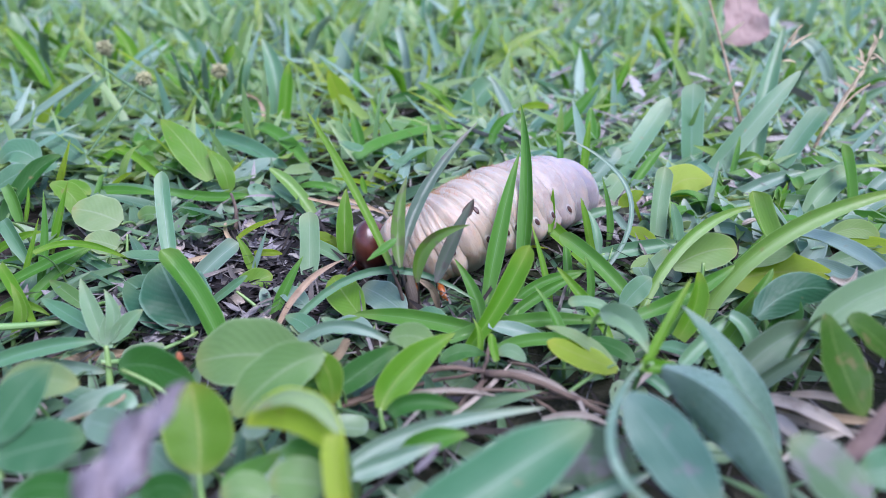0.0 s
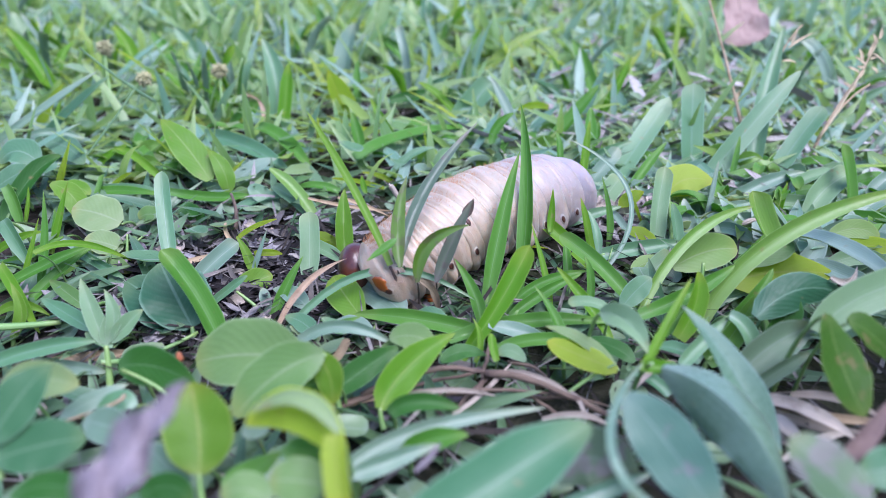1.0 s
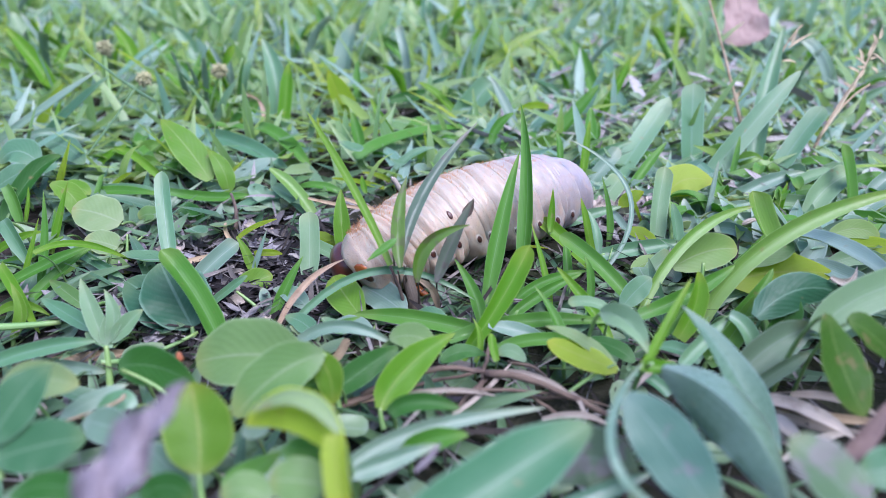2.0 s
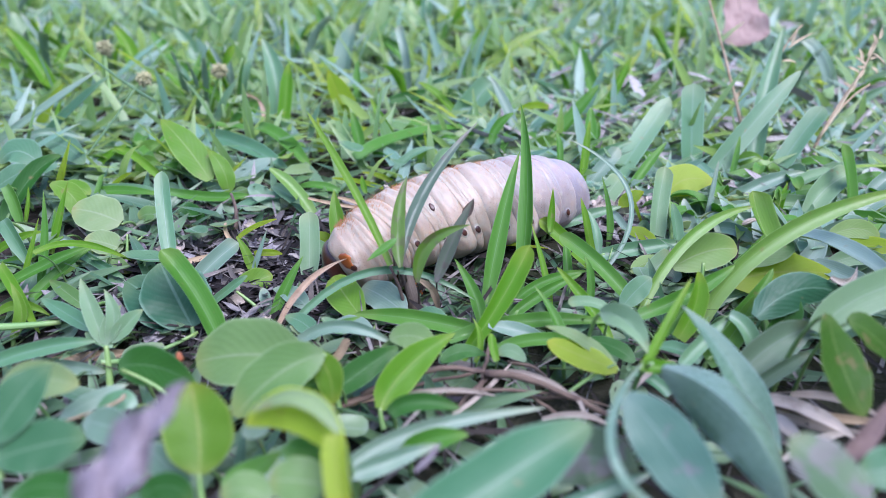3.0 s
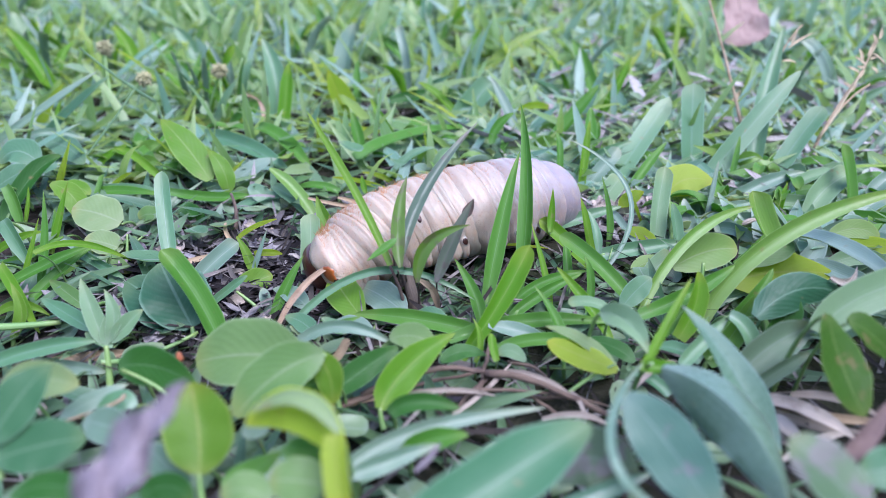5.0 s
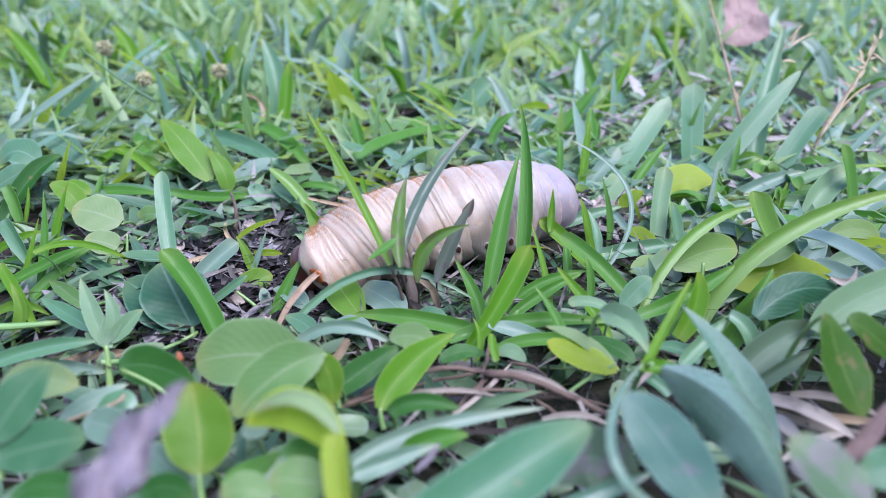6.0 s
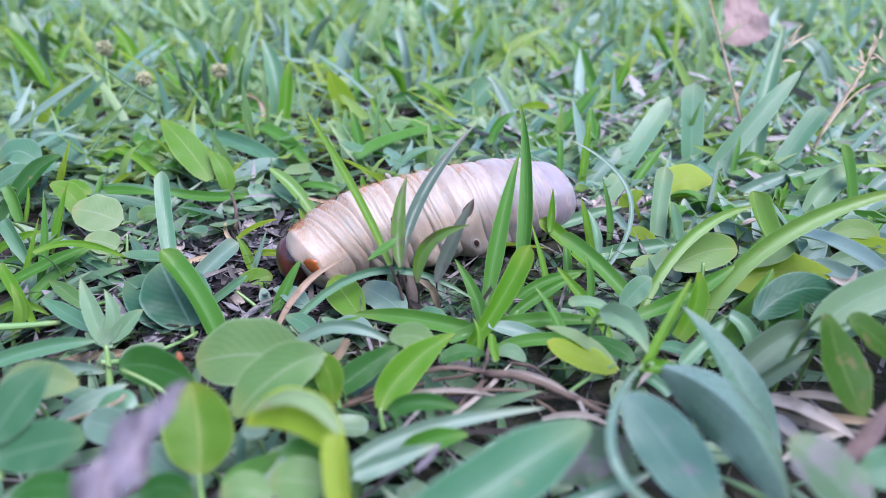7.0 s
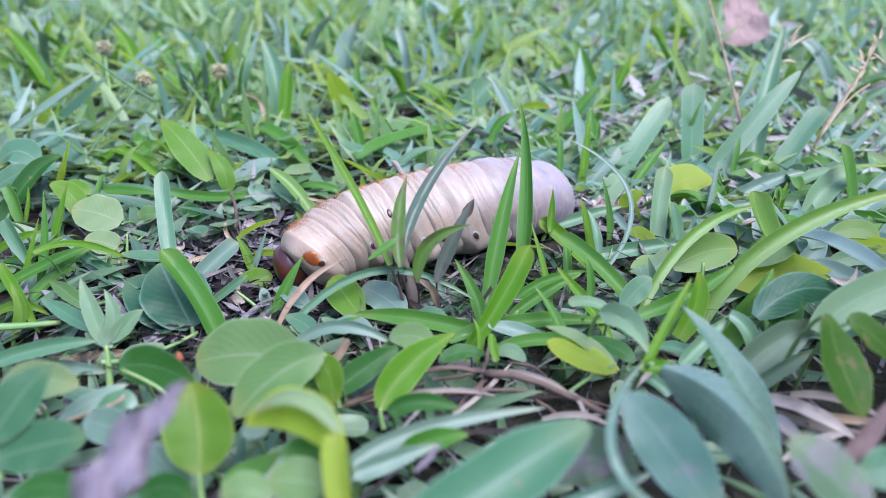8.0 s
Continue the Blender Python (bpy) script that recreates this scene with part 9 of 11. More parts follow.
leaf_part(plant, "blade", (0.0791, 0.1860, 0.0011), (0.0947, 0.1950, 0.0060), (0.1101, 0.1990, 0.0090), 0.00420, 0, "sage", "grass", 0.55)
stem_part(plant, "sheath", (0.0904, 0.1936, 0), (0.0904, 0.1906, 0.0040), (0.0904, 0.1846, 0.0067), 0.00050)
leaf_part(plant, "blade", (0.0904, 0.1846, 0.0064), (0.1001, 0.1824, 0.0059), (0.1114, 0.1779, 0.0062), 0.00460, 0, "star", "grass", 0.55)
stem_part(plant, "sheath", (0.1016, 0.1867, 0), (0.1016, 0.1837, 0.0025), (0.1016, 0.1777, 0.0042), 0.00050)
leaf_part(plant, "blade", (0.1016, 0.1777, 0.0042), (0.1082, 0.1829, 0.0099), (0.1168, 0.1868, 0.0132), 0.00660, 0, "star", "blunt", 0.55)
stem_part(plant, "sheath", (0.0689, 0.1807, 0), (0.0689, 0.1777, 0.0021), (0.0689, 0.1717, 0.0035), 0.00050)
leaf_part(plant, "blade", (0.0689, 0.1717, 0.0035), (0.0785, 0.1734, 0.0045), (0.0883, 0.1738, 0.0032), 0.00310, 0, "sage", "grass", 0.55)
stem_part(plant, "sheath", (0.1229, 0.1936, 0), (0.1229, 0.1906, 0.0040), (0.1229, 0.1846, 0.0067), 0.00050)
leaf_part(plant, "blade", (0.1229, 0.1846, 0.0067), (0.1261, 0.1865, 0.0103), (0.1326, 0.1884, 0.0140), 0.00423, 0, "sage", "grass", 0.55)
plant = thing("twig", (0.0744, 0.1658, 0), "grey twigs lying on straw in the thicket", "twig")
stem_part(plant, "branch", (0.0744, 0.1658, 0.0040), (0.0820, 0.1692, 0.0064), (0.0876, 0.1707, 0.0050), 0.00091, MAT_STICK, "", 0.25, 0.4)
stem_part(plant, "branch", (0.0943, 0.1729, 0.0040), (0.0985, 0.1663, 0.0044), (0.1025, 0.1592, 0.0040), 0.00105, MAT_STICK, "", 0.25, 0.4)
stem_part(plant, "branch", (0.0611, 0.1155, 0.0060), (0.0634, 0.1174, 0.0076), (0.0650, 0.1194, 0.0093), 0.00057, MAT_STEM, "", 0, 0.4)
plant = thing("round_leaf_weed", (-0.0751, 0.1838, 0), "dark round leaves beneath the pointed weed", "weed", group="round-leaved weeds")
stem_part(plant, "petiole", (-0.0751, 0.1928, 0), (-0.0751, 0.1898, 0.0030), (-0.0751, 0.1838, 0.0050), 0.00043)
leaf_part(plant, "leaf", (-0.0751, 0.1838, 0.0050), (-0.0710, 0.1803, 0.0016), (-0.0676, 0.1762, -0.0032), 0.00710, 0, "deep", "oval", 0.15)
leaf_part(plant, "leaf", (-0.0656, 0.1771, -0.0036), (-0.0644, 0.1803, 0.0005), (-0.0637, 0.1839, 0.0053), 0.00453, 0, "sage", "lance", 0.15)
stem_part(plant, "petiole", (-0.1118, 0.1940, 0), (-0.1118, 0.1910, 0.0045), (-0.1118, 0.1850, 0.0075), 0.00031)
leaf_part(plant, "leaf", (-0.1118, 0.1850, 0.0075), (-0.1063, 0.1860, 0.0093), (-0.1014, 0.1850, 0.0075), 0.00520, 0, "leaf", "oval", 0.15)
stem_part(plant, "petiole", (-0.1323, 0.1994, 0), (-0.1323, 0.1964, 0.0042), (-0.1323, 0.1904, 0.0070), 0.00044)
leaf_part(plant, "leaf", (-0.1323, 0.1904, 0.0070), (-0.1264, 0.1922, 0.0104), (-0.1219, 0.1931, 0.0122), 0.00733, 0, "pale", "oval", 0.15)
stem_part(plant, "petiole", (-0.0573, 0.1998, 0), (-0.0573, 0.1968, 0.0046), (-0.0573, 0.1908, 0.0077), 0.00030)
leaf_part(plant, "leaf", (-0.0573, 0.1908, 0.0077), (-0.0523, 0.1893, 0.0048), (-0.0473, 0.1874, 0.0011), 0.00500, 0, "blue", "lance", 0.15)
plant = thing("grass_tuft", (-0.1124, 0.1505, 0), "low crossing blades at the side", "grass", group="grass tufts in the lawn")
stem_part(plant, "sheath", (-0.1124, 0.1505, -0.001), (-0.1113, 0.1511, 0.0018), (-0.1102, 0.1518, 0.0020), 0.00041)
leaf_part(plant, "blade", (-0.1124, 0.1505, 0.0015), (-0.1051, 0.1547, 0.0032), (-0.0968, 0.1598, 0.0066), 0.00242, 0, "mid", "grass", 0.55)
stem_part(plant, "sheath", (-0.1085, 0.1437, -0.001), (-0.1070, 0.1440, 0.0014), (-0.1056, 0.1443, 0.0013), 0.00044)
leaf_part(plant, "blade", (-0.1085, 0.1437, 0.0014), (-0.0988, 0.1457, 0.0010), (-0.0890, 0.1494, 0.0037), 0.00259, 0, "mid", "grass", 0.55)
stem_part(plant, "sheath", (-0.0975, 0.1331, -0.001), (-0.0966, 0.1344, -0.0008), (-0.0958, 0.1357, 0.0000), 0.00045)
leaf_part(plant, "blade", (-0.0975, 0.1331, -0.0017), (-0.0919, 0.1417, 0.0041), (-0.0845, 0.1496, 0.0086), 0.00265, 0, "mid", "grass", 0.55)
stem_part(plant, "sheath", (-0.1020, 0.2057, 0), (-0.1020, 0.2027, 0.0023), (-0.1020, 0.1967, 0.0039), 0.00030)
leaf_part(plant, "blade", (-0.1020, 0.1967, 0.0039), (-0.0985, 0.1981, 0.0066), (-0.0951, 0.1992, 0.0088), 0.00190, 0, "lime", "grass", 0.55)
stem_part(plant, "sheath", (-0.0975, 0.1687, 0), (-0.0975, 0.1657, 0.0038), (-0.0975, 0.1597, 0.0063), 0.00037)
leaf_part(plant, "blade", (-0.0975, 0.1597, 0.0063), (-0.0917, 0.1581, 0.0031), (-0.0852, 0.1564, -0.0001), 0.00231, 0, "sage", "grass", 0.55)
stem_part(plant, "sheath", (-0.0968, 0.1358, 0), (-0.0968, 0.1328, 0.0021), (-0.0968, 0.1268, 0.0035), 0.00035)
leaf_part(plant, "blade", (-0.0968, 0.1268, 0.0035), (-0.0907, 0.1279, 0.0057), (-0.0846, 0.1268, 0.0035), 0.00219, 0, "leaf", "lance", 0.55)
stem_part(plant, "sheath", (-0.0765, 0.1475, -0.001), (-0.0776, 0.1477, 0.0004), (-0.0786, 0.1479, 0.0008), 0.00033)
leaf_part(plant, "blade", (-0.0765, 0.1475, 0.0000), (-0.0834, 0.1487, 0.0025), (-0.0876, 0.1494, 0.0037), 0.00193, 0, "sage", "grass", 0.55)
stem_part(plant, "sheath", (-0.1226, 0.1905, 0), (-0.1226, 0.1875, 0.0069), (-0.1226, 0.1815, 0.0115), 0.00050)
leaf_part(plant, "blade", (-0.1226, 0.1815, 0.0115), (-0.1195, 0.1789, 0.0066), (-0.1179, 0.1757, 0.0002), 0.00349, 0, "mid", "grass", 0.55)
plant = thing("grass_tuft", (-0.0321, 0.1993, 0), "mixed blades at the lawn's edge", "grass", group="grass tufts in the lawn")
stem_part(plant, "sheath", (-0.0321, 0.1993, -0.001), (-0.0332, 0.1994, 0.0027), (-0.0342, 0.1995, 0.0029), 0.00048)
leaf_part(plant, "blade", (-0.0321, 0.1993, 0.0024), (-0.0391, 0.2001, 0.0040), (-0.0461, 0.1997, 0.0032), 0.00280, 0, "mid", "grass", 0.55)
stem_part(plant, "sheath", (-0.0606, 0.1877, -0.001), (-0.0591, 0.1880, 0.0023), (-0.0576, 0.1882, 0.0027), 0.00051)
leaf_part(plant, "blade", (-0.0606, 0.1877, 0.0018), (-0.0506, 0.1893, 0.0048), (-0.0373, 0.1896, 0.0055), 0.00300, 0, "blue", "grass", 0.55)
stem_part(plant, "sheath", (-0.0806, 0.1990, 0), (-0.0806, 0.1960, 0.0038), (-0.0806, 0.1900, 0.0063), 0.00048)
leaf_part(plant, "blade", (-0.0806, 0.1900, 0.0063), (-0.0673, 0.1893, 0.0048), (-0.0556, 0.1896, 0.0055), 0.00300, 0, "mid", "grass", 0.55)
stem_part(plant, "sheath", (0.0168, 0.2390, 0), (0.0168, 0.2360, 0.0045), (0.0168, 0.2300, 0.0076), 0.00050)
leaf_part(plant, "blade", (0.0168, 0.2300, 0.0076), (0.0187, 0.2327, 0.0128), (0.0246, 0.2349, 0.0171), 0.00312, 0, "mid", "grass", 0.55)
stem_part(plant, "sheath", (-0.0154, 0.2209, 0), (-0.0154, 0.2179, 0.0030), (-0.0154, 0.2119, 0.0051), 0.00047)
leaf_part(plant, "blade", (-0.0154, 0.2119, 0.0051), (-0.0099, 0.2140, 0.0091), (-0.0026, 0.2151, 0.0113), 0.00293, 0, "blue", "grass", 0.55)
plant = thing("round_leaf_weed", (0.0704, 0.1654, 0), "pale small leaves over straw in the thicket", "weed", group="round-leaved weeds")
leaf_part(plant, "leaf", (0.0704, 0.1654, -0.0002), (0.0757, 0.1666, 0.0023), (0.0813, 0.1662, 0.0015), 0.00423, 0, "milky", "oval", 0.15)
leaf_part(plant, "leaf", (0.0800, 0.1689, -0.0020), (0.0849, 0.1705, 0.0010), (0.0911, 0.1708, 0.0016), 0.00494, 0, "star", "oval", 0.15)
leaf_part(plant, "leaf", (0.0495, 0.1558, 0.0032), (0.0526, 0.1566, 0.0047), (0.0563, 0.1562, 0.0039), 0.00343, 0, "star", "oval", 0.15)
leaf_part(plant, "leaf", (0.0626, 0.1511, 0.0028), (0.0604, 0.1524, 0.0053), (0.0590, 0.1541, 0.0085), 0.00363, 0, "star", "oval", 0.15)
plant = thing("grass_tuft", (0.0798, 0.1808, 0), "pale blades lying in the thicket", "grass", group="grass tufts in the lawn")
stem_part(plant, "sheath", (0.0798, 0.1808, -0.001), (0.0805, 0.1811, -0.0001), (0.0811, 0.1814, 0.0005), 0.00047)
leaf_part(plant, "blade", (0.0798, 0.1808, -0.0008), (0.0842, 0.1830, 0.0036), (0.0917, 0.1845, 0.0064), 0.00276, 0, "blue", "grass", 0.55)
stem_part(plant, "sheath", (0.1044, 0.2041, 0), (0.1044, 0.2011, 0.0031), (0.1044, 0.1951, 0.0052), 0.00050)
leaf_part(plant, "blade", (0.1044, 0.1951, 0.0052), (0.1123, 0.1968, 0.0086), (0.1208, 0.1973, 0.0095), 0.00375, 0, "star", "grass", 0.55)
stem_part(plant, "sheath", (0.0700, 0.1809, -0.001), (0.0700, 0.1813, 0.0002), (0.0699, 0.1816, 0.0008), 0.00041)
leaf_part(plant, "blade", (0.0700, 0.1809, -0.0005), (0.0696, 0.1832, 0.0038), (0.0712, 0.1850, 0.0075), 0.00244, 0, "star", "grass", 0.55)
stem_part(plant, "sheath", (0.0713, 0.1584, 0), (0.0713, 0.1554, 0.0022), (0.0713, 0.1494, 0.0037), 0.00040)
leaf_part(plant, "blade", (0.0713, 0.1494, 0.0037), (0.0754, 0.1506, 0.0062), (0.0785, 0.1528, 0.0105), 0.00249, 0, "mid", "grass", 0.55)
plant = thing("grass_tuft", (0.0148, 0.1272, 0), "dense short blades among the stiff shoots", "grass", group="grass tufts in the lawn")
stem_part(plant, "sheath", (0.0148, 0.1272, -0.001), (0.0157, 0.1277, 0.0034), (0.0165, 0.1283, 0.0039), 0.00042)
leaf_part(plant, "blade", (0.0148, 0.1272, 0.0030), (0.0206, 0.1309, 0.0059), (0.0309, 0.1350, 0.0095), 0.00248, 0, "mid", "grass", 0.55)
stem_part(plant, "sheath", (0.0239, 0.1109, -0.001), (0.0237, 0.1117, 0.0039), (0.0235, 0.1125, 0.0047), 0.00046)
leaf_part(plant, "blade", (0.0239, 0.1109, 0.0030), (0.0226, 0.1161, 0.0088), (0.0183, 0.1212, 0.0144), 0.00269, 0, "mid", "spear", 0.55)
stem_part(plant, "sheath", (0.0342, 0.1186, -0.001), (0.0336, 0.1194, 0.0038), (0.0330, 0.1201, 0.0045), 0.00040)
leaf_part(plant, "blade", (0.0342, 0.1186, 0.0030), (0.0304, 0.1235, 0.0081), (0.0240, 0.1290, 0.0145), 0.00236, 0, "bright", "grass", 0.55)
stem_part(plant, "sheath", (0.0260, 0.1282, 0), (0.0260, 0.1252, 0.0024), (0.0260, 0.1192, 0.0040), 0.00045)
leaf_part(plant, "blade", (0.0260, 0.1192, 0.0040), (0.0314, 0.1225, 0.0060), (0.0404, 0.1251, 0.0066), 0.00283, 0, "blue", "grass", 0.55)
stem_part(plant, "sheath", (0.0105, 0.1223, 0), (0.0105, 0.1193, 0.0024), (0.0105, 0.1133, 0.0040), 0.00043)
leaf_part(plant, "blade", (0.0105, 0.1133, 0.0040), (0.0196, 0.1136, 0.0065), (0.0307, 0.1124, 0.0060), 0.00267, 0, "mid", "grass", 0.55)
stem_part(plant, "sheath", (0.0432, 0.1262, 0), (0.0432, 0.1232, 0.0024), (0.0432, 0.1172, 0.0040), 0.00037)
leaf_part(plant, "blade", (0.0432, 0.1172, 0.0040), (0.0484, 0.1210, 0.0070), (0.0541, 0.1259, 0.0122), 0.00233, 0, "mid", "grass", 0.55)
stem_part(plant, "sheath", (0.0064, 0.1109, -0.001), (0.0066, 0.1113, 0.0035), (0.0067, 0.1118, 0.0040), 0.00025)
leaf_part(plant, "blade", (0.0064, 0.1109, 0.0030), (0.0074, 0.1138, 0.0064), (0.0058, 0.1166, 0.0098), 0.00145, 0, "bright", "spear", 0.55)
stem_part(plant, "sheath", (0.0406, 0.1084, 0), (0.0406, 0.1054, 0.0024), (0.0406, 0.0994, 0.0040), 0.00040)
leaf_part(plant, "blade", (0.0406, 0.0994, 0.0040), (0.0379, 0.1025, 0.0054), (0.0341, 0.1051, 0.0060), 0.00249, 0, "blue", "grass", 0.55)
plant = thing("round_leaf_weed", (0.0360, 0.1069, 0), "dark small leaves under the stiff shoots", "weed", group="round-leaved weeds")
stem_part(plant, "petiole", (0.0360, 0.1159, 0), (0.0360, 0.1129, 0.0036), (0.0360, 0.1069, 0.0060), 0.00028)
leaf_part(plant, "leaf", (0.0360, 0.1069, 0.0060), (0.0321, 0.1103, 0.0074), (0.0263, 0.1128, 0.0070), 0.00369, 0, "deep", "lance", 0.15)
stem_part(plant, "petiole", (-0.0004, 0.1162, 0), (-0.0004, 0.1132, 0.0036), (-0.0004, 0.1072, 0.0060), 0.00028)
leaf_part(plant, "leaf", (-0.0004, 0.1072, 0.0060), (0.0039, 0.1087, 0.0072), (0.0084, 0.1090, 0.0060), 0.00322, 0, "deep", "lance", 0.15)
stem_part(plant, "petiole", (0.0158, 0.1176, 0), (0.0158, 0.1146, 0.0030), (0.0158, 0.1086, 0.0050), 0.00028)
leaf_part(plant, "leaf", (0.0158, 0.1086, 0.0050), (0.0132, 0.1103, 0.0062), (0.0105, 0.1108, 0.0050), 0.00283, 0, "star", "oval", 0.15)
plant = thing("dry_leaf", (-0.0083, 0.0963, 0), "bleached straw lying among the twigs", "dry leaf")
leaf_part(plant, "leaf_blade", (-0.0083, 0.0963, 0.0060), (0.0006, 0.0973, 0.0072), (0.0095, 0.0970, 0.0060), 0.00089, 0, MAT_STICK, "grass", 0.55)
leaf_part(plant, "leaf_blade", (0.0122, 0.1044, 0.0060), (0.0180, 0.1010, 0.0066), (0.0227, 0.0970, 0.0060), 0.00102, 0, MAT_STICK, "grass", 0.55)
leaf_part(plant, "leaf_blade", (0.0167, 0.0911, 0.0060), (0.0232, 0.0904, 0.0074), (0.0281, 0.0883, 0.0060), 0.00113, 0, MAT_STICK, "curl", 0.55)
leaf_part(plant, "leaf_blade", (0.0015, 0.0919, 0.0060), (0.0077, 0.0992, 0.0057), (0.0130, 0.1069, 0.0060), 0.00081, 0, MAT_STICK, "grass", 0.55)
leaf_part(plant, "leaf_blade", (0.0227, 0.0985, 0.0060), (0.0238, 0.0936, 0.0063), (0.0235, 0.0883, 0.0060), 0.00087, 0, MAT_STICK, "curl", 0.55)

plant = thing("dry_leaf", (0.0587, 0.1038, 0), "bleached flat straws over the dark hollow", "dry leaf")
leaf_part(plant, "leaf_blade", (0.0546, 0.0965, 0.006), (0.0612, 0.0919, 0.0072), (0.0678, 0.0873, 0.005), 0.00240, 0, MAT_PALESTRAW, "grass", 0.5, ripple=0.1)
leaf_part(plant, "leaf_blade", (0.0534, 0.0911, 0.006), (0.0558, 0.0877, 0.0072), (0.0582, 0.0844, 0.005), 0.00260, 0, MAT_PALESTRAW, "curl", 0.5, ripple=0.1)
leaf_part(plant, "leaf_blade", (0.0614, 0.0973, 0.006), (0.0682, 0.0949, 0.0072), (0.0749, 0.0925, 0.005), 0.00150, 0, MAT_STICK, "grass", 0.5, ripple=0.1)
leaf_part(plant, "leaf_blade", (0.051, 0.0988, 0.006), (0.0532, 0.0943, 0.0072), (0.0554, 0.0897, 0.005), 0.00100, 0, MAT_STICK, "grass", 0.5, ripple=0.1)
leaf_part(plant, "leaf_blade", (0.053, 0.0815, 0.006), (0.06, 0.0849, 0.0072), (0.067, 0.0883, 0.005), 0.00140, 0, MAT_PALESTRAW, "curl", 0.5, ripple=0.1)
leaf_part(plant, "leaf_blade", (0.0339, 0.0988, 0.006), (0.0394, 0.1037, 0.0072), (0.045, 0.1086, 0.005), 0.00100, 0, MAT_STICK, "grass", 0.5, ripple=0.1)

plant = thing("grass_tuft", (0.0426, 0.1996, 0), "slim bright blades standing behind the rump", "grass", group="grass tufts in the lawn")
stem_part(plant, "sheath", (0.0426, 0.2040, 0), (0.0426, 0.2020, 0.0006), (0.0426, 0.2, -0.0002), 0.00042)
leaf_part(plant, "blade", (0.0426, 0.2, -0.0002), (0.044, 0.206, 0.0101), (0.046, 0.212, 0.0212), 0.00260, 0, "bright", "grass", 0.55)
stem_part(plant, "sheath", (0.0569, 0.2020, 0), (0.0569, 0.2000, 0.0020), (0.0569, 0.198, 0.0033), 0.00046)
leaf_part(plant, "blade", (0.0569, 0.198, 0.0033), (0.0624, 0.203, 0.0084), (0.0704, 0.21, 0.0149), 0.00290, 0, "mid", "grass", 0.55)
stem_part(plant, "sheath", (0.0360, 0.2070, 0), (0.0360, 0.2050, 0.0031), (0.036, 0.203, 0.0051), 0.00035)
leaf_part(plant, "blade", (0.036, 0.203, 0.0051), (0.0364, 0.207, 0.0126), (0.0357, 0.211, 0.0177), 0.00220, 0, "mid", "grass", 0.55)
plant = thing("grass_tuft", (0.0411, 0.1625, 0), "bluish short blades beside the stiff shoots", "grass", group="grass tufts in the lawn")
stem_part(plant, "sheath", (0.0392, 0.1590, 0), (0.0392, 0.1570, 0.0025), (0.0392, 0.155, 0.0042), 0.00042)
leaf_part(plant, "blade", (0.0392, 0.155, 0.0042), (0.0383, 0.158, 0.0091), (0.0368, 0.162, 0.0129), 0.00260, 0, "blue", "spear", 0.5)
stem_part(plant, "sheath", (0.0529, 0.1740, 0), (0.0529, 0.1720, 0.0023), (0.0529, 0.17, 0.0038), 0.00029)
leaf_part(plant, "blade", (0.0529, 0.17, 0.0038), (0.0553, 0.172, 0.0041), (0.0547, 0.166, 0.0012), 0.00180, 0, "star", "grass", 0.5)
stem_part(plant, "sheath", (0.0679, 0.1740, 0), (0.0679, 0.1720, 0.0008), (0.0679, 0.17, 0.0013), 0.00058)
leaf_part(plant, "blade", (0.0679, 0.17, 0.0013), (0.0668, 0.172, 0.0054), (0.066, 0.176, 0.0101), 0.00360, 0, "sage", "grass", 0.3)
stem_part(plant, "sheath", (0.0618, 0.1700, 0), (0.0618, 0.1680, 0.0017), (0.0618, 0.166, 0.0029), 0.00038)
leaf_part(plant, "blade", (0.0618, 0.166, 0.0029), (0.0692, 0.168, 0.0036), (0.0765, 0.167, 0.0027), 0.00240, 0, "milky", "lance", 0.3)
plant = thing("lime_leaf_weed", (0.0543, 0.1939, 0), "weed with small yellow-green leaf over straw", "weed", group="lime-leaved weeds")
stem_part(plant, "petiole", (0.0498, 0.1840, 0), (0.0498, 0.1820, 0.0035), (0.0498, 0.18, 0.0059), 0.00067)
leaf_part(plant, "leaf", (0.0498, 0.18, 0.0059), (0.0535, 0.182, 0.0079), (0.0574, 0.184, 0.0088), 0.00420, 0, "lime", "lance", 0.1)
stem_part(plant, "petiole", (0.0553, 0.1800, 0), (0.0553, 0.1780, 0.0019), (0.0553, 0.176, 0.0032), 0.00016)
leaf_part(plant, "leaf", (0.0553, 0.176, 0.0032), (0.0529, 0.18, 0.0087), (0.0509, 0.184, 0.0136), 0.00100, 0, "lime", "grass", 0.4)
plant = thing("dry_leaf", (0.0511, 0.1799, 0), "crumpled grey-lilac dead leaves over straw", "dry leaf")
leaf_part(plant, "leaf_blade", (0.0478, 0.1855, 0.0047), (0.0472, 0.186, 0.0067), (0.0462, 0.1845, 0.0071), 0.00133, -7.87272, MAT_MAUVE, "curl", 0.7, ripple=0.5)
leaf_part(plant, "leaf_blade", (0.0587, 0.1773, -0.0006), (0.06, 0.1778, 0.0012), (0.061, 0.1763, 0.0014), 0.00227, -17.8654, MAT_PALESTRAW, "curl", 0.7, ripple=0.5)
leaf_part(plant, "leaf_blade", (0.0467, 0.1854, 0.0047), (0.0452, 0.1859, 0.0045), (0.0435, 0.1844, 0.0027), 0.00286, 24.5322, MAT_PALESTRAW, "curl", 0.7, ripple=0.5)
leaf_part(plant, "leaf_blade", (0.0578, 0.1844, 0.004), (0.0568, 0.1849, 0.0046), (0.0555, 0.1834, 0.0037), 0.00266, 28.3719, MAT_MAUVE, "curl", 0.7, ripple=0.5)
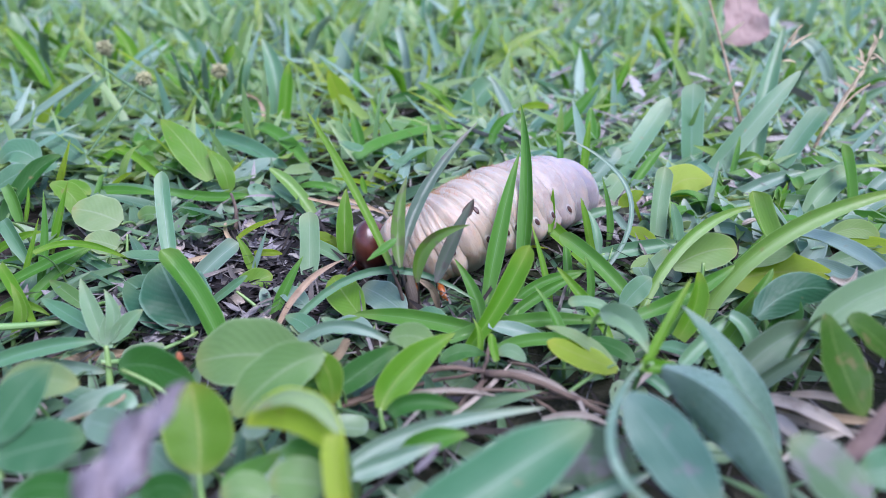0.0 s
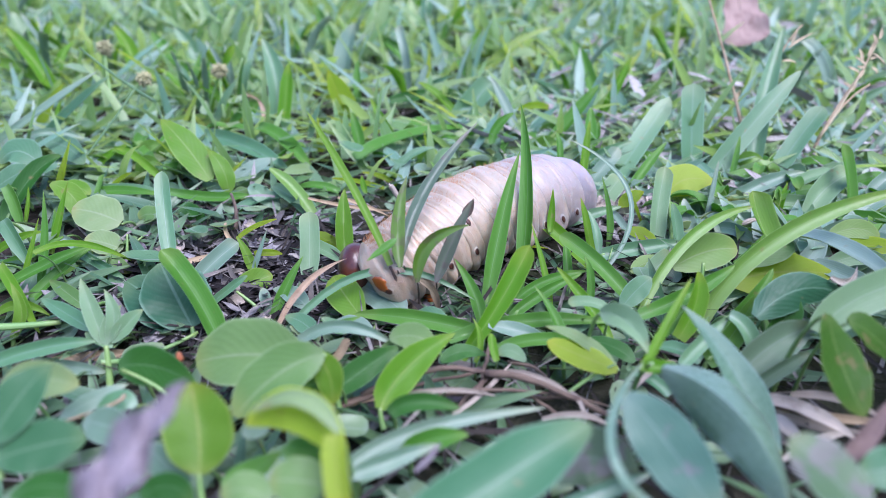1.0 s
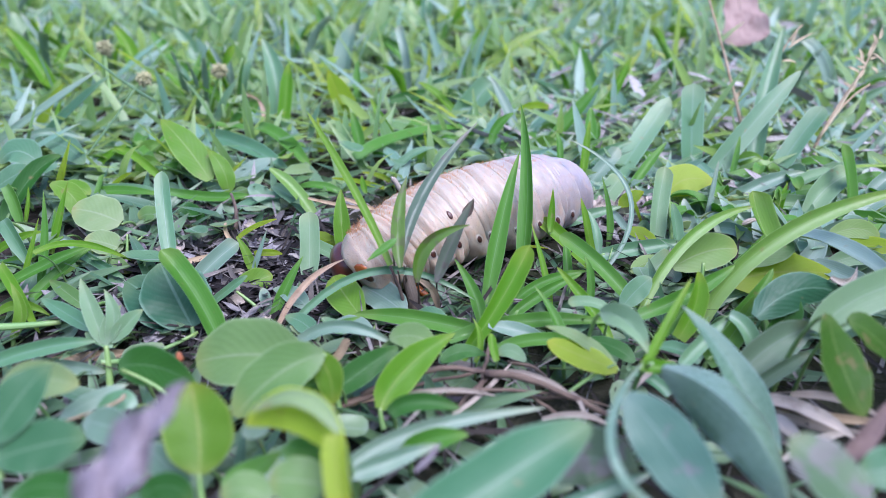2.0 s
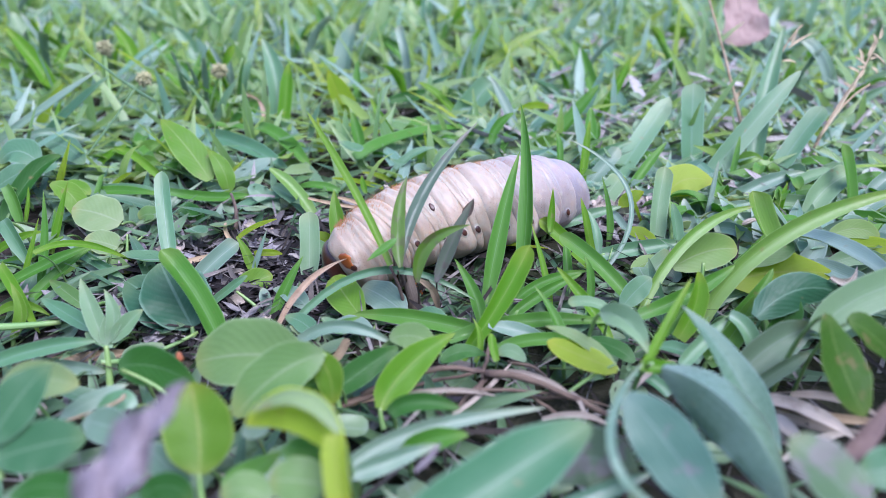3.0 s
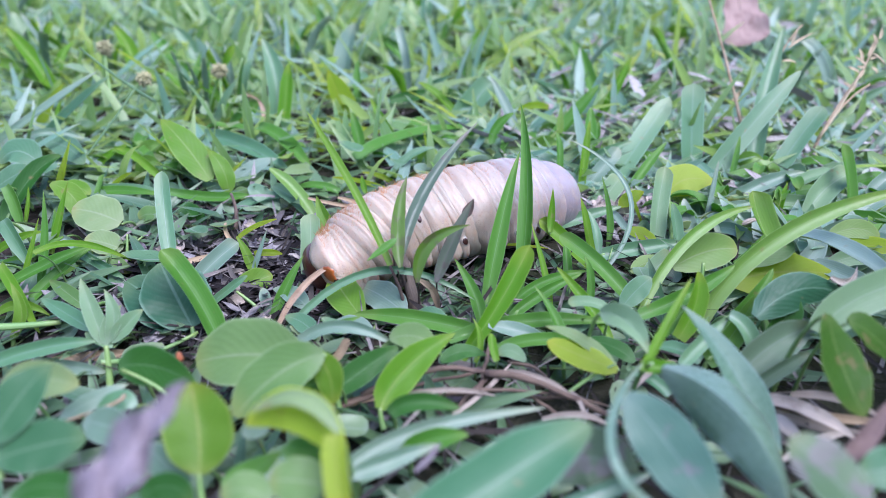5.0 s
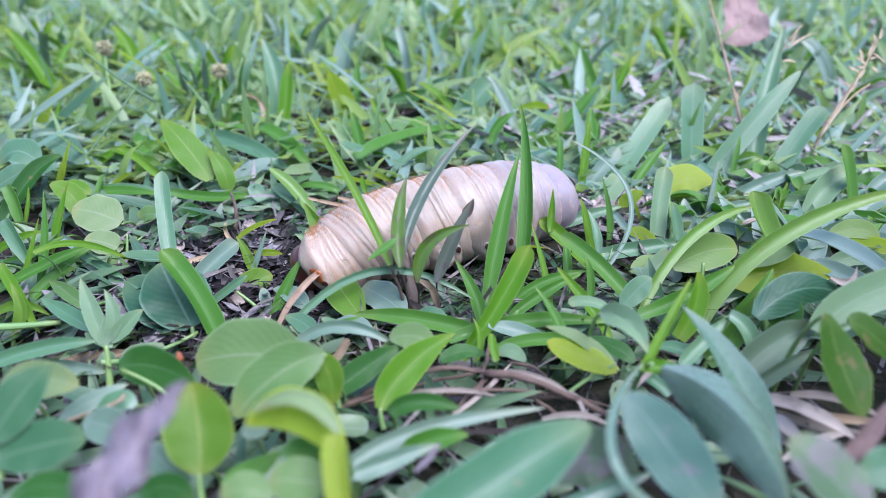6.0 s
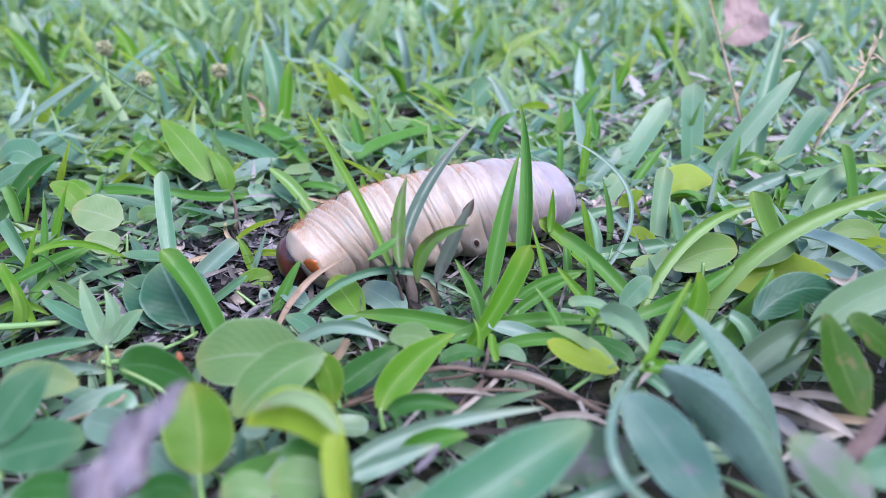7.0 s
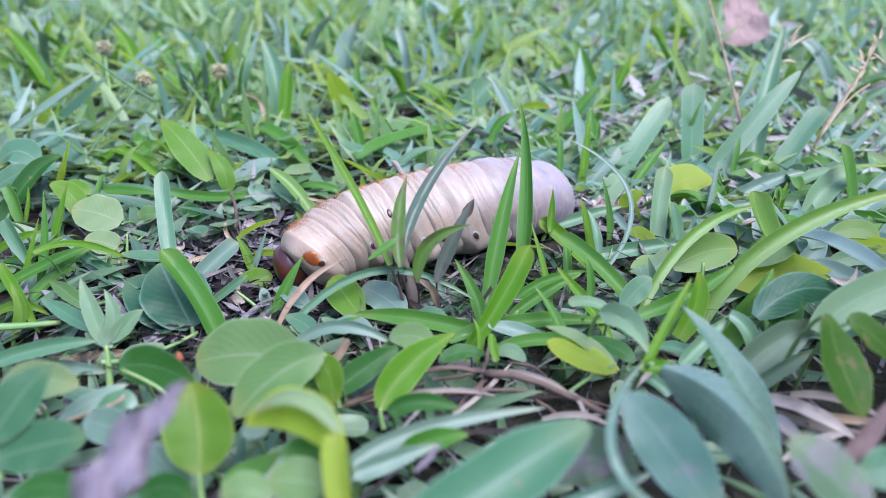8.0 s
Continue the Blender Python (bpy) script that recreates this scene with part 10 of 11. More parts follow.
leaf_part(plant, "leaf_blade", (0.0595, 0.1857, 0.0048), (0.0601, 0.1862, 0.0054), (0.0605, 0.1847, 0.0043), 0.00221, -25.7768, MAT_PALESTRAW, "curl", 0.7, ripple=0.5)
leaf_part(plant, "leaf_blade", (0.0522, 0.1856, 0.0048), (0.0547, 0.1861, 0.0048), (0.057, 0.1846, 0.0031), 0.00230, -15.9803, MAT_PALESTRAW, "curl", 0.7, ripple=0.5)
leaf_part(plant, "leaf_blade", (0.059, 0.18, 0.0011), (0.0612, 0.1805, 0.0011), (0.0631, 0.179, -0.0005), 0.00222, -6.88432, MAT_MAUVE, "curl", 0.7, ripple=0.5)
leaf_part(plant, "leaf_blade", (0.0538, 0.1816, 0.0021), (0.0518, 0.1821, 0.0037), (0.0497, 0.1806, 0.0037), 0.00283, -36.5409, MAT_PALESTRAW, "curl", 0.7, ripple=0.5)
leaf_part(plant, "leaf_blade", (0.0436, 0.1794, 0.0007), (0.0424, 0.1799, 0.0016), (0.041, 0.1784, 0.0009), 0.00214, -12.5725, MAT_PALESTRAW, "curl", 0.7, ripple=0.5)
leaf_part(plant, "leaf_blade", (0.0614, 0.1844, 0.004), (0.0608, 0.1849, 0.0058), (0.0599, 0.1834, 0.0061), 0.00247, -17.8956, MAT_MAUVE, "curl", 0.7, ripple=0.5)
leaf_part(plant, "leaf_blade", (0.0489, 0.178, -0.0002), (0.0479, 0.1785, 0.0006), (0.0467, 0.177, -0.0001), 0.00301, -31.9216, MAT_PALESTRAW, "curl", 0.7, ripple=0.5)
leaf_part(plant, "leaf_blade", (0.0445, 0.184, 0.0037), (0.046, 0.1845, 0.0044), (0.0473, 0.183, 0.0035), 0.00167, -13.5146, MAT_PALESTRAW, "curl", 0.7, ripple=0.5)
leaf_part(plant, "leaf_blade", (0.0462, 0.1813, 0.0019), (0.0438, 0.1818, 0.0024), (0.0411, 0.1803, 0.0013), 0.00299, 36.379, MAT_MAUVE, "curl", 0.7, ripple=0.5)
leaf_part(plant, "leaf_blade", (0.0552, 0.1755, -0.0018), (0.0525, 0.176, -0.0002), (0.0495, 0.1745, -0.0001), 0.00313, 22.0192, MAT_PALESTRAW, "curl", 0.7, ripple=0.5)
leaf_part(plant, "leaf_blade", (0.0495, 0.1757, -0.0017), (0.0503, 0.1762, -0.0016), (0.0507, 0.1747, -0.003), 0.00179, -24.6868, MAT_PALESTRAW, "curl", 0.7, ripple=0.5)
plant = thing("grass_tuft", (0.0107, 0.1277, 0), "pale short blades lying under the green shoots", "grass", group="grass tufts in the lawn")
stem_part(plant, "sheath", (0.0091, 0.1215, 0), (0.0091, 0.1195, 0.0043), (0.0091, 0.1175, 0.0072), 0.00051)
leaf_part(plant, "blade", (0.0091, 0.1175, 0.0072), (0.016, 0.1165, 0.0064), (0.0225, 0.114, 0.0054), 0.00320, 0, "sage", "lance", 0.3)
stem_part(plant, "sheath", (0.0328, 0.1190, 0), (0.0328, 0.1170, 0.0072), (0.0328, 0.115, 0.012), 0.00035)
leaf_part(plant, "blade", (0.0328, 0.115, 0.012), (0.0289, 0.1165, 0.0133), (0.0246, 0.117, 0.0129), 0.00220, 0, "star", "blunt", 0.4)
stem_part(plant, "sheath", (0.0100, 0.1090, 0), (0.0100, 0.1070, 0.0046), (0.01, 0.105, 0.0076), 0.00026)
leaf_part(plant, "blade", (0.01, 0.105, 0.0076), (0.0093, 0.108, 0.0093), (0.009, 0.11, 0.0105), 0.00160, 0, "bright", "grass", 0.5)
plant = thing("grass_tuft", (-0.1486, 0.2254, 0), "narrow pale blades crossing at the side", "grass", group="grass tufts in the lawn")
stem_part(plant, "sheath", (-0.1178, 0.2000, 0), (-0.1178, 0.1980, 0.0017), (-0.1178, 0.196, 0.0029), 0.00038)
leaf_part(plant, "blade", (-0.1178, 0.196, 0.0029), (-0.116, 0.2, 0.0096), (-0.1143, 0.205, 0.0174), 0.00240, 0, "lime", "spear", 0.4)
stem_part(plant, "sheath", (-0.0851, 0.2020, 0), (-0.0851, 0.2000, 0.0038), (-0.0851, 0.198, 0.0063), 0.00038)
leaf_part(plant, "blade", (-0.0851, 0.198, 0.0063), (-0.0937, 0.203, 0.0118), (-0.1017, 0.207, 0.0138), 0.00240, 0, "bright", "grass", 0.5)
stem_part(plant, "sheath", (-0.1028, 0.1940, 0), (-0.1028, 0.1920, 0.0025), (-0.1028, 0.19, 0.0041), 0.00029)
leaf_part(plant, "blade", (-0.1028, 0.19, 0.0041), (-0.102, 0.192, 0.0069), (-0.1017, 0.195, 0.0097), 0.00180, 0, "mid", "blunt", 0.5)
stem_part(plant, "sheath", (-0.1084, 0.1940, 0), (-0.1084, 0.1920, 0.0029), (-0.1084, 0.19, 0.0048), 0.00048)
leaf_part(plant, "blade", (-0.1084, 0.19, 0.0048), (-0.0979, 0.193, 0.0054), (-0.0825, 0.19, 0.0052), 0.00300, 0, "mid", "grass", 0.4)

plant = thing("dry_leaf", (-0.0711, 0.1371, 0), "rotted grey-lilac leaf flakes on dark soil", "dry leaf")
leaf_part(plant, "flake", (-0.0751, 0.1563, 0.0012), (-0.0758, 0.1542, 0.002), (-0.0772, 0.1532, 0.0012), 0.00191, 23, MAT_PALESTRAW, "curl", 0.6, ripple=0.4, steps=8, across=4)
leaf_part(plant, "flake", (-0.08, 0.1518, 0.0019), (-0.0798, 0.1531, 0.0027), (-0.0805, 0.1556, 0.0019), 0.00227, -2, MAT_MAUVE, "curl", 0.6, ripple=0.4, steps=8, across=4)
leaf_part(plant, "flake", (-0.071, 0.1586, 0.0021), (-0.0725, 0.1597, 0.0029), (-0.0747, 0.1621, 0.0021), 0.00266, 5, MAT_STICK, "curl", 0.6, ripple=0.4, steps=8, across=4)
leaf_part(plant, "flake", (-0.069, 0.1551, 0.0017), (-0.0681, 0.1563, 0.0025), (-0.0679, 0.1586, 0.0017), 0.00221, 13, MAT_PALESTRAW, "curl", 0.6, ripple=0.4, steps=8, across=4)
leaf_part(plant, "flake", (-0.0774, 0.1607, 0.0017), (-0.0786, 0.1614, 0.0025), (-0.0806, 0.1633, 0.0017), 0.00246, -18, MAT_MAUVE, "curl", 0.6, ripple=0.4, steps=8, across=4)
leaf_part(plant, "flake", (-0.0638, 0.1459, 0.0021), (-0.0655, 0.1458, 0.0029), (-0.068, 0.1468, 0.0021), 0.00104, -4, MAT_STICK, "curl", 0.6, ripple=0.4, steps=8, across=4)
leaf_part(plant, "flake", (-0.0679, 0.1592, 0.0022), (-0.0677, 0.1603, 0.003), (-0.0681, 0.1626, 0.0022), 0.00261, -17, MAT_PALESTRAW, "curl", 0.6, ripple=0.4, steps=8, across=4)
leaf_part(plant, "flake", (-0.0854, 0.1615, 0.0014), (-0.0857, 0.1631, 0.0022), (-0.0869, 0.1659, 0.0014), 0.00189, 25, MAT_MAUVE, "curl", 0.6, ripple=0.4, steps=8, across=4)
leaf_part(plant, "flake", (-0.0748, 0.1539, 0.0022), (-0.0744, 0.155, 0.003), (-0.0748, 0.1574, 0.0022), 0.00131, 6, MAT_STICK, "curl", 0.6, ripple=0.4, steps=8, across=4)
leaf_part(plant, "flake", (-0.0707, 0.1432, 0.0015), (-0.07, 0.1423, 0.0023), (-0.07, 0.1424, 0.0015), 0.00148, 29, MAT_PALESTRAW, "curl", 0.6, ripple=0.4, steps=8, across=4)
leaf_part(plant, "flake", (-0.0693, 0.1408, 0.0016), (-0.0675, 0.1386, 0.0024), (-0.0664, 0.1376, 0.0016), 0.00210, -27, MAT_MAUVE, "curl", 0.6, ripple=0.4, steps=8, across=4)
leaf_part(plant, "flake", (-0.0705, 0.1252, 0.0014), (-0.0694, 0.1238, 0.0022), (-0.0692, 0.1235, 0.0014), 0.00162, 21, MAT_STICK, "curl", 0.6, ripple=0.4, steps=8, across=4)
leaf_part(plant, "flake", (-0.0698, 0.1299, 0.0022), (-0.0692, 0.1278, 0.003), (-0.0694, 0.1269, 0.0022), 0.00103, 17, MAT_PALESTRAW, "curl", 0.6, ripple=0.4, steps=8, across=4)
leaf_part(plant, "flake", (-0.0734, 0.1312, 0.0018), (-0.0742, 0.1308, 0.0026), (-0.0758, 0.1315, 0.0018), 0.00116, 7, MAT_MAUVE, "curl", 0.6, ripple=0.4, steps=8, across=4)
leaf_part(plant, "flake", (-0.0711, 0.1204, 0.0027), (-0.0721, 0.1191, 0.0035), (-0.0739, 0.1188, 0.0027), 0.00190, 12, MAT_STICK, "curl", 0.6, ripple=0.4, steps=8, across=4)
leaf_part(plant, "flake", (-0.0698, 0.1212, 0.0029), (-0.07, 0.1214, 0.0037), (-0.0711, 0.1228, 0.0029), 0.00172, -7, MAT_PALESTRAW, "curl", 0.6, ripple=0.4, steps=8, across=4)
leaf_part(plant, "flake", (-0.0672, 0.1315, 0.0027), (-0.0666, 0.132, 0.0035), (-0.0667, 0.1337, 0.0027), 0.00147, -26, MAT_MAUVE, "curl", 0.6, ripple=0.4, steps=8, across=4)
leaf_part(plant, "flake", (-0.0684, 0.1381, 0.0023), (-0.0656, 0.1358, 0.0031), (-0.0635, 0.1347, 0.0023), 0.00102, -26, MAT_STICK, "curl", 0.6, ripple=0.4, steps=8, across=4)
leaf_part(plant, "flake", (-0.0753, 0.1323, 0.0018), (-0.0737, 0.1303, 0.0026), (-0.0731, 0.1293, 0.0018), 0.00125, 3, MAT_PALESTRAW, "curl", 0.6, ripple=0.4, steps=8, across=4)
leaf_part(plant, "flake", (-0.0806, 0.1424, 0.0013), (-0.0796, 0.1411, 0.0021), (-0.0795, 0.141, 0.0013), 0.00181, 12, MAT_MAUVE, "curl", 0.6, ripple=0.4, steps=8, across=4)
leaf_part(plant, "flake", (-0.0683, 0.1315, 0.0025), (-0.0668, 0.132, 0.0033), (-0.066, 0.1337, 0.0025), 0.00239, 22, MAT_STICK, "curl", 0.6, ripple=0.4, steps=8, across=4)
leaf_part(plant, "flake", (-0.0489, 0.1494, 0.0015), (-0.0506, 0.1487, 0.0023), (-0.0529, 0.1492, 0.0015), 0.00213, -24, MAT_PALESTRAW, "curl", 0.6, ripple=0.4, steps=8, across=4)
leaf_part(plant, "flake", (-0.0442, 0.1454, 0.002), (-0.0463, 0.1461, 0.0028), (-0.049, 0.1479, 0.002), 0.00201, -6, MAT_MAUVE, "curl", 0.6, ripple=0.4, steps=8, across=4)
leaf_part(plant, "flake", (-0.0498, 0.1377, 0.0029), (-0.0476, 0.137, 0.0037), (-0.046, 0.1375, 0.0029), 0.00105, 29, MAT_STICK, "curl", 0.6, ripple=0.4, steps=8, across=4)
leaf_part(plant, "flake", (-0.0406, 0.1364, 0.0028), (-0.0403, 0.1357, 0.0036), (-0.0404, 0.1362, 0.0028), 0.00112, 8, MAT_PALESTRAW, "curl", 0.6, ripple=0.4, steps=8, across=4)
leaf_part(plant, "flake", (-0.0471, 0.1446, 0.0014), (-0.0457, 0.1432, 0.0022), (-0.0448, 0.1429, 0.0014), 0.00226, -2, MAT_MAUVE, "curl", 0.6, ripple=0.4, steps=8, across=4)
leaf_part(plant, "flake", (-0.0455, 0.136, 0.0019), (-0.047, 0.135, 0.0027), (-0.049, 0.1352, 0.0019), 0.00258, -16, MAT_STICK, "curl", 0.6, ripple=0.4, steps=8, across=4)
leaf_part(plant, "flake", (-0.0413, 0.1349, 0.0013), (-0.0402, 0.1331, 0.0021), (-0.0397, 0.1324, 0.0013), 0.00207, 6, MAT_PALESTRAW, "curl", 0.6, ripple=0.4, steps=8, across=4)
leaf_part(plant, "flake", (-0.0443, 0.1405, 0.0023), (-0.0461, 0.1411, 0.0031), (-0.0485, 0.1428, 0.0023), 0.00133, -26, MAT_MAUVE, "curl", 0.6, ripple=0.4, steps=8, across=4)
leaf_part(plant, "flake", (-0.0478, 0.1385, 0.0026), (-0.0478, 0.1396, 0.0034), (-0.0484, 0.142, 0.0026), 0.00160, 16, MAT_STICK, "curl", 0.6, ripple=0.4, steps=8, across=4)
leaf_part(plant, "flake", (-0.0488, 0.1275, 0.003), (-0.0478, 0.1254, 0.0038), (-0.0473, 0.1245, 0.003), 0.00250, -23, MAT_PALESTRAW, "curl", 0.6, ripple=0.4, steps=8, across=4)
leaf_part(plant, "flake", (-0.0499, 0.1459, 0.0016), (-0.0487, 0.1465, 0.0024), (-0.0481, 0.1483, 0.0016), 0.00120, -22, MAT_MAUVE, "curl", 0.6, ripple=0.4, steps=8, across=4)
leaf_part(plant, "flake", (-0.0383, 0.1285, 0.002), (-0.0384, 0.1271, 0.0028), (-0.039, 0.1269, 0.002), 0.00194, -7, MAT_STICK, "curl", 0.6, ripple=0.4, steps=8, across=4)
leaf_part(plant, "flake", (-0.0461, 0.1719, 0.0016), (-0.0471, 0.1712, 0.0024), (-0.0485, 0.1717, 0.0016), 0.00179, 26, MAT_PALESTRAW, "curl", 0.6, ripple=0.4, steps=8, across=4)
leaf_part(plant, "flake", (-0.0552, 0.1743, 0.0017), (-0.054, 0.176, 0.0025), (-0.0533, 0.1789, 0.0017), 0.00253, 6, MAT_MAUVE, "curl", 0.6, ripple=0.4, steps=8, across=4)
leaf_part(plant, "flake", (-0.052, 0.1731, 0.0026), (-0.0532, 0.1735, 0.0034), (-0.0548, 0.1752, 0.0026), 0.00276, 17, MAT_STICK, "curl", 0.6, ripple=0.4, steps=8, across=4)
leaf_part(plant, "flake", (-0.0392, 0.1565, 0.0029), (-0.0369, 0.1541, 0.0037), (-0.0351, 0.1529, 0.0029), 0.00117, -10, MAT_PALESTRAW, "curl", 0.6, ripple=0.4, steps=8, across=4)
leaf_part(plant, "flake", (-0.0491, 0.1626, 0.0027), (-0.0491, 0.1627, 0.0035), (-0.0496, 0.1641, 0.0027), 0.00172, -17, MAT_MAUVE, "curl", 0.6, ripple=0.4, steps=8, across=4)
leaf_part(plant, "flake", (-0.0498, 0.1667, 0.002), (-0.0489, 0.1658, 0.0028), (-0.0486, 0.166, 0.002), 0.00134, -5, MAT_STICK, "curl", 0.6, ripple=0.4, steps=8, across=4)
leaf_part(plant, "flake", (-0.072, 0.101, 0.0025), (-0.0718, 0.1012, 0.0033), (-0.0724, 0.1024, 0.0025), 0.00219, -21, MAT_PALESTRAW, "curl", 0.6, ripple=0.4, steps=8, across=4)
leaf_part(plant, "flake", (-0.0681, 0.0988, 0.0026), (-0.0677, 0.0981, 0.0034), (-0.0682, 0.0983, 0.0026), 0.00259, 14, MAT_MAUVE, "curl", 0.6, ripple=0.4, steps=8, across=4)
leaf_part(plant, "flake", (-0.071, 0.0967, 0.0022), (-0.0716, 0.0973, 0.003), (-0.0731, 0.0988, 0.0022), 0.00185, 22, MAT_STICK, "curl", 0.6, ripple=0.4, steps=8, across=4)
leaf_part(plant, "flake", (-0.068, 0.093, 0.0025), (-0.0679, 0.0933, 0.0033), (-0.0687, 0.0946, 0.0025), 0.00151, 2, MAT_PALESTRAW, "curl", 0.6, ripple=0.4, steps=8, across=4)
plant = thing("grass_tuft", (0.0751, 0.1660, 0), "pale flat blades between the weeds", "grass", group="grass tufts in the lawn")
stem_part(plant, "sheath", (0.0751, 0.1720, 0), (0.0751, 0.1700, 0.0003), (0.0751, 0.1660, 0.0005), 0.00035)
leaf_part(plant, "blade", (0.0751, 0.1660, 0.0005), (0.0804, 0.1690, 0.0024), (0.0859, 0.1700, 0.0030), 0.00320, 0, "star", "lance", 0.3)
stem_part(plant, "sheath", (0.0751, 0.1660, 0), (0.0751, 0.1640, 0.0008), (0.0751, 0.1600, 0.0013), 0.00035)
leaf_part(plant, "blade", (0.0751, 0.1600, 0.0013), (0.0829, 0.1620, 0.0024), (0.0924, 0.1640, 0.0029), 0.00360, 0, "milky", "grass", 0.3)
stem_part(plant, "sheath", (0.0793, 0.2060, 0), (0.0793, 0.2040, 0.0010), (0.0793, 0.2000, 0.0017), 0.00035)
leaf_part(plant, "blade", (0.0793, 0.2000, 0.0017), (0.0903, 0.2030, 0.0051), (0.1002, 0.2060, 0.0073), 0.00420, 0, "mid", "grass", 0.4)
stem_part(plant, "sheath", (0.0936, 0.1870, 0), (0.0936, 0.1850, 0.0025), (0.0936, 0.1810, 0.0041), 0.00035)
leaf_part(plant, "blade", (0.0936, 0.1810, 0.0041), (0.1019, 0.1800, 0.0038), (0.1097, 0.1770, 0.0024), 0.00300, 0, "mid", "grass", 0.3)
stem_part(plant, "sheath", (0.0791, 0.1600, 0), (0.0791, 0.1580, 0.0011), (0.0791, 0.1540, 0.0019), 0.00035)
leaf_part(plant, "blade", (0.0791, 0.1540, 0.0019), (0.0760, 0.1570, 0.0032), (0.0720, 0.1580, 0.0030), 0.00360, 0, "star", "oval", 0.2)
plant = thing("grass_tuft", (0.0939, 0.1480, 0), "broad milky blades over the straw", "grass", group="grass tufts in the lawn")
stem_part(plant, "sheath", (0.0939, 0.1540, 0), (0.0939, 0.1520, 0.0027), (0.0939, 0.1480, 0.0045), 0.00035)
leaf_part(plant, "blade", (0.0939, 0.1480, 0.0045), (0.1008, 0.1490, 0.0063), (0.1082, 0.1470, 0.0050), 0.00420, 0, "star", "grass", 0.3)
stem_part(plant, "sheath", (0.1110, 0.1780, 0), (0.1110, 0.1760, 0.0014), (0.1110, 0.1720, 0.0024), 0.00035)
leaf_part(plant, "blade", (0.1110, 0.1720, 0.0024), (0.1166, 0.1760, 0.0067), (0.1228, 0.1780, 0.0096), 0.00460, 0, "sage", "blunt", 0.3)
stem_part(plant, "sheath", (0.0699, 0.1890, 0), (0.0699, 0.1870, 0.0026), (0.0699, 0.1830, 0.0043), 0.00035)
leaf_part(plant, "blade", (0.0699, 0.1830, 0.0043), (0.0753, 0.1820, 0.0040), (0.0823, 0.1840, 0.0049), 0.00360, 0, "star", "lance", 0.2)
stem_part(plant, "sheath", (0.0458, 0.2110, 0), (0.0458, 0.2090, 0.0012), (0.0458, 0.2050, 0.0020), 0.00035)
leaf_part(plant, "blade", (0.0458, 0.2050, 0.0020), (0.0503, 0.2080, 0.0066), (0.0562, 0.2120, 0.0123), 0.00460, 0, "sage", "blunt", 0.3)
plant = thing("dry_leaf", (0.0778, 0.1720, 0), "mauve dead straw lying behind the weeds", "dry leaf")
leaf_part(plant, "leaf_blade", (0.0778, 0.1720, 0.0010), (0.0813, 0.1730, 0.0026), (0.0855, 0.1740, 0.0035), 0.00180, 0, MAT_MAUVE, "grass", 0.6)
leaf_part(plant, "leaf_blade", (0.0947, 0.1720, 0.0030), (0.1005, 0.1710, 0.0028), (0.1038, 0.1660, 0.0019), 0.00240, 0, MAT_STICK, "grass", 0.6)
leaf_part(plant, "leaf_blade", (0.0922, 0.1760, 0.0022), (0.0952, 0.1770, 0.0024), (0.0977, 0.1760, 0.0018), 0.00160, 0, MAT_PALESTRAW, "curl", 0.6)
plant = thing("grass_tuft", (0.0440, 0.1880, 0), "pale short leaves over the straw", "grass", group="grass tufts in the lawn")
stem_part(plant, "sheath", (0.0440, 0.1940, 0), (0.0440, 0.1920, 0.0000), (0.0440, 0.1880, -0.0009), 0.00035)
leaf_part(plant, "blade", (0.0440, 0.1880, -0.0009), (0.0486, 0.1920, 0.0040), (0.0537, 0.1960, 0.0089), 0.00600, 0, "star", "blunt", 0.2)
stem_part(plant, "sheath", (0.0501, 0.1520, 0), (0.0501, 0.1500, 0.0004), (0.0501, 0.1460, 0.0006), 0.00035)
leaf_part(plant, "blade", (0.0501, 0.1460, 0.0006), (0.0523, 0.1490, 0.0033), (0.0566, 0.1520, 0.0052), 0.00500, 0, "star", "blunt", 0.3)
stem_part(plant, "sheath", (0.0460, 0.1540, 0), (0.0460, 0.1520, 0.0014), (0.0460, 0.1480, 0.0023), 0.00035)
leaf_part(plant, "blade", (0.0460, 0.1480, 0.0023), (0.0510, 0.1510, 0.0038), (0.0558, 0.1500, 0.0034), 0.00420, 0, "fresh", "lance", 0.2)
stem_part(plant, "sheath", (0.0563, 0.1520, 0), (0.0563, 0.1500, 0.0005), (0.0563, 0.1460, 0.0009), 0.00035)
leaf_part(plant, "blade", (0.0563, 0.1460, 0.0009), (0.0556, 0.1490, 0.0024), (0.0523, 0.1510, 0.0041), 0.00400, 0, "sage", "lance", 0.2)
plant = thing("dry_leaf", (0.0536, 0.1860, 0), "bleached dead grass leaves beside the rump", "dry leaf")
leaf_part(plant, "leaf_blade", (0.0536, 0.1860, 0.0011), (0.0575, 0.1880, 0.0032), (0.0625, 0.1900, 0.0045), 0.00360, 0, MAT_PALESTRAW, "curl", 0.5)
leaf_part(plant, "leaf_blade", (0.0500, 0.1780, -0.0005), (0.0541, 0.1810, 0.0009), (0.0578, 0.1800, 0.0003), 0.00300, 0, MAT_PALESTRAW, "curl", 0.5)
leaf_part(plant, "leaf_blade", (0.0451, 0.1840, 0.0031), (0.0480, 0.1860, 0.0040), (0.0503, 0.1850, 0.0027), 0.00300, 0, MAT_PALESTRAW, "curl", 0.5)
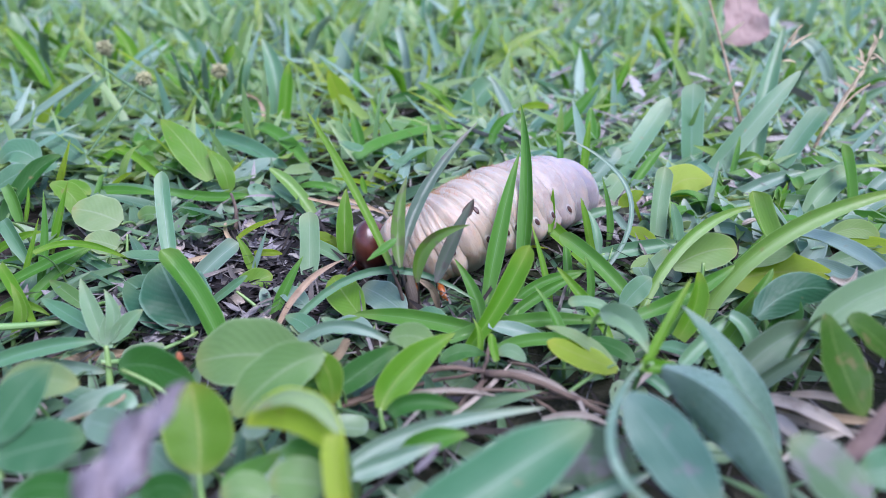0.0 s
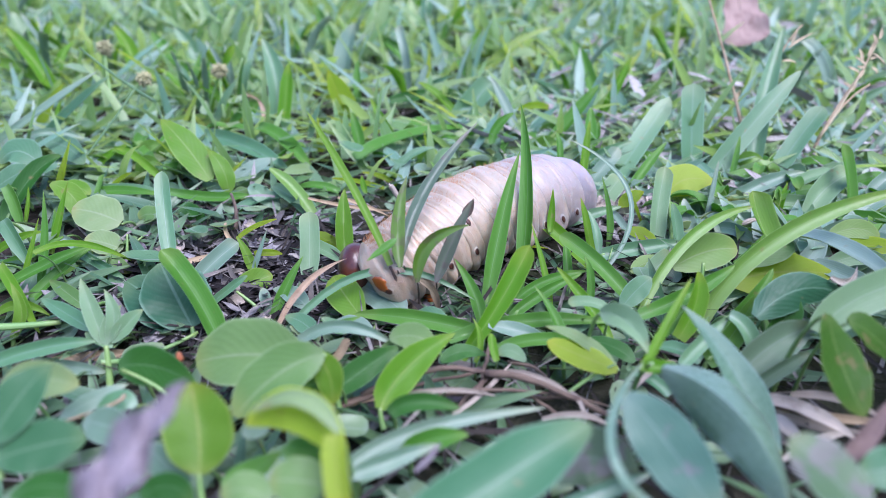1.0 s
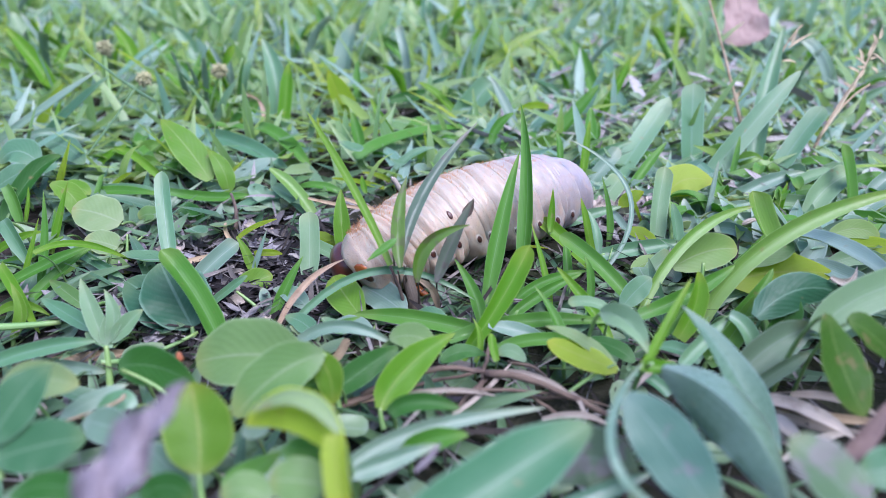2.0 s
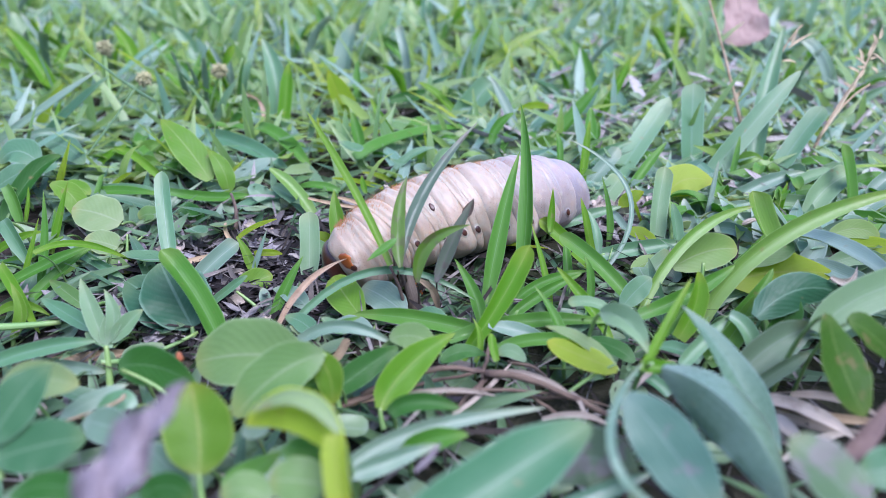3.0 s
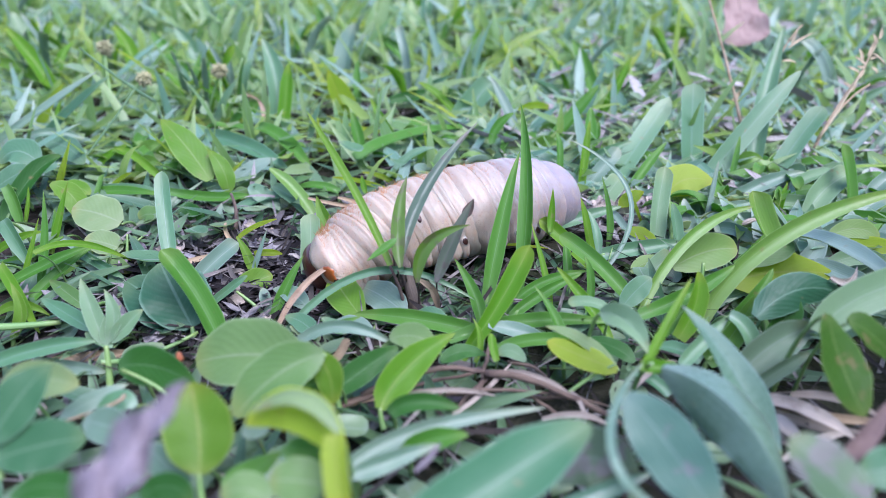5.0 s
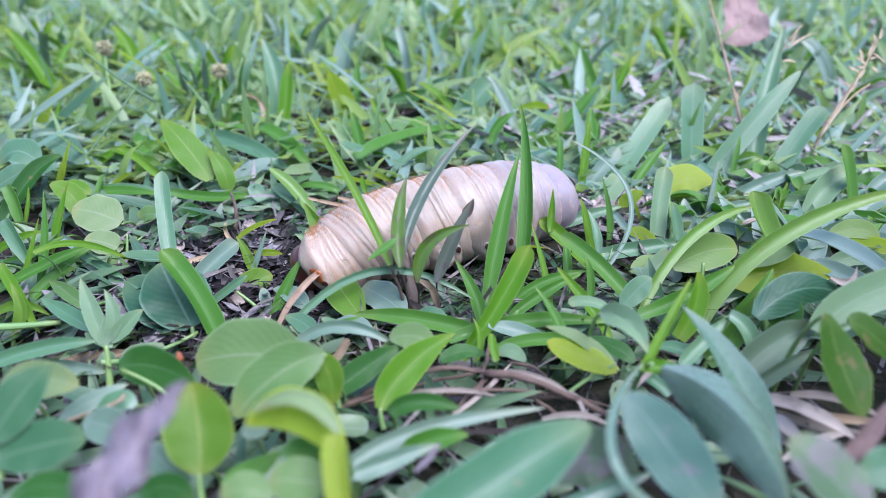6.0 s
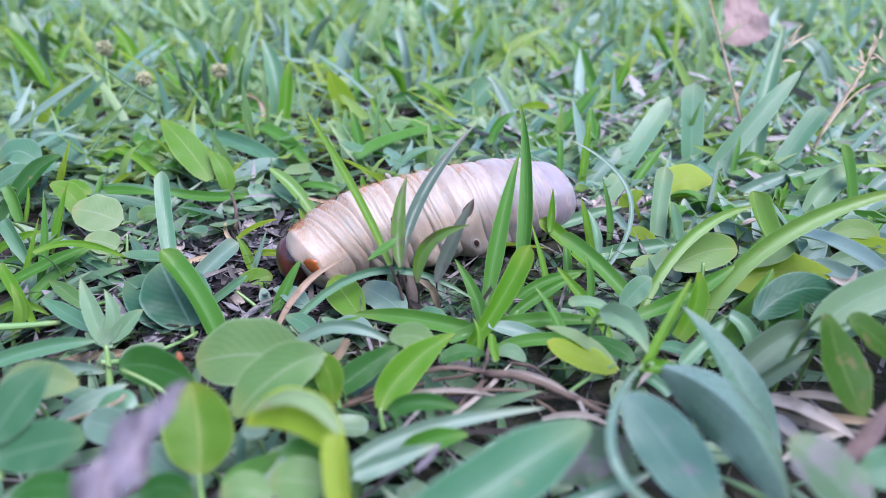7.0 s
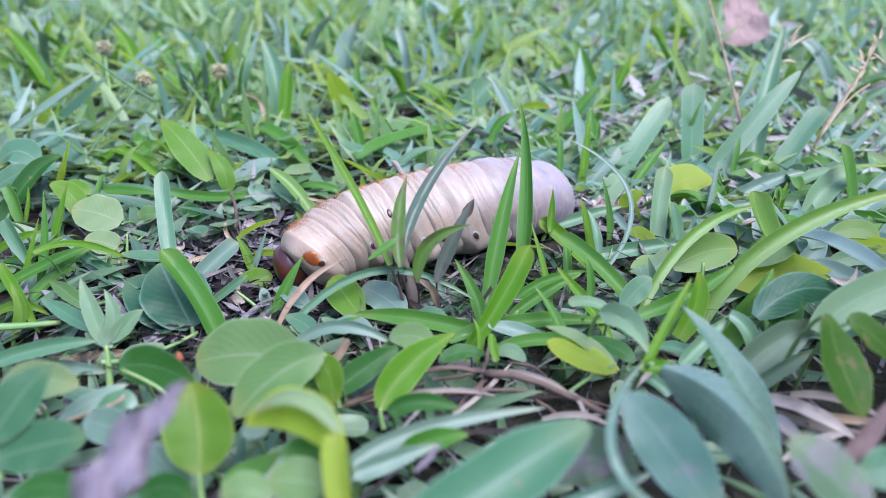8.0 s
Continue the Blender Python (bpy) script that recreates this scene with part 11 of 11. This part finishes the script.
leaf_part(plant, "leaf_blade", (0.0583, 0.1840, 0.0024), (0.0606, 0.1860, 0.0033), (0.0624, 0.1850, 0.0027), 0.00240, 0, MAT_MAUVE, "curl", 0.5)


# ---- tufts and weeds that repeat through the lawn behind ----
def tuft_kind(mats, spread, seed):
    rnd = random.Random(seed)
    tuft = thing("grass_tuft", (0, 0, 0), "tuft of broad green grass blades in the lawn", "grass", "grass tufts in the lawn")
    for k, mat in enumerate(mats):
        a = k / len(mats) * math.tau + rnd.uniform(-0.5, 0.5)
        d = Vector((math.cos(a), math.sin(a), 0))
        reach, rise = rnd.uniform(0.35, 1.0) * spread, rnd.uniform(0.014, 0.030)
        root = d * 0.002
        tip = d * reach + Vector((0, 0, rise))
        via = d * reach * 0.45 + Vector((0, 0, rise * rnd.uniform(0.52, 0.66)))
        leaf_part(tuft, "blade", root, via, tip, rnd.uniform(0.003, 0.0054), rnd.uniform(-40, 40), mat, rnd.choice(("grass", "blunt", "spear")), 0.5, steps=8, across=4)
    stem_part(tuft, "sheath", (0, 0, -0.001), (0, 0, 0.003), (0.0004, 0, 0.007), 0.0012)
    return tuft


def weed_kind(mats, seed):
    rnd = random.Random(seed)
    weed = thing("round_leaf_weed", (0, 0, 0), "small lawn weed with rounded pale leaves", "weed", "round-leaved weeds")
    for k, mat in enumerate(mats):
        a = k / len(mats) * math.tau + rnd.uniform(-0.6, 0.6)
        d = Vector((math.cos(a), math.sin(a), 0))
        h = rnd.uniform(0.008, 0.018)
        root = d * 0.003 + Vector((0, 0, h))
        tip = d * rnd.uniform(0.010, 0.016) + Vector((0, 0, h + rnd.uniform(-0.002, 0.005)))
        leaf_part(weed, "leaf", root, (root + tip) / 2 + Vector((0, 0, 0.001)), tip, rnd.uniform(0.0045, 0.0075), rnd.uniform(-15, 15), mat, "lance", 0.2, steps=9, across=4)
        stem_part(weed, "petiole", (0, 0, -0.001), d * 0.001 + Vector((0, 0, h * 0.6)), root, 0.0003)
    return weed


def low_tuft_kind(mats, seed):
    """A few blades that have bowed down over the litter."""
    rnd = random.Random(seed)
    tuft = thing("grass_tuft", (0, 0, 0), "low tuft of pale bowed blades over litter", "grass", "grass tufts in the lawn")
    for k, mat in enumerate(mats):
        a = k / len(mats) * math.tau + rnd.uniform(-0.6, 0.6)
        d = Vector((math.cos(a), math.sin(a), 0))
        reach, rise = rnd.uniform(0.009, 0.018), rnd.uniform(0.003, 0.009)
        leaf_part(tuft, "blade", d * 0.001, d * reach * 0.5 + Vector((0, 0, rise)), d * reach + Vector((0, 0, rise * rnd.uniform(0.7, 1.3))), rnd.uniform(0.0032, 0.0060), rnd.uniform(-30, 30), mat, rnd.choice(("grass", "blunt", "lance")), 0.5, steps=8, across=4)
    stem_part(tuft, "sheath", (0, 0, -0.001), (0, 0, 0.001), (0.0004, 0, 0.003), 0.0008)
    return tuft


def sow_low_tufts():
    rnd = random.Random(33)
    kinds = [low_tuft_kind(("sage", "star", "star", "mid", "milky"), 6), low_tuft_kind(("star", "blue", "sage", "spring"), 7), low_tuft_kind(("blue", "mid", "star", "milky", "spring"), 8)]
    for ob, at in zip(kinds, ((0.086, 0.196), (0.117, 0.207), (-0.088, 0.216))):
        ob.location = (*at, 0)
    spots = [(0.052 + 0.095 * rnd.random(), 0.166 + 0.06 * rnd.random()) for k in range(34)]
    spots += [(-0.055 - 0.095 * rnd.random(), 0.214 + 0.035 * rnd.random()) for k in range(12)]
    spots += [(-0.03 + 0.08 * rnd.random(), 0.212 + 0.04 * rnd.random()) for k in range(14)]
    for k, (x, y) in enumerate(spots):
        if y > 0.16 + 0.55 * max(0, 0.09 - x) * (x > 0) and not (0 < x < 0.068 and y < 0.2):
            copy_thing(kinds[k % 3], pose(x, y, 0, 0, 0, rnd.uniform(0, 360)))


def sow_tufts():
    rnd = random.Random(21)
    kinds = [tuft_kind(("mid", "blue", "sage", "sage", "bright"), 0.020, 1), tuft_kind(("blue", "sage", "sage", "bright"), 0.024, 2), tuft_kind(("bright", "mid", "blue", "bright", "sage"), 0.017, 3)]
    weeds = [weed_kind(("round", "milky", "round"), 4), weed_kind(("leaf", "round", "milky", "star"), 5)]
    homes = [(-0.30, 0.52), (0.22, 0.50), (0.05, 0.60), (-0.12, 0.44), (0.33, 0.43)]
    for ob, (x, y) in zip(kinds + weeds, homes):
        ob.location = (x, y, 0)
    for k in range(96):
        y = 0.28 + 0.52 * rnd.random() ** 1.3
        x = rnd.uniform(-1, 1) * (0.06 + 0.72 * y)
        copy_thing(kinds[k % 3], pose(x, y, 0, 0, 0, rnd.uniform(0, 360)))
    for k in range(26):
        y = 0.33 + 0.32 * rnd.random()
        x = rnd.uniform(-1, 1) * (0.05 + 0.7 * y)
        if abs(x) > 0.07 or y > 0.25:
            copy_thing(weeds[k % 2], pose(x, y, 0, 0, 0, rnd.uniform(0, 360)))


sow_tufts()
sow_low_tufts()


# ---- what moves ----
def frame_on(t, ahead, here, behind, lean, turn=0):
    x = (ahead - behind).normalized()
    y = Vector((0, 0, 1)).cross(x).normalized()
    z = x.cross(y)
    m = Matrix((x, y, z)).transposed() @ Matrix.Rotation(radians(turn), 3, "Z") @ Matrix.Rotation(radians(lean), 3, "X")
    return Matrix.Translation(here - GRUB.location) @ m.to_4x4()


def motions():
    stay = pose(*GRUB.location)
    walk(GRUB, [(0, stay), (8, stay)])
    times = [0, 0.25, 0.5, 0.75, 1, 1.25, 1.5, 1.9, 2.3, 2.7, 3, 3.5, 4, 4.5, 5, 5.5, 6, 6.5, 7, 7.25, 7.5, 7.75, 8]
    for s, ring in RINGS:
        walk(ring, [(t, frame_on(t, spine(t, max(0, s - 0.06)), spine(t, s), spine(t, min(1, s + 0.06)), between(ROLLS, t) + between(TWISTS, t) * s - 6 * s, between(TURNS, t) * max(0, 1 - s / 0.13))) for t in times])
    walk(SWAY, [(t, pose(*SWAY.location, 0, -a, b)) for t, a, b in ((0, 0, 0), (1.5, 3, 0), (2.8, 10, 0), (3.5, 16, 0), (4.5, 22, 2), (6, 38, 6), (7, 44, 8), (8, 48, 8))])
    walk(BENT, [(t, pose(*BENT.location, -a, 0, 0)) for t, a in ((0, 0), (4.4, 0), (6, 30), (7, 48), (8, 56))])
    walk(STICK, [(t, pose(x, y, z)) for t, x, y, z in ((0, -0.0171, 0.1740, 0.0079), (0.7, -0.0153, 0.1740, 0.0122), (1.5, -0.0131, 0.1740, 0.0173), (3.5, -0.0164, 0.1740, 0.0139), (4.5, -0.0169, 0.1740, 0.0142), (6, -0.0171, 0.1740, 0.0132), (7, -0.0151, 0.1740, 0.0178), (8, -0.0130, 0.1740, 0.0214))])
    walk(LIFTED, [(t, pose(*LIFTED.location, 0, a, 0)) for t, a in ((0, -22), (6, -20), (7, 0), (8, 0))])
    walk(CAPSULE, [(t, frame_on(t, between(HEAD, t), between(HEAD, t), spine(t, 0.08), between(ROLLS, t)) @ Matrix.Translation((0.0008, 0, 0))) for t in times])


motions()
